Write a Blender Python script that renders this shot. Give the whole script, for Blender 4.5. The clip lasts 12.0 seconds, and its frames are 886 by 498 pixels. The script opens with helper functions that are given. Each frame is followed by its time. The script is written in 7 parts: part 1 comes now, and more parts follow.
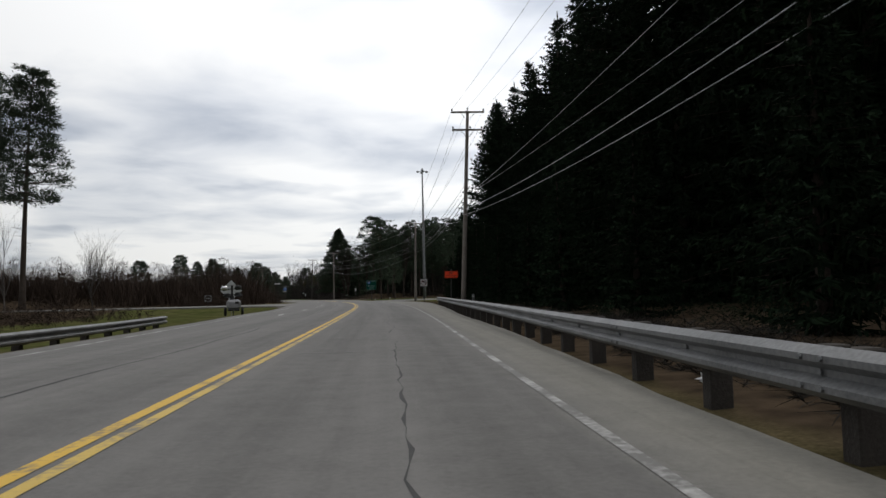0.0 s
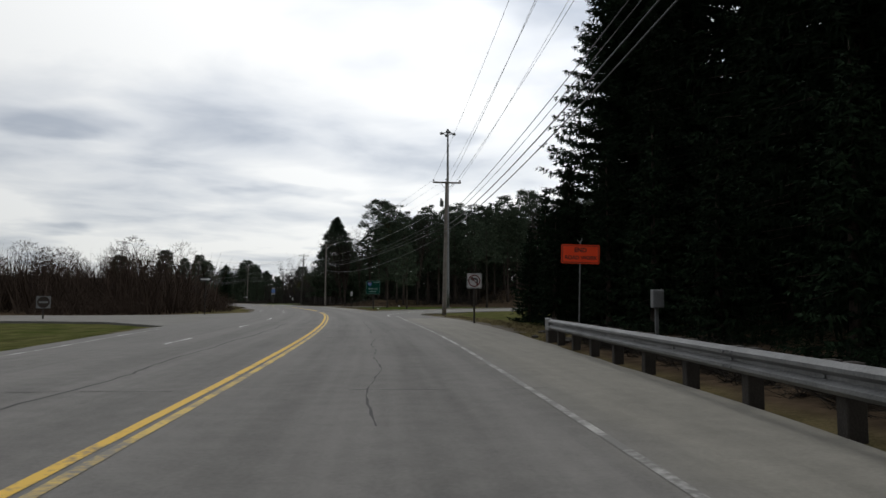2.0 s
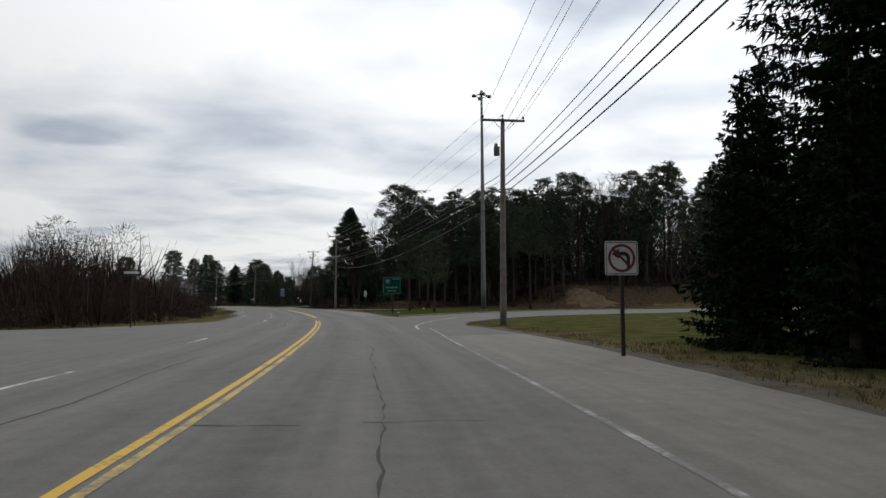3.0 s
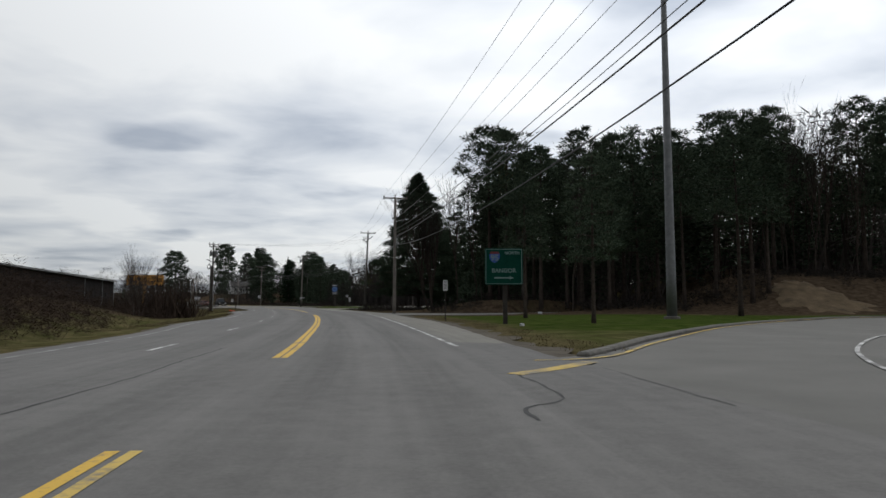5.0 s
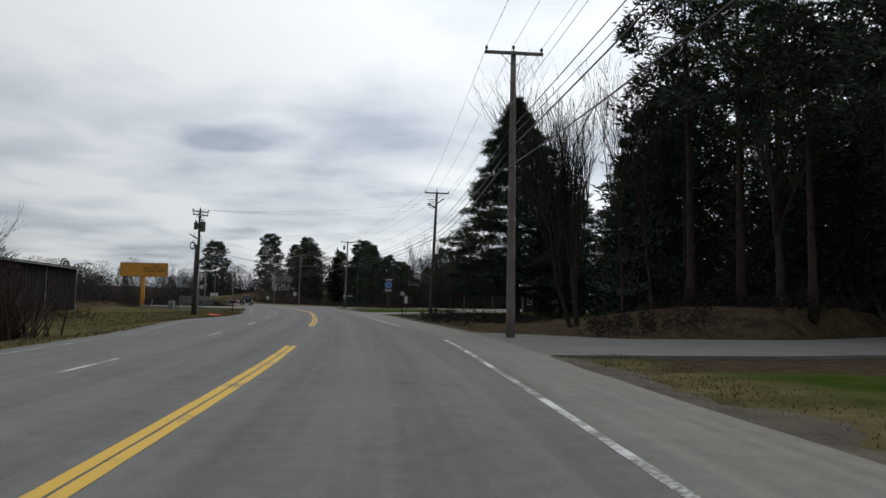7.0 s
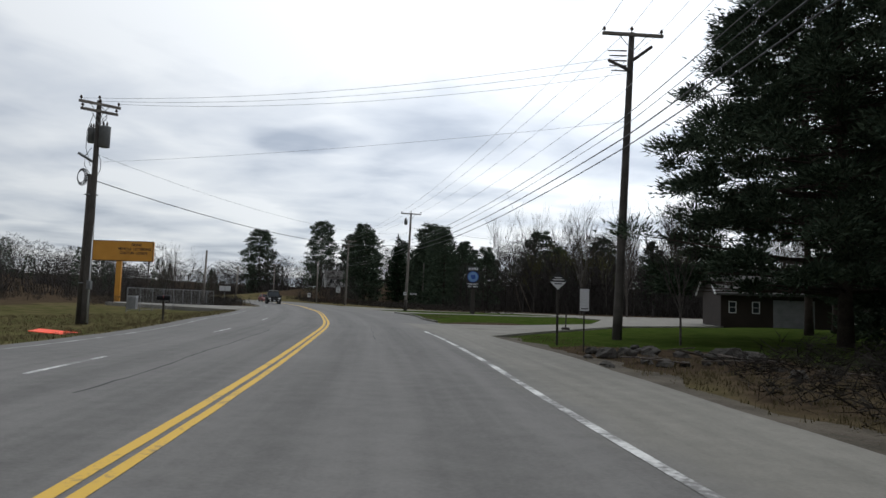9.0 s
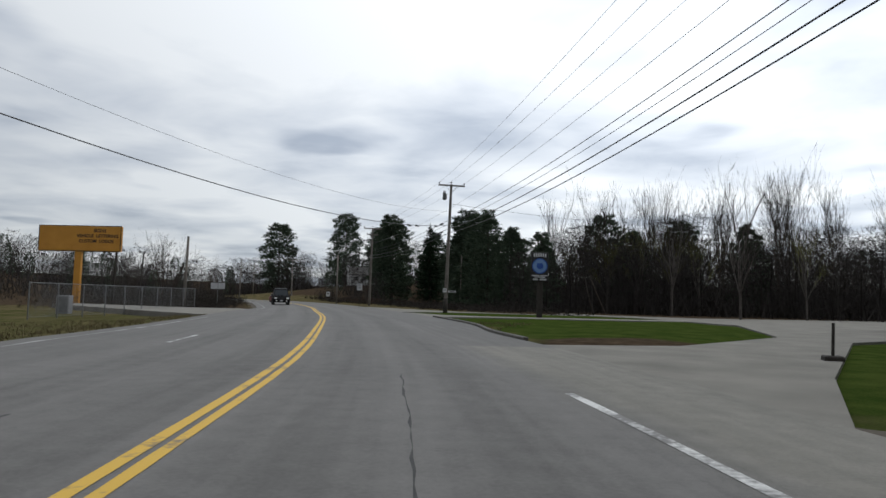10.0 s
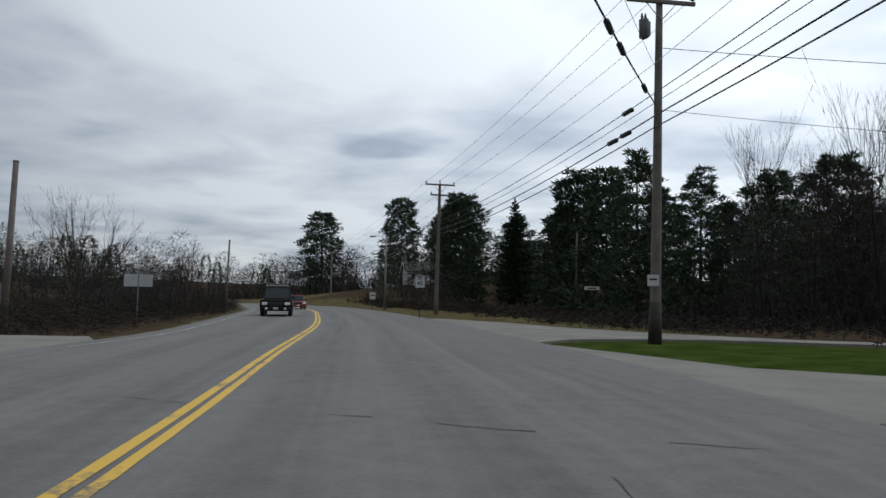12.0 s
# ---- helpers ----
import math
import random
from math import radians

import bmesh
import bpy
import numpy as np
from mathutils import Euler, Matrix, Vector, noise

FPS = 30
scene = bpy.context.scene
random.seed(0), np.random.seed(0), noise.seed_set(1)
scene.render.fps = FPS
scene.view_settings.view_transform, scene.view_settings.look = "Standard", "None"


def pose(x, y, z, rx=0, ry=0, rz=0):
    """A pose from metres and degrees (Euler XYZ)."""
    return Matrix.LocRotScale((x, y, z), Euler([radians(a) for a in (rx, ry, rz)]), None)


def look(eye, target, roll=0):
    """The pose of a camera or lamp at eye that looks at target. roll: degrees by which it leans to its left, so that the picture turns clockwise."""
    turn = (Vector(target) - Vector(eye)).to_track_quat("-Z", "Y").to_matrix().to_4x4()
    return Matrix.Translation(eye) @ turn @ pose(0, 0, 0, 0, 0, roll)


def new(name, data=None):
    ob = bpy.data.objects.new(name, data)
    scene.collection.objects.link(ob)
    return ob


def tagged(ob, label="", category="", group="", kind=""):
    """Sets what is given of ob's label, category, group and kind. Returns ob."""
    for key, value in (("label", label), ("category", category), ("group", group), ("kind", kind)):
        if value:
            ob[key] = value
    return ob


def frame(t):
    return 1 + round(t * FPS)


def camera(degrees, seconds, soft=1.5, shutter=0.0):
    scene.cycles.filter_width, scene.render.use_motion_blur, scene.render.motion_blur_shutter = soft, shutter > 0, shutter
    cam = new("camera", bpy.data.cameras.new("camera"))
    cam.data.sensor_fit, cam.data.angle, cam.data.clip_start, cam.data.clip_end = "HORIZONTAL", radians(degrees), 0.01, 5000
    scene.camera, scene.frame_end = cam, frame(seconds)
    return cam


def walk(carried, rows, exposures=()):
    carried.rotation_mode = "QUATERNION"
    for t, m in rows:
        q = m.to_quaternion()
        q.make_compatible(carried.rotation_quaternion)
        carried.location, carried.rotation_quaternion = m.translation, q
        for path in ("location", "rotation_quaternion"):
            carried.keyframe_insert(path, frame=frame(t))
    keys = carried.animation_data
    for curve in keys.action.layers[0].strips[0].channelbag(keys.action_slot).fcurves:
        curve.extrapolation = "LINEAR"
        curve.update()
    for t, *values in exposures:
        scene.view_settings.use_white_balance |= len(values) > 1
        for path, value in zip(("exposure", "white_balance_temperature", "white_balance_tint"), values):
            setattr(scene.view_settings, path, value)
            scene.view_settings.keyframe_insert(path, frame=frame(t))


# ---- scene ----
cam = camera(66.3, 12.0)
PATH = [
    (0, (-1.589, -2.18, 0.972), (-1.436, -0.19, 1.103), -1.3),
    (0.5, (-1.663, 8.363, 1.007), (-1.512, 10.353, 1.145), -1.0),
    (1, (-1.604, 18.714, 1.108), (-1.456, 20.703, 1.252), -0.5),
    (1.5, (-1.724, 29.068, 1.169), (-1.58, 31.057, 1.316), -0.0),
    (2, (-1.85, 39.28, 1.221), (-1.725, 41.27, 1.372), 0.2),
    (2.5, (-2.098, 49.59, 1.279), (-1.998, 51.582, 1.432), 0.4),
    (2.7, (-2.296, 53.667, 1.316), (-2.207, 55.659, 1.468), 0.1),
    (4.3, (-4.734, 85.845, 1.164), (-4.788, 87.838, 1.318), -0.7),
    (4.5, (-5.203, 89.96, 1.165), (-5.285, 91.953, 1.316), -0.5),
    (5, (-6.529, 100.532, 1.219), (-6.661, 102.522, 1.372), -0.1),
    (5.5, (-8.205, 110.937, 1.288), (-8.386, 112.923, 1.44), 0.7),
    (6, (-10.174, 120.875, 1.287), (-10.394, 122.857, 1.441), 0.8),
    (6.5, (-12.117, 131.137, 1.318), (-12.382, 133.113, 1.476), 0.9),
    (7, (-14.339, 140.775, 1.411), (-14.651, 142.744, 1.563), 0.8),
    (7.2, (-15.323, 144.654, 1.429), (-15.651, 146.621, 1.579), 0.6),
    (8.8, (-24.557, 175.059, 1.354), (-25.03, 176.996, 1.503), 1.8),
    (9, (-25.807, 178.774, 1.302), (-26.301, 180.706, 1.453), 1.8),
    (9.5, (-29.043, 187.851, 1.178), (-29.581, 189.771, 1.327), 1.7),
    (10, (-32.486, 196.854, 1.207), (-33.06, 198.764, 1.353), 1.4),
    (10.5, (-36.065, 205.777, 1.122), (-36.68, 207.675, 1.27), 1.2),
    (11, (-39.837, 214.536, 1.118), (-40.495, 216.418, 1.265), 0.9),
    (11.5, (-43.647, 222.958, 1.194), (-44.344, 224.827, 1.342), 0.7),
    (12, (-47.836, 231.629, 1.233), (-48.57, 233.484, 1.381), 0.9),
]
walk(cam, [(t, look(eye, target, roll)) for t, eye, target, roll in PATH],
     [(0, -0.05, 6500, 10), (2.5, -0.08, 6480, 9), (5, -0.15, 6350, 9), (7, -0.15, 6250, 8), (8.8, 0.10, 6200, 9), (9.5, 0.10, 6200, 9), (10.5, -0.1, 6150, 8), (12, -0.15, 6000, 7)])

# ---- world, sun, exposure ----
SUN_AZ, SUN_EL = radians(28.0), radians(52.0)      # clockwise from the +y axis, above the horizon
world = bpy.data.worlds.new("overcast_sky")
scene.world = world
world.use_nodes = True
wn, wl = world.node_tree.nodes, world.node_tree.links
wn.clear()


def wnode(kind, **kw):
    n = wn.new(kind)
    for k, v in kw.items():
        n.inputs[k].default_value = v
    return n


sky = wn.new("ShaderNodeTexSky")
sky.sky_type, sky.sun_disc, sky.sun_elevation, sky.sun_rotation = "NISHITA", False, SUN_EL, SUN_AZ
tc = wn.new("ShaderNodeTexCoord")
sep = wn.new("ShaderNodeSeparateXYZ")
wl.new(tc.outputs["Generated"], sep.inputs[0])


def wmath(op, a, b=None):
    n = wn.new("ShaderNodeMath")
    n.operation = op
    for i, v in enumerate((a, b)):
        if v is None:
            continue
        if isinstance(v, (int, float)):
            n.inputs[i].default_value = v
        else:
            wl.new(v, n.inputs[i])
    return n.outputs[0]


up = wmath("MAXIMUM", sep.outputs["Z"], 0.0)
den = wmath("ADD", up, 0.085)
comb = wn.new("ShaderNodeCombineXYZ")
wl.new(wmath("DIVIDE", sep.outputs["X"], den), comb.inputs["X"])
wl.new(wmath("DIVIDE", sep.outputs["Y"], den), comb.inputs["Y"])
comb.inputs["Z"].default_value = 3.7
# a high white sheet, soft grey rolls, and small flat-based grey puffs low down
big = wnode("ShaderNodeTexNoise", Scale=0.55, Detail=3.0, Roughness=0.45, Distortion=0.3)
fine = wnode("ShaderNodeTexNoise", Scale=1.5, Detail=5.0, Roughness=0.50, Distortion=0.25)
puff = wnode("ShaderNodeTexNoise", Scale=1.05, Detail=3.0, Roughness=0.45, Distortion=0.2)
for layer in (big, fine, puff):
    wl.new(comb.outputs[0], layer.inputs["Vector"])
mix = wmath("ADD", wmath("MULTIPLY", big.outputs["Fac"], 0.60), wmath("MULTIPLY", fine.outputs["Fac"], 0.40))
soft_puff = wn.new("ShaderNodeMapRange")
soft_puff.interpolation_type = "SMOOTHSTEP"
soft_puff.inputs["From Min"].default_value, soft_puff.inputs["From Max"].default_value = 0.56, 0.68
wl.new(puff.outputs["Fac"], soft_puff.inputs["Value"])
mix = wmath("SUBTRACT", mix, wmath("MULTIPLY", soft_puff.outputs[0], 0.10))
ramp = wn.new("ShaderNodeValToRGB")
els = ramp.color_ramp.elements
els[0].position, els[0].color = 0.36, (0.50, 0.54, 0.61, 1)
els[1].position, els[1].color = 0.56, (1.04, 1.04, 1.03, 1)
e = els.new(0.45)
e.color = (0.77, 0.795, 0.835, 1)
wl.new(mix, ramp.inputs[0])
# thin cloud is brighter round the hidden sun
sdir = Vector((math.sin(SUN_AZ) * math.cos(SUN_EL), math.cos(SUN_AZ) * math.cos(SUN_EL), math.sin(SUN_EL)))
dot = wn.new("ShaderNodeVectorMath")
dot.operation = "DOT_PRODUCT"
wl.new(tc.outputs["Generated"], dot.inputs[0])
dot.inputs[1].default_value = sdir
glow = wmath("MULTIPLY", wmath("POWER", wmath("MAXIMUM", dot.outputs["Value"], 0.0), 1.6), 0.96)
# the cloud thickens and darkens on the side away from the sun
lit = wn.new("ShaderNodeMapRange")
lit.interpolation_type = "SMOOTHSTEP"
for k, v in (("From Min", -0.62), ("From Max", -0.02), ("To Min", 0.16), ("To Max", 0.57)):
    lit.inputs[k].default_value = v
wl.new(dot.outputs["Value"], lit.inputs["Value"])
gain = wmath("ADD", glow, lit.outputs[0])
cloud = wn.new("ShaderNodeVectorMath")
cloud.operation = "SCALE"
wl.new(ramp.outputs["Color"], cloud.inputs[0])
wl.new(gain, cloud.inputs["Scale"])
bg_sky, bg_cloud = wnode("ShaderNodeBackground", Strength=0.10), wnode("ShaderNodeBackground", Strength=1.0)
wl.new(sky.outputs[0], bg_sky.inputs["Color"])
wl.new(cloud.outputs[0], bg_cloud.inputs["Color"])
both = wnode("ShaderNodeMixShader", Fac=0.90)
wl.new(bg_sky.outputs[0], both.inputs[1])
wl.new(bg_cloud.outputs[0], both.inputs[2])
wout = wn.new("ShaderNodeOutputWorld")
wl.new(both.outputs[0], wout.inputs["Surface"])

sun = new("sun", bpy.data.lights.new("sun", "SUN"))
sun.data.energy, sun.data.angle, sun.data.color = 0.5, radians(14), (1.0, 0.95, 0.88)
sun.matrix_world = look(sdir * 100, (0, 0, 0))

# ---- materials ----


def principled(name):
    m = bpy.data.materials.new(name)
    m.use_nodes = True
    return m, m.node_tree.nodes, m.node_tree.links, m.node_tree.nodes["Principled BSDF"]


def material(name, a, b, rough=0.8, scale=6.0, fine_scale=60.0, bump=0.2, metal=0.0, spec=0.4, world_space=False, vary=0.0, trans=0.0, lo=0.35, hi=0.65):
    """Two colours mixed by noise at two scales, with bump from the finer one."""
    m, n, l, p = principled(name)
    src = n.new("ShaderNodeNewGeometry").outputs["Position"] if world_space else n.new("ShaderNodeTexCoord").outputs["Object"]
    n1, n2 = n.new("ShaderNodeTexNoise"), n.new("ShaderNodeTexNoise")
    n1.inputs["Scale"].default_value, n1.inputs["Detail"].default_value = scale, 5
    n2.inputs["Scale"].default_value, n2.inputs["Detail"].default_value = fine_scale, 4
    l.new(src, n1.inputs["Vector"])
    l.new(src, n2.inputs["Vector"])
    add = n.new("ShaderNodeMath")
    add.operation = "MULTIPLY_ADD"
    add.inputs[1].default_value = 0.45
    l.new(n2.outputs["Fac"], add.inputs[0])
    half = n.new("ShaderNodeMath")
    half.operation = "MULTIPLY"
    half.inputs[1].default_value = 0.55
    l.new(n1.outputs["Fac"], half.inputs[0])
    l.new(half.outputs[0], add.inputs[2])
    rmp = n.new("ShaderNodeMapRange")
    rmp.inputs["From Min"].default_value, rmp.inputs["From Max"].default_value = lo, hi
    l.new(add.outputs[0], rmp.inputs["Value"])
    mx = n.new("ShaderNodeMix")
    mx.data_type = "RGBA"
    mx.inputs["A"].default_value, mx.inputs["B"].default_value = (*a, 1), (*b, 1)
    l.new(rmp.outputs[0], mx.inputs["Factor"])
    colour = mx.outputs["Result"]
    if vary:
        info, hsv = n.new("ShaderNodeObjectInfo"), n.new("ShaderNodeHueSaturation")
        mr = n.new("ShaderNodeMapRange")
        mr.inputs["To Min"].default_value, mr.inputs["To Max"].default_value = 1 - vary, 1 + vary
        l.new(info.outputs["Random"], mr.inputs["Value"])
        l.new(mr.outputs[0], hsv.inputs["Value"])
        l.new(colour, hsv.inputs["Color"])
        colour = hsv.outputs["Color"]
    l.new(colour, p.inputs["Base Color"])
    p.inputs["Roughness"].default_value, p.inputs["Metallic"].default_value = rough, metal
    p.inputs["Specular IOR Level"].default_value = spec
    if bump:
        bp = n.new("ShaderNodeBump")
        bp.inputs["Strength"].default_value, bp.inputs["Distance"].default_value = bump, 0.02
        l.new(n2.outputs["Fac"], bp.inputs["Height"])
        l.new(bp.outputs[0], p.inputs["Normal"])
    return m


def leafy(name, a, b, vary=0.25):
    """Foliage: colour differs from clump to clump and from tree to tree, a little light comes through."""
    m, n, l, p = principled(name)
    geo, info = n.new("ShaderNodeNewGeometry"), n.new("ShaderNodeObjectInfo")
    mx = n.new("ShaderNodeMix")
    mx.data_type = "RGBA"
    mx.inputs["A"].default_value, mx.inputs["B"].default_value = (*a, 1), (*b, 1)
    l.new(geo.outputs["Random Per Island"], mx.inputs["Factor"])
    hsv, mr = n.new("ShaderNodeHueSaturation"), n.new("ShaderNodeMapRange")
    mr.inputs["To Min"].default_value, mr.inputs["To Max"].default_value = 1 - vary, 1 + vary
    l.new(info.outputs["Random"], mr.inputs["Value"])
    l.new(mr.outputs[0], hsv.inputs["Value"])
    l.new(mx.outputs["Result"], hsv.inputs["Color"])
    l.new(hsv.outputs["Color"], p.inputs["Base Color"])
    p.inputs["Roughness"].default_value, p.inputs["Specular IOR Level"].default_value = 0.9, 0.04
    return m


def road_material():
    """Aged asphalt: aggregate grain, blotches, two darker wheel tracks in each lane, dusty edges."""
    m, n, l, p = principled("aged_asphalt")
    pos = n.new("ShaderNodeNewGeometry").outputs["Position"]
    uv = n.new("ShaderNodeUVMap")
    uv.uv_map = "lane"
    sp = n.new("ShaderNodeSeparateXYZ")
    l.new(uv.outputs[0], sp.inputs[0])

    def noise_of(scale, detail=4):
        t = n.new("ShaderNodeTexNoise")
        t.inputs["Scale"].default_value, t.inputs["Detail"].default_value = scale, detail
        l.new(pos, t.inputs["Vector"])
        return t.outputs["Fac"]

    def do(op, a, b, c=None):
        k = n.new("ShaderNodeMath")
        k.operation = op
        for i, v in enumerate((a, b, c)):
            if v is None:
                continue
            if isinstance(v, (int, float)):
                k.inputs[i].default_value = v
            else:
                l.new(v, k.inputs[i])
        return k.outputs[0]

    # lane coordinate: metres to the right of the yellow line
    track = do("COSINE", do("MULTIPLY", do("SUBTRACT", sp.outputs["X"], 1.0), 2 * math.pi / 1.82), 0)
    track = do("MULTIPLY", track, do("LESS_THAN", do("ABSOLUTE", sp.outputs["X"], 0), 3.9))
    base = do("ADD", do("MULTIPLY", noise_of(0.35), 0.045), do("MULTIPLY", noise_of(3.0, 6), 0.065))
    base = do("ADD", base, do("MULTIPLY", noise_of(140.0, 3), 0.06))
    base = do("ADD", base, do("MULTIPLY", noise_of(22.0, 5), 0.065))
    # long faint streaks that the traffic has drawn out
    sy = n.new("ShaderNodeSeparateXYZ")
    l.new(pos, sy.inputs[0])
    drawn = n.new("ShaderNodeCombineXYZ")
    l.new(do("MULTIPLY", sp.outputs["X"], 4.0), drawn.inputs["X"])
    l.new(do("MULTIPLY", sy.outputs["Y"], 0.10), drawn.inputs["Y"])
    streak = n.new("ShaderNodeTexNoise")
    streak.inputs["Scale"].default_value, streak.inputs["Detail"].default_value = 1.0, 5
    l.new(drawn.outputs[0], streak.inputs["Vector"])
    base = do("ADD", base, do("MULTIPLY", do("SUBTRACT", streak.outputs["Fac"], 0.5), 0.07))
    base = do("ADD", base, 0.017)
    base = do("SUBTRACT", base, do("MULTIPLY", track, 0.013))
    dusty = n.new("ShaderNodeMapRange")
    dusty.inputs["From Min"].default_value, dusty.inputs["From Max"].default_value = 0.25, 1.0
    l.new(do("ADD", sp.outputs["Y"], do("MULTIPLY", noise_of(0.6), 0.9)), dusty.inputs["Value"])
    tint = n.new("ShaderNodeMix")
    tint.data_type = "RGBA"
    tint.inputs["A"].default_value, tint.inputs["B"].default_value = (1.0, 0.965, 0.915, 1), (1.34, 1.28, 1.12, 1)
    l.new(dusty.outputs[0], tint.inputs["Factor"])
    sc = n.new("ShaderNodeVectorMath")
    sc.operation = "SCALE"
    l.new(tint.outputs["Result"], sc.inputs[0])
    l.new(base, sc.inputs["Scale"])
    l.new(sc.outputs[0], p.inputs["Base Color"])
    p.inputs["Roughness"].default_value, p.inputs["Specular IOR Level"].default_value = 0.85, 0.25
    bp = n.new("ShaderNodeBump")
    bp.inputs["Strength"].default_value, bp.inputs["Distance"].default_value = 0.35, 0.01
    l.new(noise_of(140.0, 3), bp.inputs["Height"])
    l.new(bp.outputs[0], p.inputs["Normal"])
    return m


def ground_material():
    """Earth under spring grass: lawn, straw and leaf litter mixed by the plan and by noise."""
    m, n, l, p = principled("spring_ground")
    pos = n.new("ShaderNodeNewGeometry").outputs["Position"]

    def noise_of(scale, detail=5):
        t = n.new("ShaderNodeTexNoise")
        t.inputs["Scale"].default_value, t.inputs["Detail"].default_value = scale, detail
        l.new(pos, t.inputs["Vector"])
        return t.outputs["Fac"]

    def mixc(f, a, b):
        k = n.new("ShaderNodeMix")
        k.data_type = "RGBA"
        for s, v in (("A", a), ("B", b)):
            if isinstance(v, tuple):
                k.inputs[s].default_value = (*v, 1)
            else:
                l.new(v, k.inputs[s])
        l.new(f, k.inputs["Factor"])
        return k.outputs["Result"]

    def spread(v, lo, hi):
        k = n.new("ShaderNodeMapRange")
        k.inputs["From Min"].default_value, k.inputs["From Max"].default_value = lo, hi
        l.new(v, k.inputs["Value"])
        return k.outputs[0]

    lawn, litter = n.new("ShaderNodeAttribute"), n.new("ShaderNodeAttribute")
    lawn.attribute_name, litter.attribute_name = "lawn", "litter"
    mottle = n.new("ShaderNodeMath")
    mottle.operation = "MULTIPLY_ADD"
    mottle.inputs[1].default_value = 0.8
    l.new(noise_of(26.0, 6), mottle.inputs[0])
    l.new(noise_of(0.9, 6), mottle.inputs[2])
    green = mixc(spread(mottle.outputs[0], 0.66, 1.12), (0.020, 0.038, 0.007), (0.054, 0.071, 0.017))
    straw = mixc(spread(mottle.outputs[0], 0.66, 1.12), (0.044, 0.042, 0.018), (0.135, 0.110, 0.058))
    earth = mixc(spread(noise_of(2.2), 0.3, 0.7), (0.032, 0.024, 0.017), (0.082, 0.060, 0.040))
    edge = n.new("ShaderNodeMath")
    edge.operation = "MULTIPLY_ADD"
    edge.inputs[1].default_value = 0.5
    l.new(noise_of(0.5), edge.inputs[0])
    l.new(lawn.outputs["Fac"], edge.inputs[2])
    field = mixc(spread(edge.outputs[0], 0.45, 0.85), straw, green)
    edge2 = n.new("ShaderNodeMath")
    edge2.operation = "MULTIPLY_ADD"
    edge2.inputs[1].default_value = 0.5
    l.new(noise_of(0.7), edge2.inputs[0])
    l.new(litter.outputs["Fac"], edge2.inputs[2])
    col = mixc(spread(edge2.outputs[0], 0.5, 0.9), field, earth)
    l.new(col, p.inputs["Base Color"])
    p.inputs["Roughness"].default_value, p.inputs["Specular IOR Level"].default_value = 1.0, 0.0
    bp = n.new("ShaderNodeBump")
    bp.inputs["Strength"].default_value, bp.inputs["Distance"].default_value = 0.8, 0.06
    l.new(noise_of(9.0), bp.inputs["Height"])
    l.new(bp.outputs[0], p.inputs["Normal"])
    return m


def paint_material(name, colour, worn, lo, hi):
    m, n, l, p = principled(name)
    pos = n.new("ShaderNodeNewGeometry").outputs["Position"]
    t1, t2 = n.new("ShaderNodeTexNoise"), n.new("ShaderNodeTexNoise")
    t1.inputs["Scale"].default_value, t1.inputs["Detail"].default_value = 1.1, 9
    t2.inputs["Scale"].default_value, t2.inputs["Detail"].default_value = 14.0, 4
    for t in (t1, t2):
        l.new(pos, t.inputs["Vector"])
    ad = n.new("ShaderNodeMath")
    ad.operation = "MULTIPLY_ADD"
    ad.inputs[1].default_value = 0.5
    l.new(t2.outputs["Fac"], ad.inputs[0])
    l.new(t1.outputs["Fac"], ad.inputs[2])
    mr = n.new("ShaderNodeMapRange")
    mr.inputs["From Min"].default_value, mr.inputs["From Max"].default_value = lo, hi
    l.new(ad.outputs[0], mr.inputs["Value"])
    mx = n.new("ShaderNodeMix")
    mx.data_type = "RGBA"
    mx.inputs["A"].default_value, mx.inputs["B"].default_value = (*colour, 1), (*worn, 1)
    l.new(mr.outputs[0], mx.inputs["Factor"])
    l.new(mx.outputs["Result"], p.inputs["Base Color"])
    p.inputs["Roughness"].default_value = 0.7
    return m


ASPHALT = road_material()
GROUND = ground_material()
SIDE_ASPHALT = material("pale_side_asphalt", (0.122, 0.119, 0.110), (0.172, 0.167, 0.155), 0.9, 0.5, 90, 0.3, world_space=True, spec=0.2)
LOT_ASPHALT = material("pale_weathered_lot", (0.155, 0.148, 0.132), (0.245, 0.234, 0.208), 0.95, 0.6, 70, 0.4, world_space=True, spec=0.1)
# pole wood again, with shade put into its colour
SHADED_POLE = material("shade_darkened_pole_wood", (0.040, 0.035, 0.031), (0.085, 0.076, 0.068), 0.9, 2.5, 35, 0.6)
# twig colour darkened; the shade in low undergrowth is put into it
BRUSH_DARK = leafy("dark_leafless_brush", (0.017, 0.015, 0.013), (0.046, 0.041, 0.036), 0.2)
GRAVEL = material("sandy_gravel", (0.052, 0.045, 0.035), (0.125, 0.108, 0.085), 0.95, 1.3, 25, 0.8, world_space=True, spec=0.1)
YELLOW_PAINT = paint_material("worn_yellow_paint", (0.58, 0.36, 0.035), (0.14, 0.12, 0.09), 0.82, 1.0)
FADED_YELLOW = paint_material("faded_yellow_paint", (0.52, 0.36, 0.07), (0.16, 0.145, 0.115), 0.70, 0.92)
WHITE_PAINT = paint_material("worn_white_paint", (0.60, 0.60, 0.58), (0.15, 0.147, 0.14), 0.62, 0.84)
FAINT_WHITE = paint_material("almost_worn_off_white_paint", (0.42, 0.415, 0.40), (0.13, 0.128, 0.12), 0.52, 0.80)
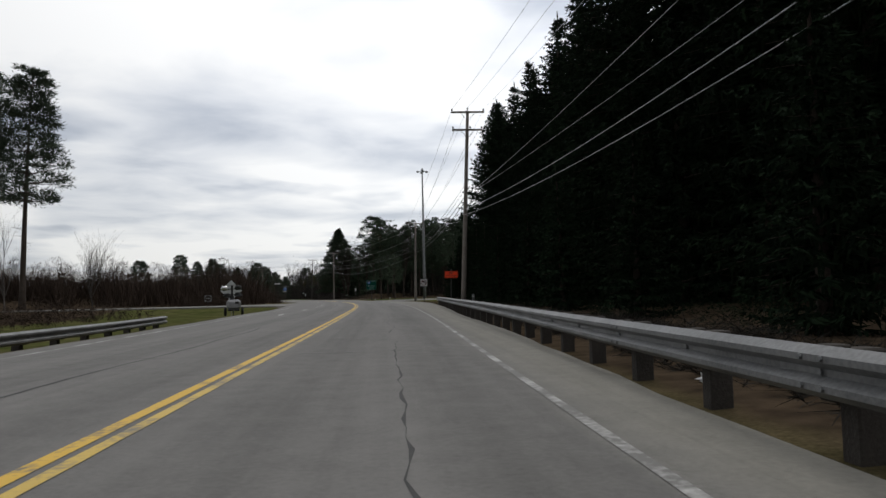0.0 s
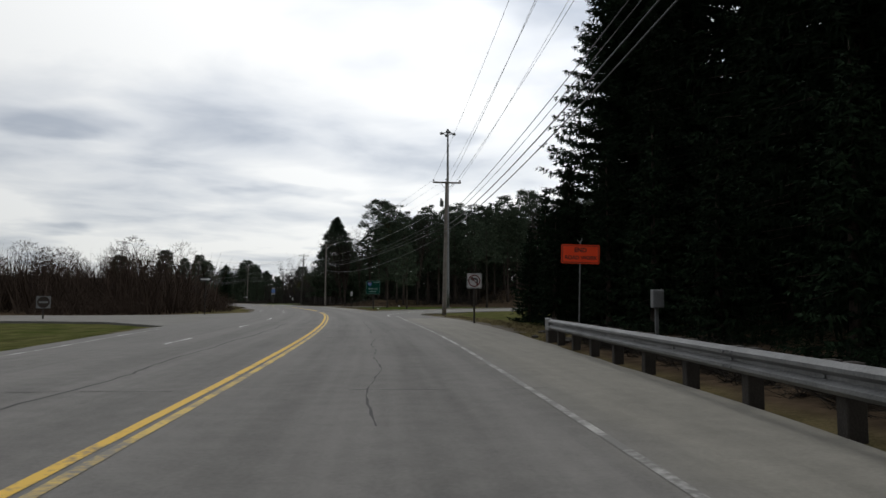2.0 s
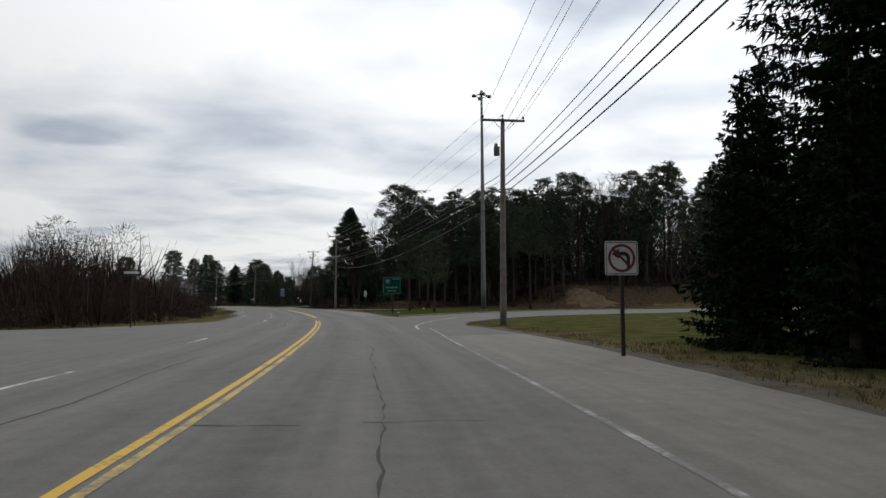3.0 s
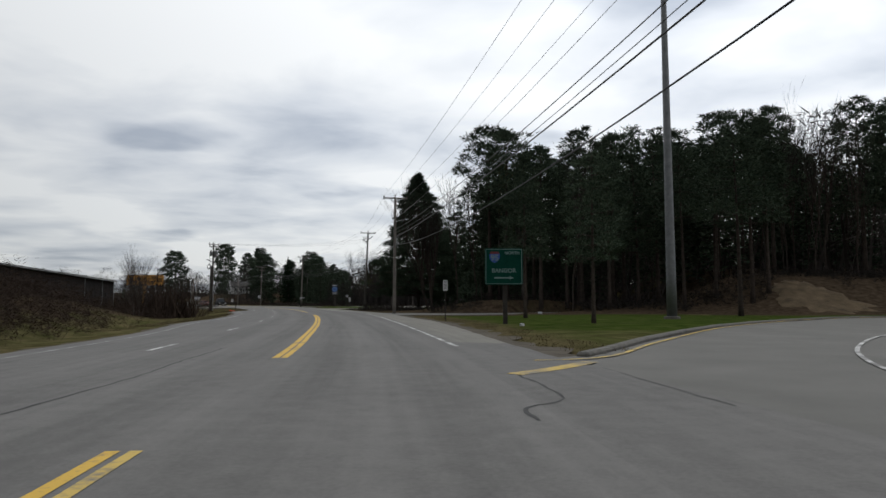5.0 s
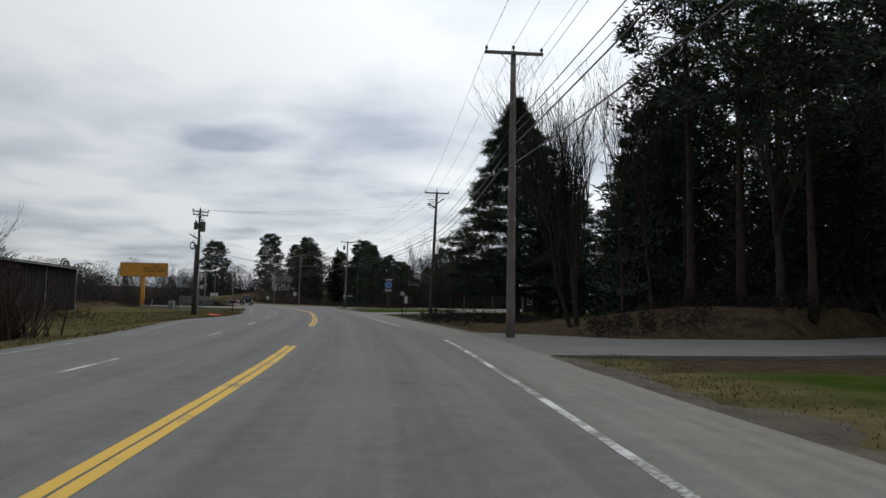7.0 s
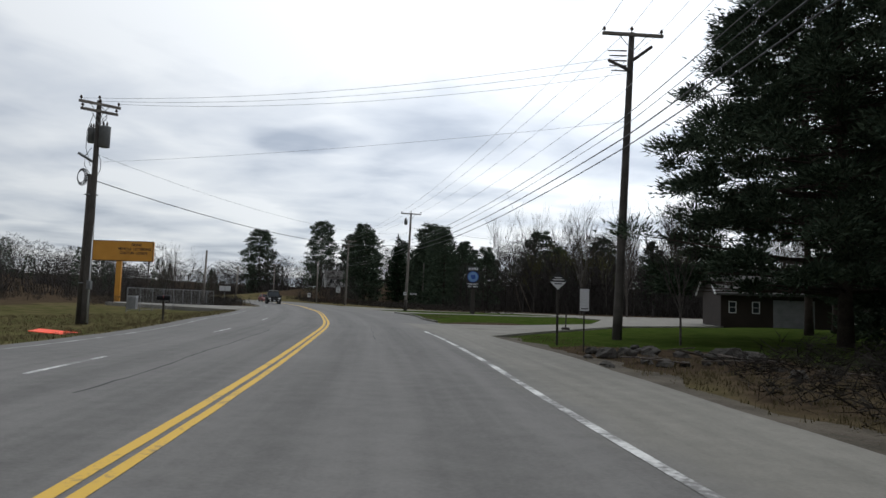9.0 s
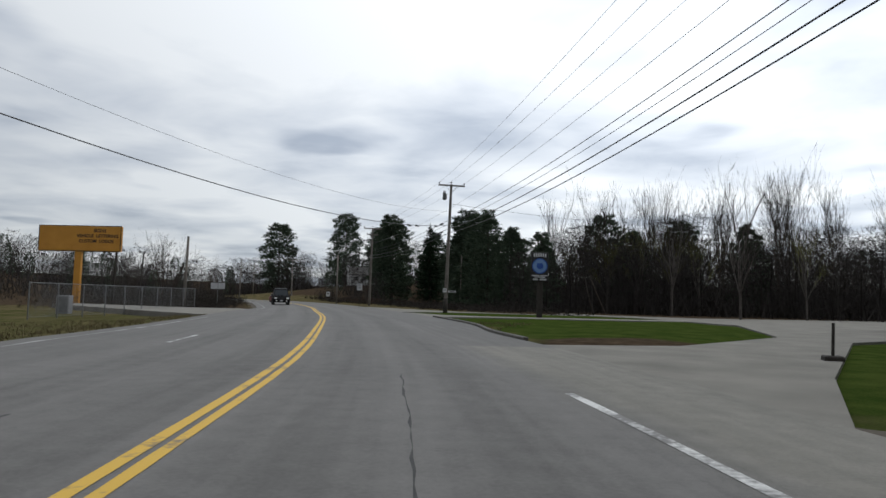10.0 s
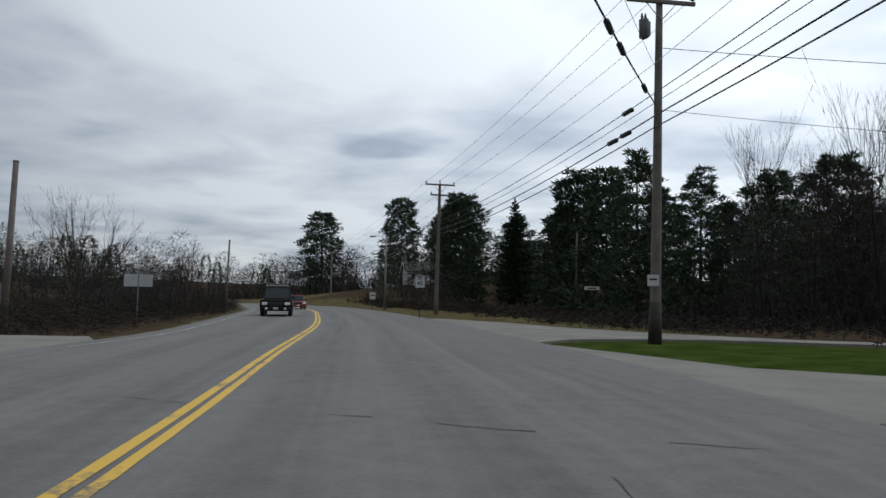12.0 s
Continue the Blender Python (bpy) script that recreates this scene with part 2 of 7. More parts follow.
TAR = material("crack_filler", (0.022, 0.022, 0.022), (0.045, 0.044, 0.042), 0.8, 4, 40, 0.2, world_space=True)
KERB_STONE = material("granite_kerb", (0.07, 0.066, 0.058), (0.15, 0.14, 0.125), 0.9, 3, 50, 0.5, world_space=True)
GALVANISED = material("dull_galvanised_steel", (0.11, 0.112, 0.113), (0.21, 0.212, 0.213), 0.55, 2, 30, 0.1, 0.45, world_space=True)
GREY_METAL = material("weathered_grey_metal", (0.13, 0.135, 0.138), (0.22, 0.225, 0.23), 0.55, 3, 40, 0.1, 0.5)
SIGN_BACK = material("aluminium_sign_back", (0.40, 0.41, 0.42), (0.52, 0.53, 0.54), 0.5, 2, 30, 0.05, 0.3)
POLE_WOOD = material("weathered_pole_wood", (0.115, 0.10, 0.085), (0.20, 0.18, 0.16), 0.85, 2.5, 35, 0.6, vary=0.15)
DARK_WOOD = material("dark_treated_wood", (0.020, 0.017, 0.014), (0.046, 0.039, 0.033), 0.85, 3, 40, 0.5)
CONCRETE = material("pale_concrete", (0.30, 0.295, 0.28), (0.40, 0.39, 0.37), 0.85, 1.5, 40, 0.3)
INSULATOR = material("brown_glazed_porcelain", (0.05, 0.035, 0.03), (0.09, 0.065, 0.055), 0.25, 4, 30, 0.0)
CABLE = material("black_cable_sheath", (0.02, 0.02, 0.022), (0.04, 0.04, 0.042), 0.5, 3, 30, 0.0)
WIRE = material("aluminium_wire", (0.30, 0.30, 0.31), (0.42, 0.42, 0.43), 0.45, 3, 30, 0.0, 0.6)
ORANGE = material("fluorescent_orange_sheeting", (0.86, 0.055, 0.008), (0.95, 0.080, 0.014), 0.55, 3, 30, 0.05)
SIGN_WHITE = material("white_sign_sheeting", (0.44, 0.44, 0.45), (0.55, 0.55, 0.56), 0.5, 3, 30, 0.05)
# white sheeting with the backlit face's shade put into the colour
SIGN_SHADED = material("backlit_white_sheeting", (0.13, 0.20, 0.19), (0.19, 0.27, 0.26), 0.5, 3, 30, 0.05)
SIGN_BLACK = material("black_sign_ink", (0.012, 0.012, 0.012), (0.03, 0.03, 0.03), 0.5, 3, 30, 0.0)
SIGN_RED = material("dulled_red_sign_ink", (0.10, 0.016, 0.016), (0.16, 0.024, 0.022), 0.5, 3, 30, 0.0)
SIGN_GREEN = material("dark_green_sign_sheeting", (0.003, 0.036, 0.025), (0.005, 0.054, 0.038), 0.8, 2, 30, 0.05, spec=0.08)
SIGN_BLUE = material("blue_sign_panel", (0.02, 0.06, 0.26), (0.04, 0.10, 0.36), 0.5, 2, 30, 0.05)
SIGN_PALE = material("pale_blue_sign_ink", (0.10, 0.19, 0.40), (0.16, 0.27, 0.48), 0.5, 2, 30, 0.0)
SIGN_YELLOW = material("yellow_sign_panel", (0.44, 0.20, 0.025), (0.56, 0.27, 0.04), 0.55, 0.8, 30, 0.1)
DARK_CLAD = material("dark_ribbed_cladding", (0.014, 0.012, 0.012), (0.026, 0.022, 0.021), 0.9, 0.6, 20, 0.2, spec=0.08)
HOUSE_BROWN = material("dark_brown_siding", (0.020, 0.014, 0.011), (0.038, 0.027, 0.021), 0.8, 1.0, 20, 0.3)
HOUSE_WHITE = material("white_clapboard", (0.55, 0.55, 0.54), (0.7, 0.7, 0.69), 0.7, 1.0, 20, 0.2)
ROOF_DARK = material("dark_shingle_roof", (0.05, 0.048, 0.046), (0.09, 0.085, 0.08), 0.9, 1.5, 25, 0.4)
GLASS = material("dark_window_glass", (0.02, 0.025, 0.03), (0.03, 0.035, 0.04), 0.3, 2, 20, 0.0, spec=0.12)
CAR_BLACK = material("black_car_paint", (0.008, 0.008, 0.009), (0.012, 0.012, 0.013), 0.45, 2, 30, 0.0, spec=0.08)
CAR_RED = material("dark_red_car_paint", (0.14, 0.012, 0.012), (0.19, 0.02, 0.018), 0.28, 2, 30, 0.0, spec=0.6)
RUBBER = material("black_rubber", (0.015, 0.015, 0.015), (0.03, 0.03, 0.03), 0.85, 4, 40, 0.3)
CHROME = material("dull_chrome", (0.5, 0.5, 0.5), (0.6, 0.6, 0.6), 0.25, 3, 30, 0.0, 0.9)
LAMP_LENS = material("lamp_lens", (0.6, 0.6, 0.58), (0.75, 0.75, 0.73), 0.15, 3, 30, 0.0, spec=0.7)
TRAILER = material("grey_trailer_paint", (0.17, 0.17, 0.18), (0.26, 0.26, 0.27), 0.5, 2, 30, 0.1)
BARK = material("dark_conifer_bark", (0.030, 0.024, 0.020), (0.075, 0.060, 0.050), 0.95, 2.5, 20, 0.8, spec=0.1, vary=0.2)
GREY_BARK = material("grey_bark", (0.040, 0.035, 0.032), (0.095, 0.085, 0.077), 0.9, 2.5, 20, 0.6, spec=0.1, vary=0.25)
# below real needle colour: the spruce row's deep shade is put in
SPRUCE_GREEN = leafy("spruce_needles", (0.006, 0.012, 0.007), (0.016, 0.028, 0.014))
PINE_GREEN = leafy("pine_needles", (0.024, 0.038, 0.026), (0.078, 0.100, 0.066))
BUD_GREEN = leafy("pale_spring_buds", (0.060, 0.060, 0.022), (0.110, 0.106, 0.042))
TWIG_BROWN = leafy("leafless_brown_twigs", (0.026, 0.019, 0.015), (0.070, 0.051, 0.040), 0.2)
TWIG_GREY = leafy("leafless_grey_twigs", (0.036, 0.031, 0.028), (0.084, 0.074, 0.067), 0.25)
TWIG_FAR = leafy("distant_leafless_wood", (0.028, 0.025, 0.024), (0.062, 0.056, 0.052), 0.2)
BLADE_STRAW = leafy("dry_grass_blades", (0.075, 0.064, 0.034), (0.16, 0.13, 0.075), 0.0)
ROCK = material("grey_field_stone", (0.034, 0.031, 0.028), (0.085, 0.078, 0.070), 0.9, 3, 25, 0.7, spec=0.2, vary=0.2)
RUSSET = material("weathered_scrap_wood", (0.040, 0.030, 0.024), (0.10, 0.08, 0.064), 0.9, 3, 25, 0.5, vary=0.3)
SAND = material("bare_sand", (0.05, 0.038, 0.024), (0.15, 0.112, 0.07), 0.95, 1.0, 20, 0.6, world_space=True, spec=0.1)

# ---- geometry tools ----


class Geo:
    """A growing list of vertices and faces for one mesh."""

    def __init__(self):
        self.v, self.f = [], []

    def add(self, verts, faces):
        k = len(self.v)
        self.v.extend(tuple(p) for p in verts)
        self.f.extend(tuple(k + i for i in q) for q in faces)
        return self

    def box(self, c, s, m=None, bevel=0.0):
        """A box of size s round c, with chamfered edges where bevel is given; m turns it about c."""
        b = min(bevel, min(s) * 0.45)
        hx, hy, hz = s[0] / 2, s[1] / 2, s[2] / 2
        if b <= 0:
            vs = [(x * hx, y * hy, z * hz) for x in (-1, 1) for y in (-1, 1) for z in (-1, 1)]
            fs = [(0, 1, 3, 2), (4, 6, 7, 5), (0, 4, 5, 1), (2, 3, 7, 6), (0, 2, 6, 4), (1, 5, 7, 3)]
        else:
            vs, idx = [], {}
            for x in (-1, 1):
                for y in (-1, 1):
                    for z in (-1, 1):
                        for a in range(3):
                            q = [x * (hx - b), y * (hy - b), z * (hz - b)]
                            q[a] = (x * hx, y * hy, z * hz)[a]
                            idx[x, y, z, a] = len(vs)
                            vs.append(tuple(q))
            fs = []
            for a in range(3):
                o = [i for i in range(3) if i != a]
                for sgn in (-1, 1):
                    ring = []
                    for u, w in ((-1, -1), (1, -1), (1, 1), (-1, 1)):
                        k = [0, 0, 0]
                        k[a], k[o[0]], k[o[1]] = sgn, u, w
                        ring.append(idx[(*k, a)])
                    fs.append(tuple(ring))
            for a in range(3):
                o = [i for i in range(3) if i != a]
                for u in (-1, 1):
                    for w in (-1, 1):
                        k1, k2 = [0, 0, 0], [0, 0, 0]
                        k1[a], k1[o[0]], k1[o[1]] = -1, u, w
                        k2[a], k2[o[0]], k2[o[1]] = 1, u, w
                        fs.append((idx[(*k1, o[0])], idx[(*k2, o[0])], idx[(*k2, o[1])], idx[(*k1, o[1])]))
            for x in (-1, 1):
                for y in (-1, 1):
                    for z in (-1, 1):
                        fs.append(tuple(idx[x, y, z, a] for a in range(3)))
        vs = [Vector(p) for p in vs]
        if m is not None:
            vs = [m @ p for p in vs]
        return self.add([p + Vector(c) for p in vs], fs)

    def tube(self, pts, radii, n=8, cap=True):
        """A round bar along pts; radii: one number or one for each point."""
        pts = [Vector(p) for p in pts]
        if isinstance(radii, (int, float)):
            radii = [radii] * len(pts)
        k = len(self.v)
        for i, p in enumerate(pts):
            d = (pts[min(i + 1, len(pts) - 1)] - pts[max(i - 1, 0)])
            d = d.normalized() if d.length > 1e-9 else Vector((0, 0, 1))
            a = d.cross(Vector((0, 0, 1)) if abs(d.z) < 0.95 else Vector((0, 1, 0))).normalized()
            b = d.cross(a)
            for j in range(n):
                w = 2 * math.pi * j / n
                self.v.append(tuple(p + (a * math.cos(w) + b * math.sin(w)) * radii[i]))
        for i in range(len(pts) - 1):
            for j in range(n):
                j2 = (j + 1) % n
                self.f.append((k + i * n + j, k + i * n + j2, k + (i + 1) * n + j2, k + (i + 1) * n + j))
        if cap:
            self.f.append(tuple(k + j for j in range(n))[::-1])
            self.f.append(tuple(k + (len(pts) - 1) * n + j for j in range(n)))
        return self

    def prism(self, outline, z0, z1, m=None):
        """A plate: an outline in x, y between two heights; m moves it."""
        n = len(outline)
        vs = [Vector((x, y, z0)) for x, y in outline] + [Vector((x, y, z1)) for x, y in outline]
        if m is not None:
            vs = [m @ p for p in vs]
        fs = [tuple(range(n))[::-1], tuple(range(n, 2 * n))]
        fs += [(i, (i + 1) % n, n + (i + 1) % n, n + i) for i in range(n)]
        return self.add(vs, fs)

    def blob(self, c, r, seed=0, rough=0.2, n=8, rings=5):
        """An uneven closed lump."""
        rnd = random.Random(seed)
        vs = [(c[0], c[1], c[2] - r[2])]
        for i in range(1, rings):
            t = math.pi * i / rings
            for j in range(n):
                a = 2 * math.pi * j / n
                s = 1 + rnd.uniform(-rough, rough)
                vs.append((c[0] + r[0] * math.sin(t) * math.cos(a) * s, c[1] + r[1] * math.sin(t) * math.sin(a) * s, c[2] - r[2] * math.cos(t) * s))
        vs.append((c[0], c[1], c[2] + r[2]))
        fs = [(0, 1 + (j + 1) % n, 1 + j) for j in range(n)]
        for i in range(rings - 2):
            for j in range(n):
                a, b = 1 + i * n, 1 + (i + 1) * n
                fs.append((a + j, a + (j + 1) % n, b + (j + 1) % n, b + j))
        last = len(vs) - 1
        fs += [(1 + (rings - 2) * n + j, 1 + (rings - 2) * n + (j + 1) % n, last) for j in range(n)]
        return self.add(vs, fs)

    def mesh(self, name, mat, smooth=False):
        me = bpy.data.meshes.new(name)
        me.from_pydata(self.v, [], self.f)
        me.materials.append(mat)
        if smooth:
            me.polygons.foreach_set("use_smooth", [True] * len(me.polygons))
        me.update()
        return me


def part(name, geo, mat, parent=None, label="", smooth=False):
    ob = new(name, geo if isinstance(geo, bpy.types.Mesh) else geo.mesh(name, mat, smooth))
    if parent is not None:
        ob.parent = parent
    return tagged(ob, label)


def thing(name, m, label, category, group="", kind=""):
    ob = new(name)
    ob.empty_display_size = 0.2
    ob.matrix_basis = m
    return tagged(ob, label, category, group, kind)


def lettering(name, text, size, mat, parent, m, align="CENTER", label=""):
    """Raised letters in the built-in font, turned into a mesh."""
    cu = bpy.data.curves.new(name, "FONT")
    cu.body, cu.size, cu.align_x, cu.align_y, cu.extrude = text, size, align, "CENTER", 0.002
    cu.offset = size * 0.022
    tmp = bpy.data.objects.new(name, cu)
    me = bpy.data.meshes.new_from_object(tmp)
    bpy.data.objects.remove(tmp)
    me.materials.clear()
    me.materials.append(mat)
    me.transform(m)
    ob = new(name, me)
    ob.parent = parent
    return tagged(ob, label)


def curve_of(rows):
    """A smooth function through (y, x) rows."""
    ys, xs = np.array([r[0] for r in rows], float), np.array([r[1] for r in rows], float)
    g = np.gradient(xs, ys)

    def at(y):
        i = int(np.clip(np.searchsorted(ys, y) - 1, 0, len(ys) - 2))
        h = ys[i + 1] - ys[i]
        t = (y - ys[i]) / h
        if t < 0:
            return float(xs[0] + g[0] * (y - ys[0]))
        if t > 1:
            return float(xs[-1] + g[-1] * (y - ys[-1]))
        return float((2 * t**3 - 3 * t**2 + 1) * xs[i] + (t**3 - 2 * t**2 + t) * h * g[i] + (3 * t**2 - 2 * t**3) * xs[i + 1] + (t**3 - t**2) * h * g[i + 1])

    return at


def inside(x, y, poly):
    hit = False
    for i in range(len(poly)):
        (x1, y1), (x2, y2) = poly[i], poly[i - 1]
        if (y1 > y) != (y2 > y) and x < (x2 - x1) * (y - y1) / (y2 - y1) + x1:
            hit = not hit
    return hit


def step(v, a, b):
    t = min(1.0, max(0.0, (v - a) / (b - a)))
    return t * t * (3 - 2 * t)

from mathutils import geometry

# ---- plan of the road: (y, x) of its lines ----
centre = curve_of([(-40, -3.5), (4, -3.6), (20, -3.75), (36, -4.02), (52, -4.4), (64, -4.95), (80, -6.2), (97, -8.1), (106, -9.45), (118, -11.55), (125, -13.05), (135, -15.3), (146, -18.0), (155, -20.4), (174, -26.3), (185, -30.0), (198, -34.8), (208, -38.7), (220, -44.2), (235, -51.6), (244, -56.6), (258, -64.3), (270, -71.7), (285, -81.5), (300, -93), (320, -110), (345, -136), (370, -168)])
right_line = curve_of([(-40, -0.4), (4, -0.15), (25, 0.08), (46, 0.0), (62, -0.4), (80, -1.45), (97, -2.65), (120, -7.6), (129, -9.5), (143, -12.6), (154, -15.2), (166, -18.35), (186, -25.9), (195, -29.1), (204, -32.6), (220, -40)])
right_edge = curve_of([(-40, 0.5), (3, 0.75), (14, 1.2), (30, 1.5), (46, 2.1), (60, 2.35), (72, 2.3), (84, 1.6), (92, 0.4), (104, -2.4), (114, -4.8), (120, -6.0), (133, -8.2), (142, -10.0), (153, -13.0), (161, -15.0), (170, -17.6), (190, -24.9), (197, -27.3), (204.5, -30.5), (216, -35.4), (222, -38.2), (227, -39.95), (238.5, -45.5), (252, -52.9), (268, -62.4), (283, -72.2), (303, -87), (325, -106), (345, -126), (370, -158)])
left_edge = curve_of([(-40, -9.0), (11, -9.0), (25, -9.5), (40, -10.3), (55, -10.9), (64, -11.9), (72, -12.6), (90, -14.4), (100, -15.3), (116, -17.8), (125, -19.7), (140, -24.2), (147, -25.6), (156, -28.0), (165, -30.9), (182, -37.4), (191, -38.9), (202, -43.0), (209, -46.4), (215, -48.9), (225, -53.6), (239, -60.5), (249, -64.9), (255, -68.6), (266, -75.8), (285, -88.7), (301, -102), (325, -123), (345, -145), (370, -178)])

# junctions and driveways (outlines in plan)
SIDE_LEFT = [(-12.2, 71), (-17.7, 77.4), (-22.2, 78.6), (-40, 81), (-108, 91.5), (-108, 99.5), (-40, 92), (-25.3, 92.5), (-21, 95), (-18.2, 99), (-16.2, 106), (-9, 100), (-9, 75)]
SIDE_RIGHT = [(1.0, 89), (-0.3, 95), (0.2, 100), (1.2, 104), (3.2, 109.6), (7.4, 116.4), (14.9, 122.5), (30, 131), (60, 145), (60, 160), (36, 154.5), (19, 150.5), (5.8, 136), (-1.4, 122.2), (-3.9, 116.6), (-5.3, 115.4), (-6.5, 118.5), (-9, 112), (-5, 92)]
DRIVE_RIGHT = [(-16.5, 171.5), (-11.3, 168.9), (-4.2, 170.9), (1.0, 175.5), (8, 186), (14, 182), (4.5, 169), (-3.4, 163.4), (-8, 161.2), (-14.3, 159.5), (-14.5, 155), (-20, 160), (-20, 172)]
LOT_RIGHT = [(-30.6, 204), (-29.3, 210.4), (-25.4, 224.5), (-19, 233), (-5.2, 252), (6, 262), (4, 280), (-9, 276), (-28, 262), (-36, 264), (-40, 268), (-41.5, 262), (-33, 256), (-27.0, 243), (-27.4, 227), (-31.5, 218.2), (-35.3, 216.0), (-37, 214), (-34, 204)]
DRIVE_FAR = [(-45.9, 240.2), (-45.2, 241.8), (-41.3, 243.4), (-38.0, 244.4), (-30, 248.5), (-29, 252), (-38, 248.2), (-40.9, 246.7), (-44.2, 245.9), (-47.2, 246.4), (-49.5, 248.6), (-52.4, 251.2), (-56, 250), (-50, 240)]
DRIVE_LEFT = [(-53.8, 229), (-57, 230.5), (-64.2, 233.6), (-80, 242), (-82, 246.5), (-69.2, 244.8), (-65.0, 246.6), (-61.0, 243.6), (-58, 238), (-52, 226)]
SIDE_STREET = [(-52.8, 252.0), (-52.2, 254.2), (-50.7, 255.6), (-48, 257.0), (-45.4, 257.3), (-38, 257.6), (-38, 259.0), (-45, 259.2), (-49.7, 261.0), (-54.3, 264.2), (-58.2, 268.2), (-64, 273), (-66, 270), (-58, 254)]
PAVED = (SIDE_STREET, SIDE_LEFT, SIDE_RIGHT, DRIVE_RIGHT, LOT_RIGHT, DRIVE_FAR, DRIVE_LEFT)


# a raster of the junctions and driveways, for quick look-ups
RX0, RY0, RC = -112.0, -42.0, 0.4
RNX, RNY = 440, 1035
gx, gy = np.meshgrid(RX0 + RC * (np.arange(RNX) + 0.5), RY0 + RC * (np.arange(RNY) + 0.5))
SIDE = np.zeros((RNY, RNX), bool)
for poly in PAVED:
    hit = np.zeros((RNY, RNX), bool)
    for i in range(len(poly)):
        (x1, y1), (x2, y2) = poly[i], poly[i - 1]
        if y1 != y2:
            hit ^= ((y1 > gy) != (y2 > gy)) & (gx < (x2 - x1) * (gy - y1) / (y2 - y1) + x1)
    SIDE |= hit
YS = np.arange(-42.0, 372.0, 0.25)
LEFT, RIGHT = np.array([left_edge(y) for y in YS]), np.array([right_edge(y) for y in YS])


def edges(y):
    k = int(min(max((y + 42.0) * 4, 0), len(YS) - 1))
    return LEFT[k], RIGHT[k]


WIDE = SIDE.copy()
for dx in range(-3, 4):
    for dy in range(-3, 4):
        WIDE |= np.roll(np.roll(SIDE, dx, 1), dy, 0)


def side_at(x, y, table):
    i, j = int((x - RX0) / RC), int((y - RY0) / RC)
    return bool(table[j, i]) if 0 <= i < RNX and 0 <= j < RNY else False


def paved(x, y, grow=0.0):
    a, b = edges(y)
    return (-38 < y < 369 and a - grow < x < b + grow) or side_at(x, y, SIDE)


def height(x, y):
    """The ground's height: level beside the road, lower on its outer side, banks under the woods, a knoll beyond the bend."""
    le, re_ = edges(y)
    out = le - x
    h = 0.0
    if out > 0:
        h -= (0.62 - 0.54 * step(y, 62, 76) + 0.24 * step(y, 106, 125)) * step(out, 0.2, 5.0)
        h += 1.9 * step(out, 3.0, 9.0) * step(y, 100, 112) * (1 - step(y, 136, 160))
        h += 0.8 * step(out, 14, 40) * step(y, 96, 110) * (1 - step(y, 150, 200))
    on = x - re_
    if on > 0:
        h += 0.06 * step(on, 0.3, 2.0)
        bank = step(y - 0.25 * max(x, -10), 158, 178) * (1 - step(y, 178, 192)) * step(on, 6, 14)
        h += 1.3 * bank
        h += 3.2 * step(x, 12, 24) * step(y, 161, 172) * (1 - step(y, 225, 260))
        h += 0.5 * step(on, 5, 14) * (1 - step(y, 78, 92))
    dx, dy = x + 108, y - 366
    h += 2.8 * math.exp(-((dx / 32) ** 2 + (dy / 30) ** 2))
    far = math.hypot(x + 40, y - 150)
    h += 8.0 * step(far, 165, 300) * step(max(out, on), 14, 70)
    h += 2.5 * step(x, 4, 14) * step(y, 186, 200) * (1 - step(y, 215, 245))
    h += 10.0 * step(far, 420, 1500)
    h += 0.05 * noise.noise(Vector((x * 0.25, y * 0.25, 0))) * (0.0 if paved(x, y, 2.5) else 1.0)
    return h


def near_paved(x, y):
    return paved(x, y, 0.8) or side_at(x, y, WIDE)


def lawn_of(x, y):
    le, re_ = edges(y)
    on, out = x - re_, le - x
    if 0 < on < 30 and 66 < y < 128:
        return 0.40 * step(on, 0.4, 3.0)
    if 0 < on < 40 and 118 < y < 160:
        return 0.60 * step(on, 0.8, 4.0)
    if 0 < on and 195 < y < 262 and x < -8:
        return 0.95 * step(on, 0.2, 1.2)
    if 0 < out < 22 and 20 < y < 80:
        return 0.42
    if 0 < out < 9 and 120 < y < 178:
        return 0.28
    if 0 < out < 30 and 178 < y < 235:
        return 0.30
    return 0.12


def litter_of(x, y):
    le, re_ = edges(y)
    on, out = x - re_, le - x
    v = 0.0
    if on > 0.2 and y < 61:
        v = 1.0
    if on > 3.0 and y < 68:
        v = 0.9
    if on > 3 and y - 0.25 * max(x, -10) > 158 and y < 196:
        v = 0.9
    if on > 0.5 and 172 < y < 195:
        v = 0.6
    if x > 16 and y > 160:
        v = 0.8
    if out > (20 if y > 22 else 5) and y < 78:
        v = 0.75
    if out > 24 and 180 < y < 250:
        v = 0.6
    if out > 6 and 92 < y < 165:
        v = 0.8
    if out > 1 and y > 246:
        v = 0.7
    if on > 10 and y > 258:
        v = 0.8
    if math.hypot(x + 40, y - 150) > 165 and max(on, out) > 14:
        v = 0.95
    if math.hypot(x + 24.6, y - 198.0) < 3.4 or math.hypot(x + 33.2, y - 219.0) < 2.4:
        v = 0.95
    if 0 < on < 1.4 or 0 < out < 1.0:
        v = max(v, 0.35)
    return v


def axis(a, b, fine_step, far):
    core = list(np.arange(a, b + 0.01, fine_step))
    grow, lo, hi = fine_step, [], []
    p, q = a, b
    while p > -far:
        grow *= 1.35
        p -= grow
        q += grow
        lo.append(p)
        hi.append(q)
    return lo[::-1] + core + hi


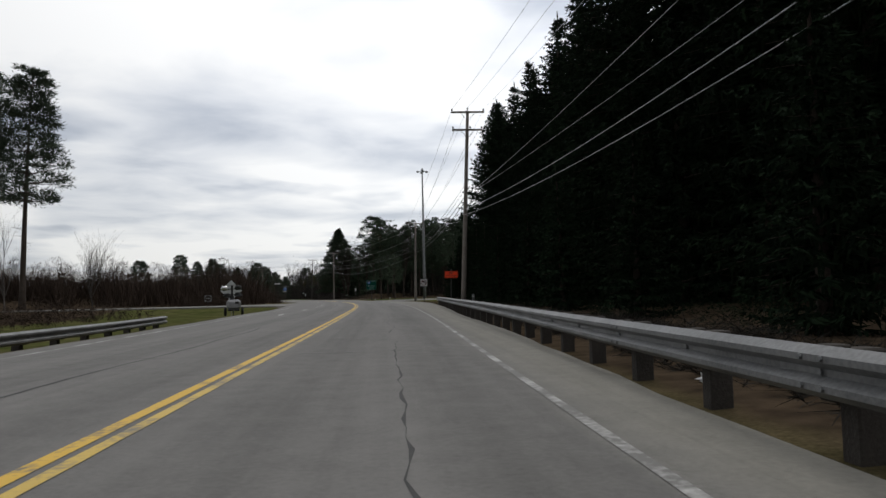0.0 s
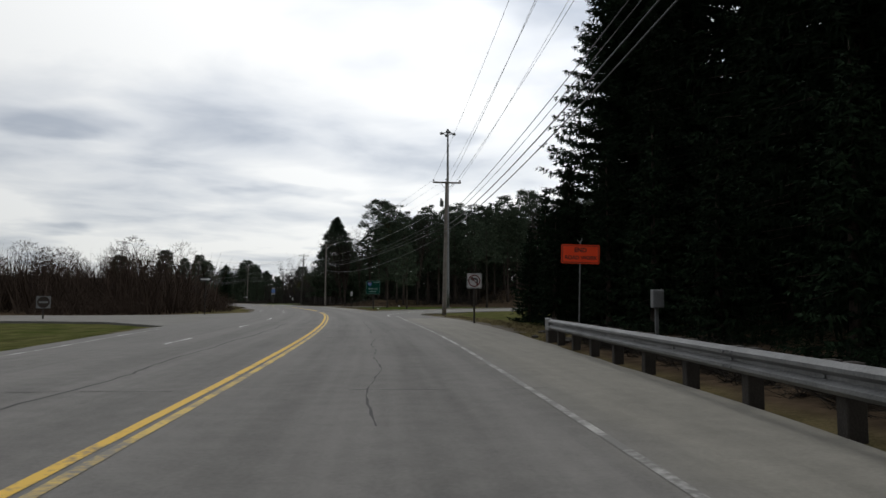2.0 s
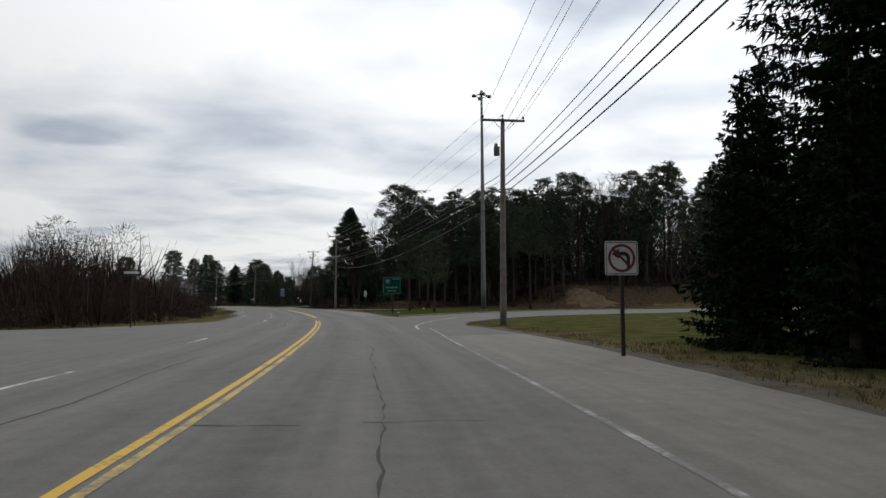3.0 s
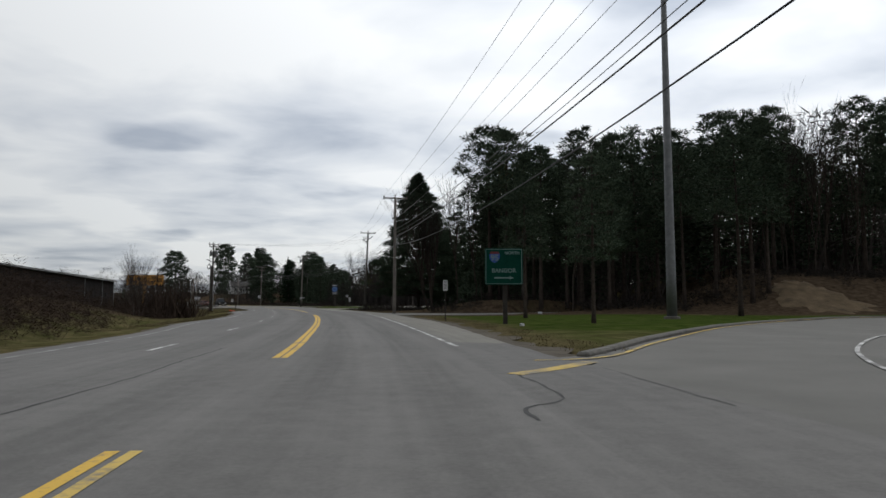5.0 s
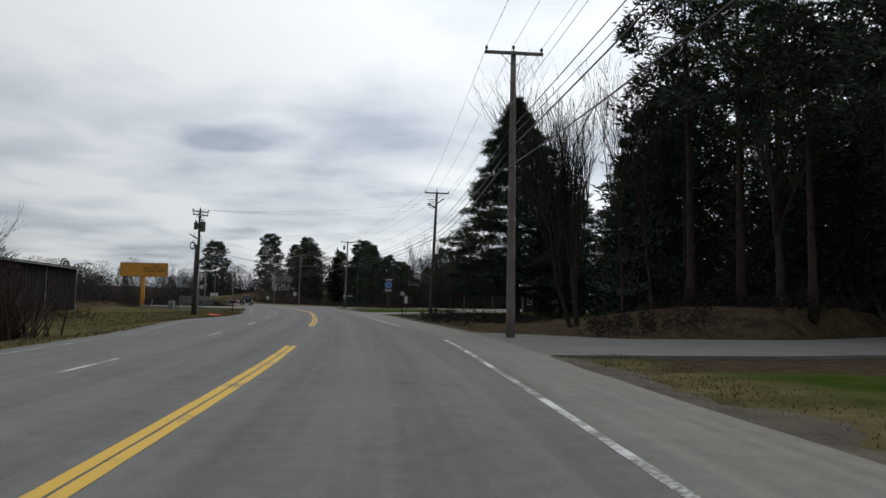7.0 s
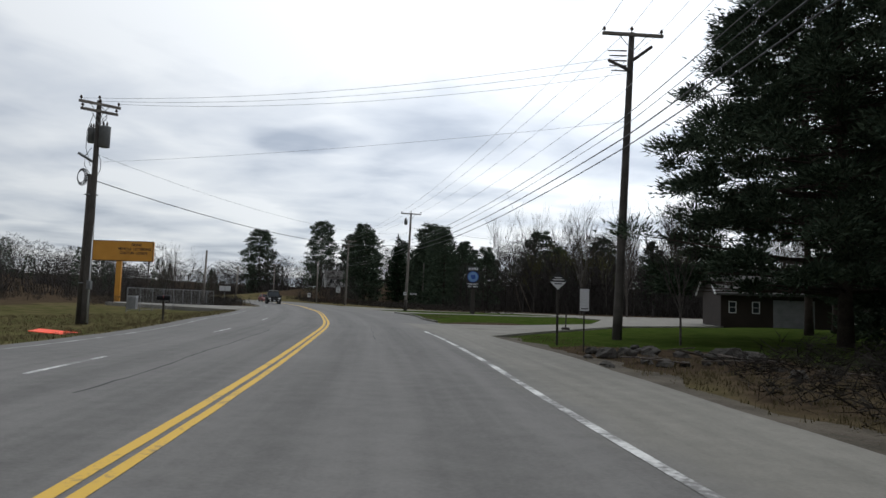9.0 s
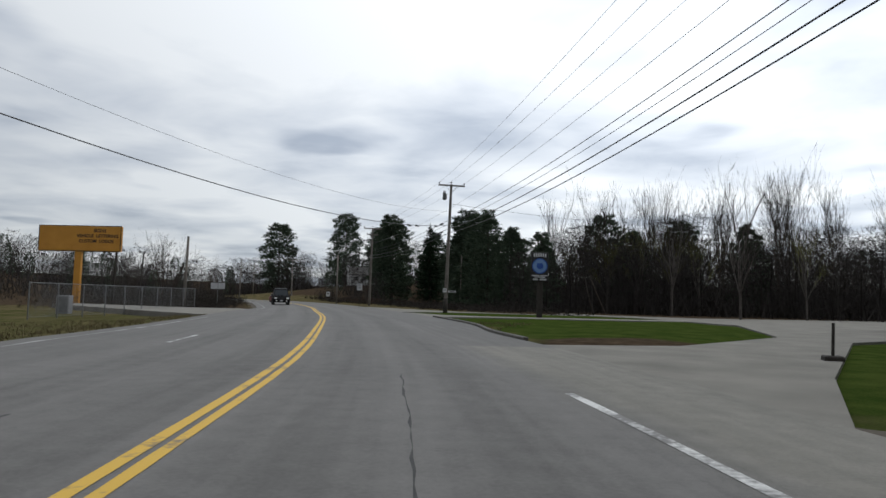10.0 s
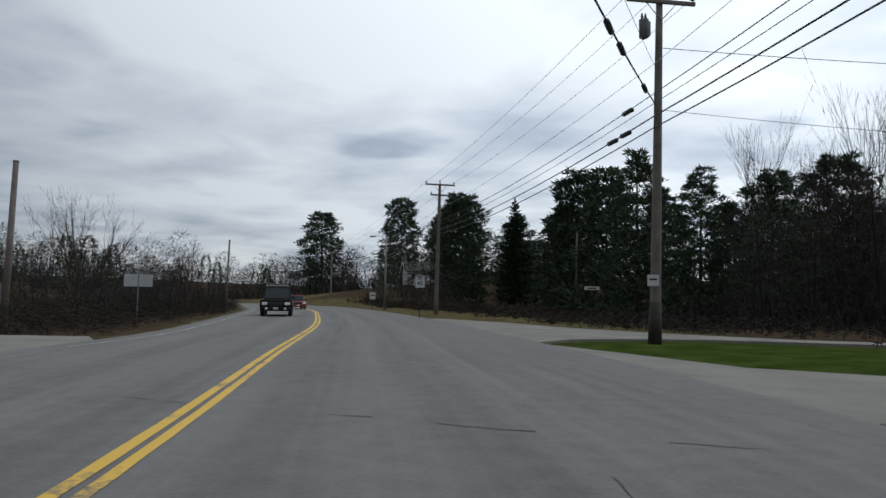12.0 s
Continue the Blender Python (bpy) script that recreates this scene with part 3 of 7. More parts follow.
def build_ground():
    xs, ys = axis(-110, 46, 1.6, 3200), axis(-24, 300, 1.6, 3200)
    vs, lawn, litter = [], [], []
    for y in ys:
        for x in xs:
            z = height(x, y) - 0.05
            if near_paved(x, y):
                z = min(z, -0.11)
            vs.append((x, y, z))
            le, re_ = edges(y)
            amp = min(9.0, 0.22 * max(0.0, max(le - x, x - re_) - 4.0))
            wx = x + amp * noise.noise(Vector((x * 0.06, y * 0.06, 7))) * 1.6
            wy = y + amp * noise.noise(Vector((x * 0.06, y * 0.06, 19))) * 1.6
            lawn.append(lawn_of(wx, wy))
            litter.append(litter_of(wx, wy))
    w = len(xs)
    fs = [(j * w + i, j * w + i + 1, (j + 1) * w + i + 1, (j + 1) * w + i) for j in range(len(ys) - 1) for i in range(w - 1)]
    me = bpy.data.meshes.new("ground")
    me.from_pydata(vs, [], fs)
    me.materials.append(GROUND)
    for nm, vals in (("lawn", lawn), ("litter", litter)):
        me.attributes.new(nm, "FLOAT", "POINT").data.foreach_set("value", vals)
    me.polygons.foreach_set("use_smooth", [True] * len(me.polygons))
    return tagged(new("ground", me), "spring ground of patchy green grass, straw and leaf litter", "ground", kind="structure")


build_ground()


def build_road():
    """The carriageway, a slab with a UV map that counts metres from the yellow line and from the right edge line."""
    ys = list(np.arange(-38, 369, 1.5))
    cols = 17
    vs, fs, uv = [], [], []
    for y in ys:
        c, s = centre(y), (centre(y + 0.5) - centre(y - 0.5))
        k = 1 / math.sqrt(1 + s * s)
        a, b = left_edge(y) - 0.15, right_edge(y) + 0.10
        for i in range(cols):
            wob = 0.10 * noise.noise(Vector((y * 0.7, i * 3.1, 5))) if i in (0, cols - 1) else 0
            x = a + (b - a) * i / (cols - 1) + wob
            vs.append((x, y, 0.0))
            uv.append(((x - c) * k, (x - right_line(min(y, 215.0))) * k if y < 86 or 120 < y < 215 else -2.0 + 0.02 * (x - c)))
    n = len(vs)
    for r in range(len(ys) - 1):
        for i in range(cols - 1):
            fs.append((r * cols + i, r * cols + i + 1, (r + 1) * cols + i + 1, (r + 1) * cols + i))
    for side, flip in ((0, False), (cols - 1, True)):          # the slab's edges go down into the ground
        k = len(vs)
        for r in range(len(ys)):
            x, y, z = vs[r * cols + side]
            vs.append((x + (0.06 if flip else -0.06), y, -0.35))
            uv.append(uv[r * cols + side])
        for r in range(len(ys) - 1):
            q = (r * cols + side, (r + 1) * cols + side, k + r + 1, k + r)
            fs.append(q[::-1] if flip else q)
    me = bpy.data.meshes.new("road")
    me.from_pydata(vs, [], fs)
    me.materials.append(ASPHALT)
    layer = me.uv_layers.new(name="lane")
    idx = np.zeros(len(me.loops), int)
    me.loops.foreach_get("vertex_index", idx)
    layer.data.foreach_set("uv", np.array(uv)[idx].ravel())
    return tagged(new("road", me), "worn grey asphalt road with dusty shoulders", "road", kind="structure")


build_road()


def build_scar():
    """A bare sandy patch where the bank has slipped."""
    vs, fs, n, m = [], [], 56, 9
    for i in range(n):
        a = 6.283 * i / n
        rr = 1 + 0.45 * noise.noise(Vector((math.cos(a) * 2.6, math.sin(a) * 2.6, 4))) + 0.25 * noise.noise(Vector((math.cos(a) * 7, math.sin(a) * 7, 1)))
        for k in range(m):
            q = rr * k / (m - 1)
            x, y = 24.0 + 3.6 * q * math.cos(a) * (1 - 0.35 * math.sin(a)) - 0.30 * (4.6 * q * math.sin(a)), 166.0 + 4.6 * q * math.sin(a)
            vs.append((x, y, height(x, y) - 0.05 + 0.16 - 0.35 * (k / (m - 1)) ** 6 + 0.05 * noise.noise(Vector((x, y, 2)))))
    for i in range(n):
        for k in range(m - 1):
            fs.append((i * m + k, i * m + k + 1, ((i + 1) % n) * m + k + 1, ((i + 1) % n) * m + k))
    return tagged(part("bank_scar", Geo().add(vs, fs), SAND, smooth=True), "bare sandy scar on the wooded bank", "ground", kind="structure")


build_scar()


def build_paved(name, outline, label, z, mat=SIDE_ASPHALT):
    n = len(outline)
    area = sum(outline[k - 1][0] * outline[k][1] - outline[k][0] * outline[k - 1][1] for k in range(n))
    ring = list(outline) if area > 0 else list(outline)[::-1]
    tris = geometry.tessellate_polygon([[Vector((x, y, 0)) for x, y in ring]])
    vs = [(x, y, z) for x, y in ring] + [(x, y, z - 0.5) for x, y in ring]
    fs = []
    for a, b, c in tris:
        (ax, ay), (bx, by), (cx, cy) = ring[a], ring[b], ring[c]
        fs.append((a, b, c) if (bx - ax) * (cy - ay) - (by - ay) * (cx - ax) > 0 else (a, c, b))
    fs += [(k, n + k, n + (k + 1) % n, (k + 1) % n) for k in range(n)]
    me = bpy.data.meshes.new(name)
    me.from_pydata(vs, [], fs)
    me.materials.append(mat)
    return tagged(new(name, me), label, "road", kind="structure")


build_paved("side_road_left", SIDE_LEFT, "pale asphalt side road joining the main road", -0.012)
build_paved("side_road_right", SIDE_RIGHT, "pale asphalt slip road curving away under pines", -0.016)
build_paved("driveway_1", DRIVE_RIGHT, "pale asphalt driveway into the pine wood", -0.010)
build_paved("parking_lot", LOT_RIGHT, "cracked pale asphalt parking lot beside the lawns", -0.014, LOT_ASPHALT)
build_paved("side_street", SIDE_STREET, "pale asphalt side street joining beyond the pole", -0.022, LOT_ASPHALT)
build_paved("driveway_2", DRIVE_FAR, "narrow pale driveway across the lawn", -0.018, LOT_ASPHALT)
build_paved("driveway_3", DRIVE_LEFT, "gravelly driveway beside the chain-link fence", -0.02, LOT_ASPHALT)


def ribbon(name, line, y0, y1, offset, width, z, mat, label, category="road marking", stepy=0.6, ragged=0.0, seed=0):
    """A thin strip that follows a line of the plan."""
    rnd = random.Random(seed)
    g, ys = Geo(), list(np.arange(y0, y1, stepy)) + [y1]
    vs = []
    for y in ys:
        s = line(y + 0.3) - line(y - 0.3)
        nx, ny = 1 / math.hypot(1, s / 0.6), -(s / 0.6) / math.hypot(1, s / 0.6)
        for e in (-0.5, 0.5):
            o = offset + e * width + rnd.uniform(-ragged, ragged)
            vs.append((line(y) + nx * o, y + ny * o, z))
    fs = [(2 * i, 2 * i + 1, 2 * i + 3, 2 * i + 2) for i in range(len(ys) - 1)]
    return tagged(part(name, g.add(vs, fs), mat), label, category, kind="structure")


# yellow double line, broken at the junctions
for i, (a, b) in enumerate(((-38, 106), (115, 160.3), (174.5, 360))):
    ribbon("yellow_line", centre, a, b, -0.135 if i == 1 else -0.14, 0.15 if i == 1 else 0.125, 0.005, YELLOW_PAINT, "worn yellow centre line on the asphalt", ragged=0.004, seed=i)
    ribbon("yellow_line", centre, a, b, 0.05, 0.145 if i == 1 else 0.11, 0.005, FADED_YELLOW if i == 0 else YELLOW_PAINT, "faded yellow centre line on the asphalt", ragged=0.006, seed=9 + i)
for a, b in ((-38, 92), (119, 165), (177, 206)):
    ribbon("edge_line", right_line, a, b, 0, 0.10 if a < 0 else 0.13, 0.005, FAINT_WHITE if a < 0 else WHITE_PAINT, "worn white edge line along the shoulder", ragged=0.006, seed=3)
for a, b in ((-38, 68), (108, 226), (243, 345)):
    ribbon("edge_line", left_edge, a, b, 0.55, 0.11, 0.005, FAINT_WHITE, "faint white edge line by the verge", ragged=0.012, seed=4)
dash = lambda y: centre(y) - 3.62 - 0.2 * step(y, 60, 0)
for i in range(16):
    y0 = 118.2 - 7 * 11.9 + i * 11.72
    if 88 < y0 < 100:
        continue
    ribbon("lane_dash", dash, y0, y0 + 2.9, 0, 0.11, 0.005, WHITE_PAINT, "short white lane dash on the asphalt", seed=i)
curl = [(-2.65, 91), (-2.8, 94.2), (-2.65, 97.3), (-2.2, 100.9), (-1.3, 105.4), (-0.3, 110.0), (1.0, 114.6), (3.4, 119.6), (7.4, 125.5), (13, 131), (24, 138)]


def strip(name, pts, width, z, mat, label, category="road marking"):
    """A thin strip along points of the plan."""
    vs, fs = [], []
    pts = [Vector((x, y, 0)) for x, y in pts]
    fine_pts = []
    for i in range(len(pts) - 1):
        p0, p1, p2, p3 = pts[max(i - 1, 0)], pts[i], pts[i + 1], pts[min(i + 2, len(pts) - 1)]
        m = 10 if category == "crack" else 4
        for k in range(m):
            t = k / m
            fine_pts.append(0.5 * (2 * p1 + (p2 - p0) * t + (2 * p0 - 5 * p1 + 4 * p2 - p3) * t * t + (3 * p1 - p0 - 3 * p2 + p3) * t**3))
    fine_pts.append(pts[-1])
    for i, p in enumerate(fine_pts):
        d = (fine_pts[min(i + 1, len(fine_pts) - 1)] - fine_pts[max(i - 1, 0)]).normalized()
        side = Vector((d.y, -d.x, 0))
        if category == "crack":
            p = p + side * (0.05 * noise.noise(p * 1.7) + 0.03 * noise.noise(p * 7.0))
            nrm = side * width * (0.5 + 0.7 * noise.noise(p * 3.0 + Vector((9, 0, 0))))
        else:
            nrm = side * width / 2
        vs += [(*(p - nrm).xy, z), (*(p + nrm).xy, z)]
    fs = [(2 * i, 2 * i + 1, 2 * i + 3, 2 * i + 2) for i in range(len(fine_pts) - 1)]
    return tagged(part(name, Geo().add(vs, fs), mat), label, category, kind="structure")


strip("edge_line", curl, 0.11, 0.006, WHITE_PAINT, "white edge line curving into the slip road")
strip("edge_line", [(-5.6, 114.7), (-3.8, 115.9), (-1.2, 121.8), (5.8, 135.0), (18, 149), (35, 153.5)], 0.13, 0.006, FADED_YELLOW, "yellow edge line round the grass island")
strip("edge_line", [(-6.1, 112.0), (-5.2, 113.2), (-4.5, 114.4)], 0.35, 0.006, FADED_YELLOW, "worn yellow gore stripe at the junction")

# cracks and patches
rc = random.Random(11)
for y in (9.5, 31.0, 48.6, 61.5, 67.0, 86, 98.6, 131, 141.5, 152, 196, 213.6, 221.5, 237.8, 229.7):
    a, b = left_edge(y) + rc.uniform(1.0, 4.0), right_line(min(y, 219)) - rc.uniform(-0.3, 1.5)
    u = a
    while u < b:
        w = min(rc.uniform(0.4, 1.7), b - u)
        n = max(2, int(w / 0.45))
        pts = [(u + w * i / n, y + 0.03 * (u - a) + rc.uniform(-0.05, 0.05)) for i in range(n + 1)]
        strip("crack", pts, rc.uniform(0.018, 0.045), 0.003, TAR, "dark sealed crack across the asphalt", "crack")
        u += w + rc.uniform(0.1, 2.4)
long_line = lambda y: centre(y) - 2.0 + 0.25 * noise.noise(Vector((y * 0.21, 3, 1))) + 0.06 * noise.noise(Vector((y * 1.9, 1, 1)))
for a, b in ((-10, 20), (30, 76), (92, 118), (186, 202)):
    ribbon("crack", long_line, a, b, 0, 0.045, 0.003, TAR, "wandering dark crack along the lane", "crack", 0.4, 0.012, 5)
long_right = lambda y: centre(y) + 2.1 + 0.16 * noise.noise(Vector((y * 0.3, 8, 1))) + 0.07 * noise.noise(Vector((y * 1.7, 4, 1)))
for a, b in ((-8, 12), (15, 33), (46, 61), (64, 80), (199, 207)):
    ribbon("crack", long_right, a, b, 0, 0.019, 0.003, TAR, "wandering dark crack along the lane", "crack", 0.35, 0.016, 6)

for pts, w in (([(-48.5, 236.6), (-47.6, 234.8), (-46.8, 233.3), (-45.9, 231.6), (-45.1, 229.7)], 0.017), ([(-46.0, 231.8), (-45.6, 231.4), (-45.2, 230.9), (-44.7, 229.8)], 0.014), ([(-6.1, 112.2), (-5.6, 109.4), (-6.1, 108.4), (-6.0, 107.6)], 0.04),
        ([(-4.5, 113.3), (-4.1, 111.1), (-3.7, 108.7)], 0.025), ([(-5.6, 26.0), (-5.6, 26.7), (-5.5, 27.1), (-6.4, 27.7)], 0.03), ([(-6.1, 28.7), (-5.7, 30.9), (-6.0, 34), (-6.2, 38.4)], 0.03)):
    strip("crack", pts, w, 0.004, TAR, "dark branching crack in the asphalt", "crack")


def verge(name, line, y0, y1, offset, width, seed, label):
    """A ragged strip of sand and gravel along a road's edge, draped on the ground."""
    rnd = random.Random(seed)
    vs, fs, ys = [], [], list(np.arange(y0, y1, 0.7))
    for y in ys:
        if any(inside(line(y) + offset * s, y, p) for p in PAVED for s in (1, 1.6)):
            w = 0.02
        else:
            w = width * (0.55 + 0.9 * abs(noise.noise(Vector((y * 0.35, seed, 0)))))
        x0 = line(y)
        sg = 1 if offset > 0 else -1
        for k in range(3):
            x = x0 + sg * (-0.15 + (w + 0.15) * k / 2) + (rnd.uniform(-0.1, 0.1) if k == 2 else 0)
            vs.append((x, y, height(x, y) - 0.05 + (0.045, 0.03, -0.012)[k]))
    for i in range(len(ys) - 1):
        for k in range(2):
            fs.append((3 * i + k, 3 * i + k + 1, 3 * i + k + 4, 3 * i + k + 3))
    return tagged(part(name, Geo().add(vs, fs), GRAVEL, smooth=True), label, "verge", kind="structure")


verge("verge_right", right_edge, 66, 206, 0.4, 1.4, 2, "ragged sandy gravel shoulder beside the grass")
verge("verge_left", left_edge, -20, 330, -0.4, 1.0, 7, "ragged sandy shoulder beside the field")

# ---- poles, wires, rails ----


def wood_pole(x, y, top, lean=(0, 0), base=0.0, arms=(), heading=0.0, label="weathered wooden utility pole with a crossarm and insulators", wood=POLE_WOOD):
    """A tapered pole; arms: (height, length, insulators on top)."""
    z0 = min(base, height(x, y) - 0.05) - 0.4
    ob = thing("utility_pole", pose(x, y, 0), label, "utility pole", "utility poles")
    g = Geo()
    n = 8
    g.tube([(lean[0] * k / n, lean[1] * k / n, z0 + (top - z0) * k / n) for k in range(n + 1)], [0.185 - 0.075 * k / n for k in range(n + 1)], 12)
    part("pole", g, wood, ob, smooth=True)
    rot = Matrix.Rotation(heading, 3, "Z")
    for z, length, pins in arms:
        t = (z - z0) / (top - z0)
        ax = Vector((lean[0] * t, lean[1] * t, z))
        off = rot @ Vector((0, -0.14, 0))
        part("crossarm", Geo().box(ax + off, (length, 0.10, 0.13), rot, 0.012), POLE_WOOD, ob)
        for s in (-1, 1):
            part("brace", Geo().tube([ax + off + rot @ Vector((s * length * 0.22, 0, -0.05)), ax + off + Vector((0, 0, -0.65))], 0.016, 5), GREY_METAL, ob)
        for px in pins:
            g = Geo()
            c = ax + off + rot @ Vector((px * length / 2, 0, 0.065))
            g.tube([c, c + Vector((0, 0, 0.06)), c + Vector((0, 0, 0.07)), c + Vector((0, 0, 0.13)), c + Vector((0, 0, 0.14)), c + Vector((0, 0, 0.2))], [0.02, 0.02, 0.07, 0.05, 0.06, 0.03], 8)
            part("insulator", g, INSULATOR, ob, "brown glazed insulator", True)
    g = Geo()
    c = Vector((lean[0], lean[1], top))
    g.tube([c, c + Vector((0, 0, 0.12)), c + Vector((0, 0, 0.13)), c + Vector((0, 0, 0.22)), c + Vector((0, 0, 0.26))], [0.02, 0.02, 0.07, 0.055, 0.03], 8)
    part("insulator", g, INSULATOR, ob, "brown glazed insulator", True)
    return ob


def transformer(parent, z, side, heading, k=1.0):
    """A grey can with bushings on the side of a pole; k scales the can."""
    rot = Matrix.Rotation(heading, 3, "Z")
    c = rot @ Vector((side * (0.15 + 0.21 * k), 0, 0)) + Vector((0, 0, z))
    g = Geo().tube([c + Vector((0, 0, d * k)) for d in (-0.42, -0.40, 0.36, 0.40, 0.44)], [r * k for r in (0.18, 0.21, 0.21, 0.22, 0.10)], 14)
    can = part("transformer", g, GREY_METAL, parent, "grey pole-mounted transformer can", True)
    part("bracket", Geo().box(rot @ Vector((side * 0.17, 0, 0)) + Vector((0, 0, z)), (0.16, 0.12, 0.5), rot, 0.01), GREY_METAL, can)
    for u in (-0.08, 0.08):
        b = c + rot @ Vector((u * k, 0, 0)) + Vector((0, 0, 0.42 * k))
        part("bushing", Geo().tube([b, b + Vector((0, 0, 0.1)), b + Vector((0, 0, 0.22))], [0.04, 0.05, 0.02], 7), INSULATOR, can, smooth=True)


def span(name, a, b, sag, r, mat, label, n=18):
    """A hanging wire from a to b."""
    a, b = Vector(a), Vector(b)
    pts = [a.lerp(b, i / n) - Vector((0, 0, sag * 4 * (i / n) * (1 - i / n))) for i in range(n + 1)]
    return tagged(part(name, Geo().tube(pts, r, 5), mat, smooth=True), label, "cable", "overhead wires")


P0, P1, P2, P3, P4, P5, P6, P8 = (7.0, -6.0), (3.35, 45.0), (1.8, 95.6), (-15.9, 168.1), (-25.75, 205.4), (-49.55, 254.7), (-68.8, 283.2), (-109.6, 334.8)
ARM = 2.44
lines = [
    (P0, 12.6, (0.5, 0.6), -0.02), (P1, 14.2, (0.8, 1.2), -0.03), (P2, 11.4, (0.25, 1.2), 0.10), (P3, 11.7, (0.05, 0.05), 0.26),
    (P4, 12.0, (0.45, 0.25), 0.33), (P5, 11.5, (0.2, 0.4), 0.52), (P6, 10.6, (0.6, -1.0), 0.60), (P8, 9.2, (0, 0), 0.75),
]
for (p, top, lean, turn) in lines:
    arms = [(top - 0.12, ARM, (-0.94, 0.94))]
    if p == P1:
        arms.append((12.75, 2.2, (-0.94, 0.2, 0.94)))
    if p == P6:
        arms.append((top - 0.95, 1.6, (-0.9, 0.9)))
    # P4 stands in shade, so it gets the wood darkened for shade
    ob = wood_pole(*p, top, lean, 0.0, arms, turn, wood=SHADED_POLE if p == P4 else POLE_WOOD)
    if p == P5:
        transformer(ob, 10.35, -1, turn, 0.75)
    if p == P4:
        for z, tilt, side in ((top - 0.95, 35, 1), (top - 1.35, -30, -1)):
            arm = part("fuse_arm", Geo().box((side * 0.42 + 0.40, 0.02, z), (0.95, 0.09, 0.11), Matrix.Rotation(radians(-tilt), 3, "Y"), 0.01), SHADED_POLE, ob, "short slanting fuse arm")
            for k in range(3):
                part("cutout", Geo().tube([(-0.45 + 0.06 * k, 0.02, z + 0.22 - 0.2 * k), (0.26, 0.02, z + 0.16 - 0.2 * k)], [0.022, 0.034], 6), INSULATOR, arm)
    if p == P2:
        transformer(ob, 9.3, -1, turn, 0.6)
    if p == P5:
        part("base_sleeve", Geo().tube([(0, 0, -0.2), (0.01, 0.02, 0.55), (0.03, 0.05, 1.25)], [0.225, 0.205, 0.185], 12), DARK_WOOD, ob, "dark stained foot", True)
        plate = part("number_plate", Geo().box((-0.02, -0.19, 1.95), (0.36, 0.02, 0.36), None, 0.004), SIGN_WHITE, ob, "small white plate with dark bars")
        part("writing_bar", Geo().box((-0.02, -0.204, 1.98), (0.24, 0.004, 0.06)), SIGN_BLACK, plate)
for (p, t1, l1, a1), (q, t2, l2, a2) in zip(lines, lines[1:]):
    d = Vector((q[0] - p[0], q[1] - p[1], 0)).length
    sag = d * 0.011
    for s in (-0.94, 0, 0.94):
        ra, rb = Matrix.Rotation(a1, 3, "Z") @ Vector((s * ARM / 2, -0.14 if s else 0, 0.1 if s else 0.25)), Matrix.Rotation(a2, 3, "Z") @ Vector((s * ARM / 2, -0.14 if s else 0, 0.1 if s else 0.25))
        span("power_line", Vector((p[0] + l1[0], p[1] + l1[1], t1)) + ra, Vector((q[0] + l2[0], q[1] + l2[1], t2)) + rb, sag, 0.009, WIRE, "thin aluminium power line strung between poles")
    for i, (za, r, mat, sg, lab) in enumerate(((9.6, 0.009, WIRE, 0.9, "thin neutral wire strung between poles"), (8.55, 0.016, CABLE, 1.1, "black telephone cable strung between poles"), (8.2, 0.012, CABLE, 1.15, "thin black cable strung between poles"), (7.75, 0.024, CABLE, 1.2, "thick black telephone cable strung between poles"), (7.35, 0.022, CABLE, 1.25, "thick black cable strung between poles"))):
        if p == P0:
            if i == 0:
                continue
            fan = ((7.8, 9.9, 8.4, 1.2), (10.9, 9.9, 8.3, 1.2), (8.0, 7.6, 6.9, 0.3), (8.6, 7.2, 6.5, 0.3))[i - 1]
            span("cable", (fan[0], -6.0, fan[1]), (q[0] + fan[3], q[1] + 0.4, fan[2]), sag * (0.66 if i < 3 else 1.5), (0.011, 0.011, 0.015, 0.015)[i - 1], WIRE, "pale cable strung before the dark spruces")
            continue
        if p == P1 and i == 0:
            for s in (-0.9, 0.9):
                span("power_line", (P1[0] + 0.7 + s, P1[1] + 1.0, 12.85), (P2[0] + 0.2 + s * 0.2, P2[1], 10.4), sag, 0.010, CABLE, "dark secondary wire strung between poles")
            continue
        if p == P2 and i > 2:
            za, sg = (za, 0.9) if i == 3 else (za - 0.3, 1.75)
        fa, fb = za * (t1 / 12.0 if t1 < 12 else 1), za * (t2 / 12.0 if t2 < 12 else 1)
        a = Vector((p[0] + l1[0] * 0.6 - 0.16, p[1] + l1[1] * 0.6, fa))
        b = Vector((q[0] + l2[0] * 0.6 - 0.16, q[1] + l2[1] * 0.6, fb))
        span("cable" if i else "power_line", a, b, sag * sg, r, mat, lab)

for x, z in ((7.8, 10.2), (10.9, 10.2)):
    wood_pole(x, -6.0, z, (0, 0), 0.0, (), 0, "plain weathered utility pole among the spruces")

# the pole across the road, with its transformers and coiled cable
PL = (-50.5, 206.3)
ob = wood_pole(*PL, 10.5, (0.15, -0.2), -0.3, [(10.3, 1.9, (-0.9, 0.0, 0.9)), (9.95, 1.7, (-0.9, 0.9))], 1.0, "doubled utility pole with grey transformers and coiled cable", SHADED_POLE)
part("stub_pole", Geo().tube([(-0.30, 0.02, -0.6), (-0.24, 0.0, 3.4), (-0.20, -0.02, 6.9)], [0.19, 0.16, 0.14], 12), SHADED_POLE, ob, "cut-off older pole lashed beside", True)
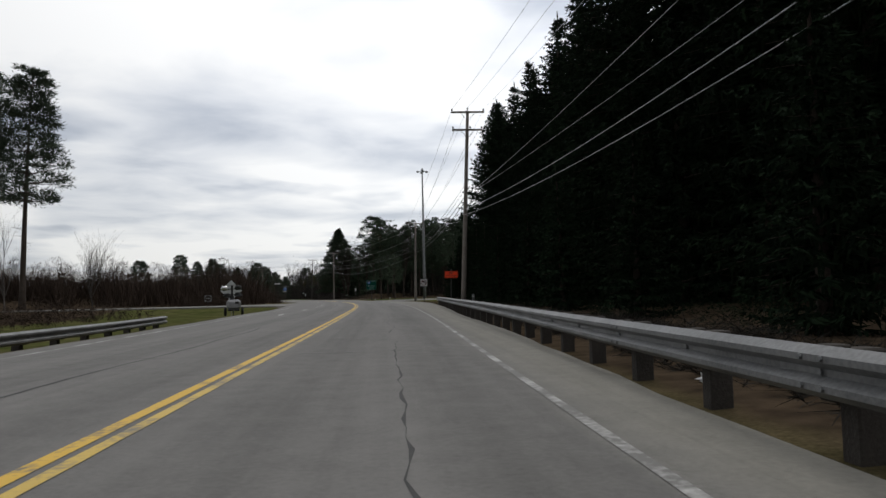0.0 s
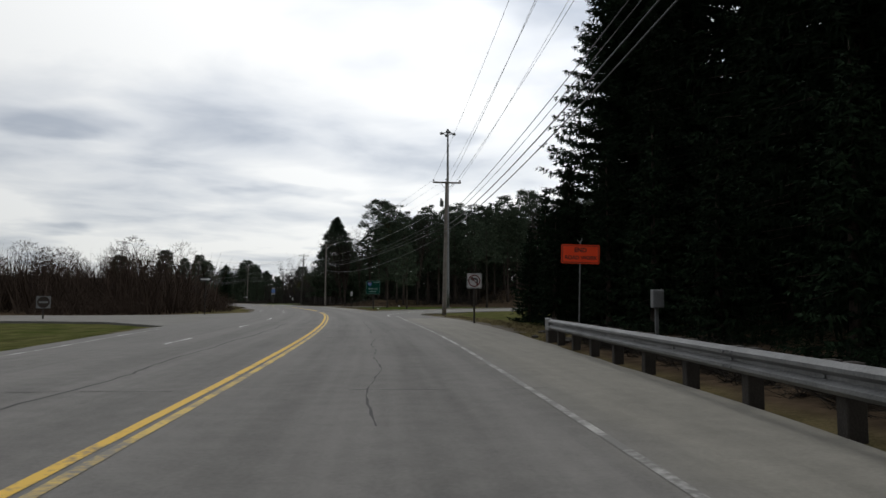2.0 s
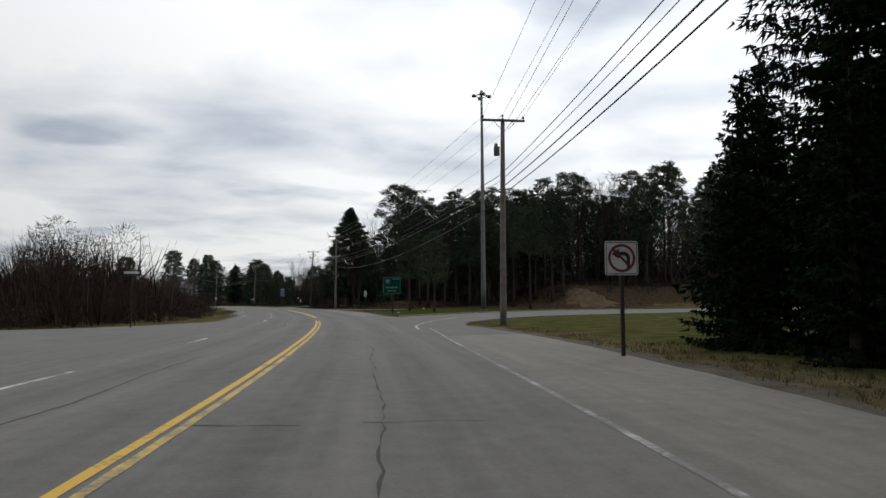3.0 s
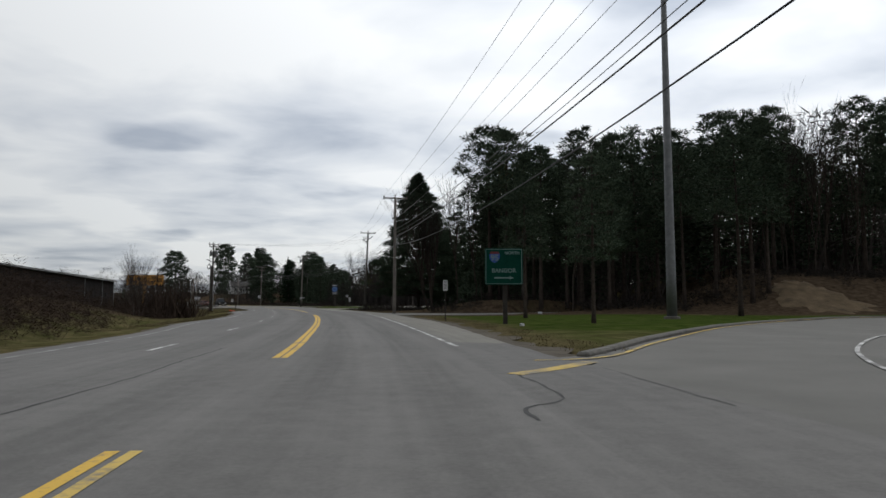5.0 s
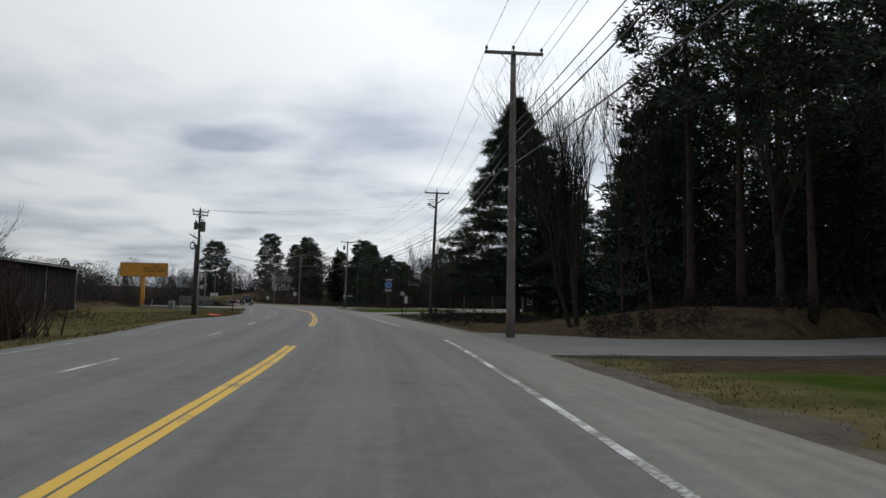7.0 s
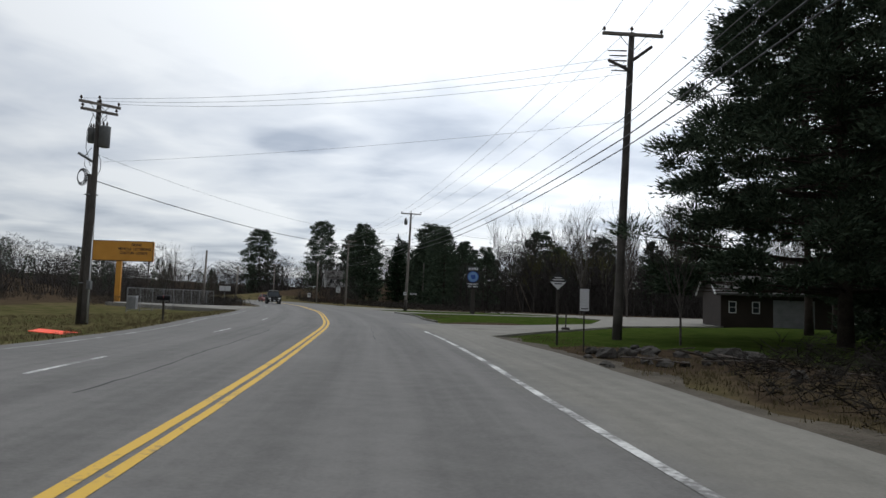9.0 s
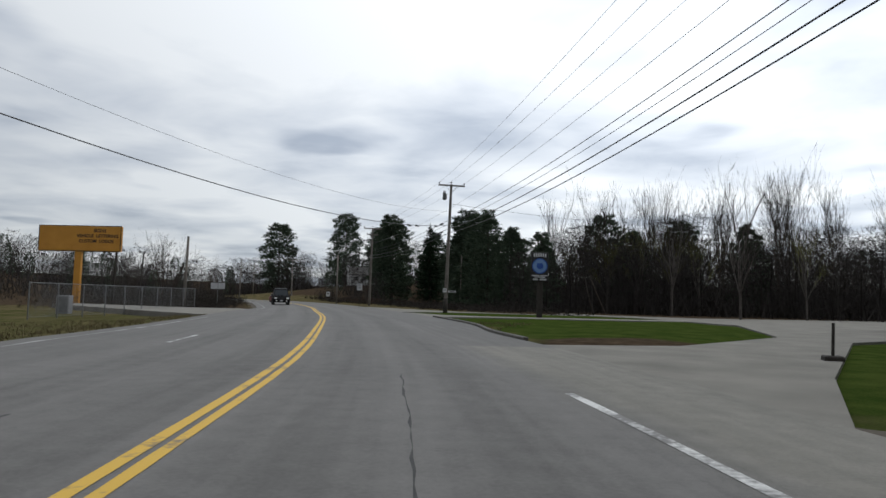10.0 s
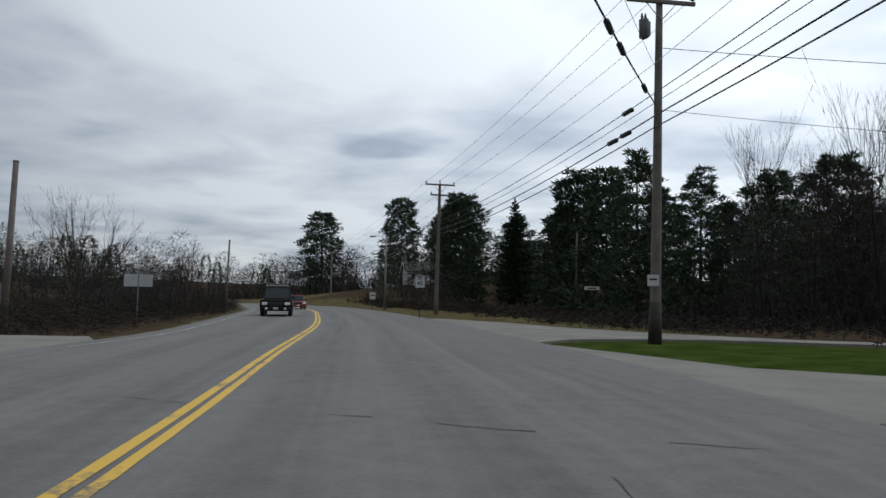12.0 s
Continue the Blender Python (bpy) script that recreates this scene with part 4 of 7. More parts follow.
for z in (1.6, 5.9):
    part("lashing", Geo().box((-0.13, 0, z), (0.52, 0.34, 0.05), None, 0.01), GREY_METAL, ob)
transformer(ob, 8.75, 1, 0.0, 1.25)
transformer(ob, 8.85, -1, 0.0, 0.9)
part("cutout_arm", Geo().box((-0.55, -0.08, 7.75), (0.95, 0.10, 0.12), Matrix.Rotation(radians(28), 3, "Y"), 0.01), GREY_METAL, ob, "slanting grey bracket")
g = Geo()
for k in range(4):
    g.tube([(-0.52 + (0.30 - 0.03 * k) * math.cos(i * math.pi / 8), -0.2 - 0.03 * k, 6.75 + (0.42 - 0.04 * k) * math.sin(i * math.pi / 8)) for i in range(17)], 0.02, 5)
part("cable_coil", g, CABLE, ob, "coil of black cable", True)
for dx, z1, z2, bow in ((0.30, 9.9, 8.2, 0.18), (-0.34, 9.9, 7.3, -0.14), (0.28, 8.0, 6.6, 0.16), (0.40, 10.2, 9.3, 0.2), (-0.30, 8.2, 6.9, -0.20)):
    part("jumper_cable", Geo().tube([(dx * 0.6, -0.12, z1), (dx + bow, -0.16, (z1 * 2 + z2) / 3), (dx + bow, -0.16, (z1 + 2 * z2) / 3), (dx * 0.5, -0.14, z2)], 0.016, 5), CABLE, ob, smooth=True)
part("service_box", Geo().box((0.24, -0.12, 1.5), (0.22, 0.16, 0.42), None, 0.015), GREY_METAL, ob)
part("conduit", Geo().tube([(0.2, -0.08, -0.3), (0.18, -0.08, 4.5)], 0.04, 6), SIGN_BACK, ob, "pale conduit", True)
for k, s in enumerate((-0.9, 0, 0.9)):
    span("power_line", (PL[0] + s * 0.6, PL[1] + s * 0.7, 10.55), (P4[0] + 0.3, P4[1] + s * 0.3, 10.9 - 0.25 * k), 0.55, 0.008, WIRE, "thin power line crossing over the road")
span("cable", (PL[0], PL[1], 6.6), (P5[0] + 0.1, P5[1], 7.75), 1.25, 0.022, CABLE, "black cable crossing over the road")
span("cable", (PL[0], PL[1], 7.5), (P4[0] + 0.2, P4[1], 8.4), 0.2, 0.006, WIRE, "thin cable crossing over the road")
span("cable", (PL[0], PL[1], 7.9), (P5[0] + 0.1, P5[1], 9.0), 1.2, 0.007, CABLE, "thin wire crossing over the road")
span("cable", (P5[0] + 0.15, P5[1], 9.7), (-14, 262, 7.5), 0.7, 0.012, CABLE, "black service wire running to the woods")
span("cable", (P5[0] + 0.15, P5[1], 7.6), (-14, 264, 5.5), 0.7, 0.009, CABLE, "thin service wire running to the woods")
# splice closures that hang on the cables beside the pole


def splice(a, b, sag, t, r=0.08, half=0.24):
    a, b = Vector(a), Vector(b)
    at = lambda u: a.lerp(b, u) - Vector((0, 0, sag * 4 * u * (1 - u) + 0.03))
    d = (b - a).normalized() * half
    c = at(t)
    tagged(part("splice_closure", Geo().tube([c - d * 1.3, c - d, c + d, c + d * 1.3], [0.025, r, r, 0.025], 8), CABLE, smooth=True), "black splice closure hanging on a cable", "splice closure", "splice closures")


for t in (0.80, 0.835, 0.93):
    splice((PL[0], PL[1], 6.6), (P5[0] + 0.1, P5[1], 7.75), 1.25, t, 0.07, 0.3)
for z, t in ((8.55, 0.05), (7.75, 0.055), (7.75, 0.085)):
    splice((P5[0] - 0.04, P5[1] + 0.24, z * 11.5 / 12), (P6[0] + 0.2, P6[1] - 0.6, z * 10.6 / 12), 0.42, t, 0.09, 0.3)


def rail_profile():
    """The W-beam section: (out from the posts, up), 0.31 m high."""
    return [(0.0, -0.155), (0.025, -0.14), (0.08, -0.105), (0.08, -0.065), (0.01, -0.02), (0.01, 0.02), (0.08, 0.065), (0.08, 0.105), (0.025, 0.14), (0.0, 0.155)]


def guard_rail(pts, top, side, label, post_mat, spacing=1.905, base=None, end_block=False):
    """A steel W-beam on wooden posts along pts (x, y); side: +1 when the face looks to -x."""
    ob = thing("guard_rail", pose(0, 0, 0), label, "guard rail")
    prof = rail_profile()
    line = curve_of([(y, x) for x, y in pts])
    y0, y1 = pts[0][1], pts[-1][1]
    ys = list(np.arange(y0, y1, 0.95)) + [y1]
    g = Geo()
    vs, w = [], len(prof)
    for off in (0.0, 0.006):
        for y in ys:
            for o, u in prof:
                vs.append((line(y) - side * (o - off), y, top(y) - 0.155 + u))
    m = len(ys) * w
    fs = []
    for i in range(len(ys) - 1):
        for k in range(w - 1):
            a = i * w + k
            fs += [(a, a + 1, a + w + 1, a + w), (m + a, m + a + w, m + a + w + 1, m + a + 1)]
    for i in range(len(ys) - 1):
        for k in (0, w - 1):
            a = i * w + k
            fs.append((a, a + w, m + a + w, m + a))
    part("rail", g.add(vs, fs), GALVANISED, ob, "galvanised W-beam rail", False)
    y = y0 + 0.5
    while y < y1 + 0.05:
        x, zt = line(y), top(y)
        gz = height(x + side * 0.3, y) - 0.3 if base is None else base
        part("post", Geo().box((x + side * 0.24, y, (zt - 0.02 + gz) / 2), (0.20, 0.17, zt - 0.02 - gz), None, 0.012), post_mat, ob)
        part("spacer", Geo().box((x + side * 0.07, y, zt - 0.16), (0.13, 0.14, 0.33), None, 0.01), post_mat, ob)
        part("bolt", Geo().tube([(x - side * 0.012, y, zt - 0.155), (x - side * 0.03, y, zt - 0.155)], 0.02, 7), GREY_METAL, ob)
        y += spacing
    for yl in np.arange(y0 + 2.4, y1, 3.81):                 # lapped joints with splice bolts
        for u in (-0.085, 0.085):
            for dy in (-0.1, 0.1):
                part("bolt", Geo().tube([(line(yl + dy) - side * 0.075, yl + dy, top(yl) - 0.155 + u), (line(yl + dy) - side * 0.098, yl + dy, top(yl) - 0.155 + u)], 0.018, 6), GREY_METAL, ob)
    if end_block:
        x = line(y1)
        part("end_shoe", Geo().box((x - side * 0.03, y1 - 0.1, top(y1) - 0.155), (0.10, 0.5, 0.36), None, 0.02), GALVANISED, ob)
        part("end_post", Geo().box((x + side * 0.25, y1 + 0.7, 0.22), (0.30, 0.34, 0.95), None, 0.02), DARK_WOOD, ob)
    return ob


guard_rail([(0.75, -16), (0.95, 3), (1.3, 14), (1.65, 30), (2.15, 46), (2.6, 59.5)], lambda y: 0.62 + 0.06 * step(y, 5, 30), 1, "long galvanised guard rail on dark wooden posts by the spruces", DARK_WOOD, end_block=True)
guard_rail([(-10.2, -16), (-10.3, 10), (-10.5, 20), (-11.0, 27)], lambda y: 0.30, -1, "galvanised guard rail on wooden posts before the brush", DARK_WOOD, base=-0.9)

# ---- kerb ----
island = tagged(new("island_kerb"), "low pale asphalt kerb round the grass island", "kerb", kind="structure")
runs = [Vector(p) for p in ((-4.2, 115.7, 0), (-3.3, 117.6, 0), (-1.5, 121.9, 0), (1.2, 127.4, 0), (4.4, 133.2, 0), (8.3, 138.8, 0), (12.4, 143.9, 0), (16.8, 148.6, 0), (21.5, 151.6, 0), (29, 153.4, 0))]
for a, b in zip(runs, runs[1:]):
    d, c = b - a, (a + b) / 2
    part("kerb_length", Geo().box((c.x - 0.25, c.y + 0.15, -0.02), (0.30, d.length + 0.05, 0.22), Matrix.Rotation(math.atan2(-d.x, d.y), 3, "Z"), 0.05), KERB_STONE, island)
kerb = tagged(new("kerb"), "low granite kerb along the lawn's edge", "kerb", kind="structure")
ys = list(np.arange(217.6, 239.3, 1.2))
for a, b in zip(ys, ys[1:]):
    xa, xb = right_edge(a) + 0.16, right_edge(b) + 0.16
    L = math.hypot(xb - xa, b - a)
    part("kerb_stone", Geo().box(((xa + xb) / 2, (a + b) / 2, -0.03), (0.16, L - 0.015, 0.26), Matrix.Rotation(math.atan2(-(xb - xa), b - a), 3, "Z"), 0.025), KERB_STONE, kerb)
# ---- high-mast light ----
LAMP = (5.6, 146.5)
ob = thing("high_mast_light", pose(*LAMP, 0), "tall tapered steel light mast with a ring of lamps", "light mast")
part("foundation", Geo().tube([(0, 0, -0.6), (0, 0, 0.14), (0, 0, 0.18)], [0.52, 0.52, 0.48], 16), KERB_STONE, ob, smooth=False)
part("mast", Geo().tube([(0, 0, 0.16 + 28 * k / 10) for k in range(11)], [0.34 - 0.20 * k / 10 for k in range(11)], 16), GREY_METAL, ob, "tapered grey steel mast", True)
part("head_ring", Geo().tube([(0.75 * math.cos(i * math.pi / 8), 0.75 * math.sin(i * math.pi / 8), 28.0) for i in range(17)], 0.05, 6), GREY_METAL, ob, smooth=True)
part("cap", Geo().tube([(0, 0, 28.2), (0, 0, 28.35), (0, 0, 28.75)], [0.28, 0.3, 0.12], 12), GREY_METAL, ob, smooth=True)
for k in range(4):
    a = k * math.pi / 2 + 0.15
    d = Vector((math.cos(a), math.sin(a), 0))
    lum = part("luminaire", Geo().tube([d * 0.7 + Vector((0, 0, 27.95)), d * 1.0 + Vector((0, 0, 27.98)), d * 1.25 + Vector((0, 0, 27.9))], [0.12, 0.24, 0.2], 10), GREY_METAL, ob, smooth=True)
    part("arm", Geo().tube([Vector((0, 0, 28.1)), d * 0.9 + Vector((0, 0, 28.05))], 0.04, 6), GREY_METAL, lum)

# ---- trees ----


def spine(g, base, d, length, width, rnd):
    """One thin pointed tuft of needles."""
    side = d.cross(Vector((rnd.uniform(-1, 1), rnd.uniform(-1, 1), rnd.uniform(-0.4, 1)))).normalized() * width * 0.5
    k = len(g.v)
    g.v += [tuple(base - side), tuple(base + side), tuple(base + d * length)]
    g.f.append((k, k + 1, k + 2))


def trunk_geo(h, r, rnd, lean=0.02, n=7, rings=9):
    g = Geo()
    ax, ay = rnd.uniform(-lean, lean), rnd.uniform(-lean, lean)
    pts = [Vector((ax * h * t * t, ay * h * t * t, -0.5 + (h + 0.5) * t)) for t in (i / rings for i in range(rings + 1))]
    rad = [r * (1.25 if i == 0 else 1) * (1 - 0.93 * i / rings) + 0.012 for i in range(rings + 1)]
    g.tube(pts, rad, n)
    return g, lambda z: Vector((ax * h * (max(z, 0) / h) ** 2, ay * h * (max(z, 0) / h) ** 2, z))


def spruce_meshes(h, r, seed, low=0.03, gap=0.50, wide=0.16, short=0.72, sprays=1):
    """A dense spruce: whorls of drooping boughs hung with sprays."""
    rnd = random.Random(seed)
    tg, at = trunk_geo(h, 0.30, rnd)
    cg = Geo()
    z = h * low + 0.3
    while z < h - 0.25:
        t = z / h
        n = rnd.randint(6, 8) if t < 0.85 else 5
        a0 = rnd.uniform(0, 6.28)
        for k in range(n):
            a = a0 + 6.283 * k / n + rnd.uniform(-0.25, 0.25)
            L = max(0.28, r * (1 - t) ** 0.72 * rnd.uniform(short, 1.12 if short < 0.8 else 1.05))
            out = Vector((math.cos(a), math.sin(a), 0))
            droop = rnd.uniform(0.15, 0.42) * (1 - 0.9 * t)
            root = at(z + rnd.uniform(-0.55, 0.55) * gap)
            m = max(4, int(L / 0.20))
            for i in range(1, m + 1):
                u = i / m
                p = root + out * L * u + Vector((0, 0, -droop * L * u + 0.24 * L * u * u))
                sz = (0.34 + 0.52 * (1 - u)) * min(1.0, 0.45 + L / 3.5)
                for _ in range(sprays):
                    o = p + Vector((rnd.uniform(-0.12, 0.12), rnd.uniform(-0.12, 0.12), rnd.uniform(-0.12, 0.12))) * (sprays > 1)
                    if i % 2 == 0 or i == m:
                        spine(cg, o, (out * 0.9 + Vector((rnd.uniform(-0.2, 0.2), rnd.uniform(-0.2, 0.2), rnd.uniform(-0.35, 0.2)))).normalized(), sz * 0.85, wide, rnd)
                    if i % 2:
                        spine(cg, o, Vector((rnd.uniform(-0.35, 0.35), rnd.uniform(-0.35, 0.35), -1)).normalized(), sz * 0.95, wide * 1.5, rnd)
                    for s in (-1, 1):
                        sd = Vector((-out.y, out.x, 0)) * s
                        spine(cg, o, (sd * 0.8 + out * 0.55 + Vector((0, 0, rnd.uniform(-0.7, -0.1)))).normalized(), sz * rnd.uniform(0.7, 1.15), wide, rnd)
            if L > 1.2 and k % 2 == 0:
                tg.tube([root, root + out * L * 0.8 + Vector((0, 0, -droop * L * 0.65))], [0.04, 0.01], 3, False)
        z += gap * (1.15 - 0.5 * t) * rnd.uniform(0.8, 1.2)
    for k in range(6):
        spine(cg, at(h - 0.35), Vector((rnd.uniform(-0.35, 0.35), rnd.uniform(-0.35, 0.35), 1)).normalized(), 0.75, 0.10, rnd)
    return tg, cg


def pine_meshes(h, r, seed, bare=0.38, tier=0.9, tufts=7, needles=60, size=0.36, wide=0.25, round_top=0.55, limbs=1.0, spread=0.95):
    """A white pine: bare lower trunk with dead snags, then tiers of flat, soft tufts on limbs, lumpy in outline and open between the tiers."""
    rnd = random.Random(seed)
    tg, at = trunk_geo(h, 0.26 if h > 12 else 0.18, rnd, 0.03)
    cg = Geo()
    for k in range(9):
        z = h * rnd.uniform(0.12, max(bare, 0.2))
        a = rnd.uniform(0, 6.28)
        tg.tube([at(z), at(z) + Vector((math.cos(a), math.sin(a), rnd.uniform(-0.1, 0.3))) * rnd.uniform(0.5, 1.6)], [0.03, 0.006], 3, False)
    z = h * bare + 0.2
    while z < h * 0.995:
        q = min((z / h - bare) / (1 - bare), 1.0)
        reach = r * (0.72 + 0.45 * q) * (1 - q) ** round_top * rnd.uniform(0.82, 1.12) + 0.25
        n = max(3, int(tufts * (0.35 + reach / r)))
        a0 = rnd.uniform(0, 6.28)
        for k in range(n):
            a = a0 + 6.283 * k / n * 2.618 + rnd.uniform(-0.3, 0.3)
            lump = 1 + 0.42 * noise.noise(Vector((math.cos(a) * 1.4, math.sin(a) * 1.4, seed * 3.7 + z * 0.30)))
            d = reach * lump * (0.30 + 0.70 * rnd.random() ** 0.55)
            out = Vector((math.cos(a), math.sin(a), 0))
            c = at(z) + out * d + Vector((0, 0, rnd.gauss(0, 0.28) * tier + 0.10 * d - 0.12 * reach * (1 - q)))
            if rnd.random() < limbs:
                tg.tube([at(z - 0.10 * d), c - Vector((0, 0, 0.10))], [0.022 + 0.008 * d, 0.008], 3, False)
            w = rnd.uniform(0.6, 1.0) * min(spread, 0.35 + 0.16 * reach)
            for i in range(int(needles * rnd.uniform(0.7, 1.3))):
                e = Vector((rnd.gauss(0, 1), rnd.gauss(0, 1), rnd.gauss(0, 0.42)))
                p = c + e * w * 0.55
                f = e.normalized() * 0.8 + out * 0.35 + Vector((0, 0, rnd.uniform(-0.15, 0.75)))
                spine(cg, p, f.normalized(), size * rnd.uniform(0.6, 1.25), size * wide, rnd)
        z += tier * rnd.uniform(0.75, 1.25) * (1 - 0.40 * q)
    return tg, cg


def bare_meshes(h, seed, stems=1, spread=0.5, r0=0.14, kids=(6, 4, 4, 3, 2), fine=0.009):
    """A leafless tree: forking limbs down to fine twigs."""
    rnd = random.Random(seed)
    tg, cg = Geo(), Geo()

    def grow(p, d, L, r, level):
        bend = Vector((rnd.uniform(-1, 1), rnd.uniform(-1, 1), rnd.uniform(-0.2, 0.6))) * 0.16
        mid = p + d * L * 0.5
        q = mid + (d + bend).normalized() * L * 0.5
        if level < 3:
            tg.tube([p, mid, q], [r, r * 0.82, r * 0.62], 6 if level == 0 else 4 if level == 1 else 3, False)
        else:
            side = d.cross(Vector((rnd.uniform(-1, 1), rnd.uniform(-1, 1), 0.3))).normalized() * max(r * 0.8, fine)
            k = len(cg.v)
            cg.v += [tuple(p - side), tuple(p + side), tuple(mid + side * 0.7), tuple(q), tuple(mid - side * 0.7)]
            cg.f.append((k, k + 1, k + 2, k + 3, k + 4))
        if level >= 5 or L < 0.22:
            return
        n = kids[level]
        for i in range(n):
            nd = d + Vector((rnd.uniform(-1, 1), rnd.uniform(-1, 1), rnd.uniform(-0.1, 0.75))) * spread * (1.1 if level else 0.9)
            s = p.lerp(q, rnd.uniform(0.4, 1.0)) if i else q
            grow(s, nd.normalized(), L * rnd.uniform(0.52, 0.80), r * 0.55, level + 1)

    for s in range(stems):
        lean = 0.0 if stems == 1 else 0.38
        d = Vector((rnd.uniform(-lean, lean), rnd.uniform(-lean, lean), 1)).normalized()
        L = h * (0.40 if stems == 1 else 0.34)
        grow(Vector((rnd.uniform(-0.2, 0.2) * (stems > 1), rnd.uniform(-0.2, 0.2) * (stems > 1), -0.3)), d, L, r0 if stems == 1 else r0 * 0.55, 0)
    return tg, cg


class Kind:
    """Shared meshes for one look of tree."""

    def __init__(self, name, geos, bark, leaf, crown):
        self.name, self.crown = name, crown
        self.trunk = geos[0].mesh(name + "_trunk", bark, True)
        self.leaf = geos[1].mesh(name + "_crown", leaf)

    def plant(self, x, y, label, category, group, scale=1.0, turn=0.0, stretch=1.0, sink=0.1):
        ob = thing(self.name, pose(x, y, height(x, y) - 0.05 - sink, 0, 0, turn) @ Matrix.Diagonal((scale, scale, scale * stretch, 1)), label, category, group)
        part("trunk", self.trunk, None, ob)
        part(self.crown, self.leaf, None, ob)
        return ob


rt = random.Random(5)
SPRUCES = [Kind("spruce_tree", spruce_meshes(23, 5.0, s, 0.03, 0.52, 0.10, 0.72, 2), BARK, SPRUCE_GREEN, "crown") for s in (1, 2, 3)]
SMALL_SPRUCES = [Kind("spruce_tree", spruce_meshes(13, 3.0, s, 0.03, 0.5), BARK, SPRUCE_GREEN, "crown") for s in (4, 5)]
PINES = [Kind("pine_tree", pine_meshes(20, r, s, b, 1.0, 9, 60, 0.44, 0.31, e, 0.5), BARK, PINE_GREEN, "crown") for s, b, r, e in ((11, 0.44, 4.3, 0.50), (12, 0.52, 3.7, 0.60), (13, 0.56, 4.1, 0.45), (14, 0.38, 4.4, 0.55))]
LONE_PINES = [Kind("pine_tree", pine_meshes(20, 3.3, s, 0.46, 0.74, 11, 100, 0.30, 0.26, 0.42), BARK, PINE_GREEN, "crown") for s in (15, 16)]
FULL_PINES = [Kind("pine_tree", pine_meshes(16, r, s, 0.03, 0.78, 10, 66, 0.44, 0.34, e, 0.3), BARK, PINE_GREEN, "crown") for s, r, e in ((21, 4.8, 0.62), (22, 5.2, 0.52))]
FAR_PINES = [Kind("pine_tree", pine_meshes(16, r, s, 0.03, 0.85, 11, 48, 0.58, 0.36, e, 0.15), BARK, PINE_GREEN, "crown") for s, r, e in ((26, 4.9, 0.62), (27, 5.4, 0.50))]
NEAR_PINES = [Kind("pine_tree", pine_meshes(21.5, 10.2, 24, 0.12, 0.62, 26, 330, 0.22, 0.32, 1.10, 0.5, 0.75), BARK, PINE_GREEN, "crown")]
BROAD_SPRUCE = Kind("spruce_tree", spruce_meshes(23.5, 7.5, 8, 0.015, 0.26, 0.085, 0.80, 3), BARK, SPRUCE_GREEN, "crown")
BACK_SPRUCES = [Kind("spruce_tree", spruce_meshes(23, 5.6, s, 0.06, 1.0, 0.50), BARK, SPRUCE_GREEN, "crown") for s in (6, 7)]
BARES = [Kind("bare_tree", bare_meshes(15, s, 1, 0.42, fine=0.0055), GREY_BARK, TWIG_GREY, "crown") for s in (31, 32, 33)]
SLIMS = [Kind("bare_tree", bare_meshes(17, s, 1, 0.27, 0.085), BARK, BRUSH_DARK, "crown") for s in (34, 35, 36)]
CLUMPS = [Kind("bare_tree", bare_meshes(8, s, 4, 0.40, 0.11, (4, 4, 3, 3, 2), 0.005), BARK, TWIG_GREY, "crown") for s in (41, 42)]
MAPLE = Kind("bare_tree", bare_meshes(16.5, 57, 3, 0.36, 0.24, (6, 5, 4, 3, 2), 0.008), BARK, BRUSH_DARK, "crown")
BUDDED = [Kind("budding_tree", bare_meshes(11, s, 1, 0.5, fine=0.006), GREY_BARK, BUD_GREEN, "crown") for s in (51,)]

# the tall spruces behind the guard rail
L_SPRUCE = "tall dark spruce with boughs down to the ground"
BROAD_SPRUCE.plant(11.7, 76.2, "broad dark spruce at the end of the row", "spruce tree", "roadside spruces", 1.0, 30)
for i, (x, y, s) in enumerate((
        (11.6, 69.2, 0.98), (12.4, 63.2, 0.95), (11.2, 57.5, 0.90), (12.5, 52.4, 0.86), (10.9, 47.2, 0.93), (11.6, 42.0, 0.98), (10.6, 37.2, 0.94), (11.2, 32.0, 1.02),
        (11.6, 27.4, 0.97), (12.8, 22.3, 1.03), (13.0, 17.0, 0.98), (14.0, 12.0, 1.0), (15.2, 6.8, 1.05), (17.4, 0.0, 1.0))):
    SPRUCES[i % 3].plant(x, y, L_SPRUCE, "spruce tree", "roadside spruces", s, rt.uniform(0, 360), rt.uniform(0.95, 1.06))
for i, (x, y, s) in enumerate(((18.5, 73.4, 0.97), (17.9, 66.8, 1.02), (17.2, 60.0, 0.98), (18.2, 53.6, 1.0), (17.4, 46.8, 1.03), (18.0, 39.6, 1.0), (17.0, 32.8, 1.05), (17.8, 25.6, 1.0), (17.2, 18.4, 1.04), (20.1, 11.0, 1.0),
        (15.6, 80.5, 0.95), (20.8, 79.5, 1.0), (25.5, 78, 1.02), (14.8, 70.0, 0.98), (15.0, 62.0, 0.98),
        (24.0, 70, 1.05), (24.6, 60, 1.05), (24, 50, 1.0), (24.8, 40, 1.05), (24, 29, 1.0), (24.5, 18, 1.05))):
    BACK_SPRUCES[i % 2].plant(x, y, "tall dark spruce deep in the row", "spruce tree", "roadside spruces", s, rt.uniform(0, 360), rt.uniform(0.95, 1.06))
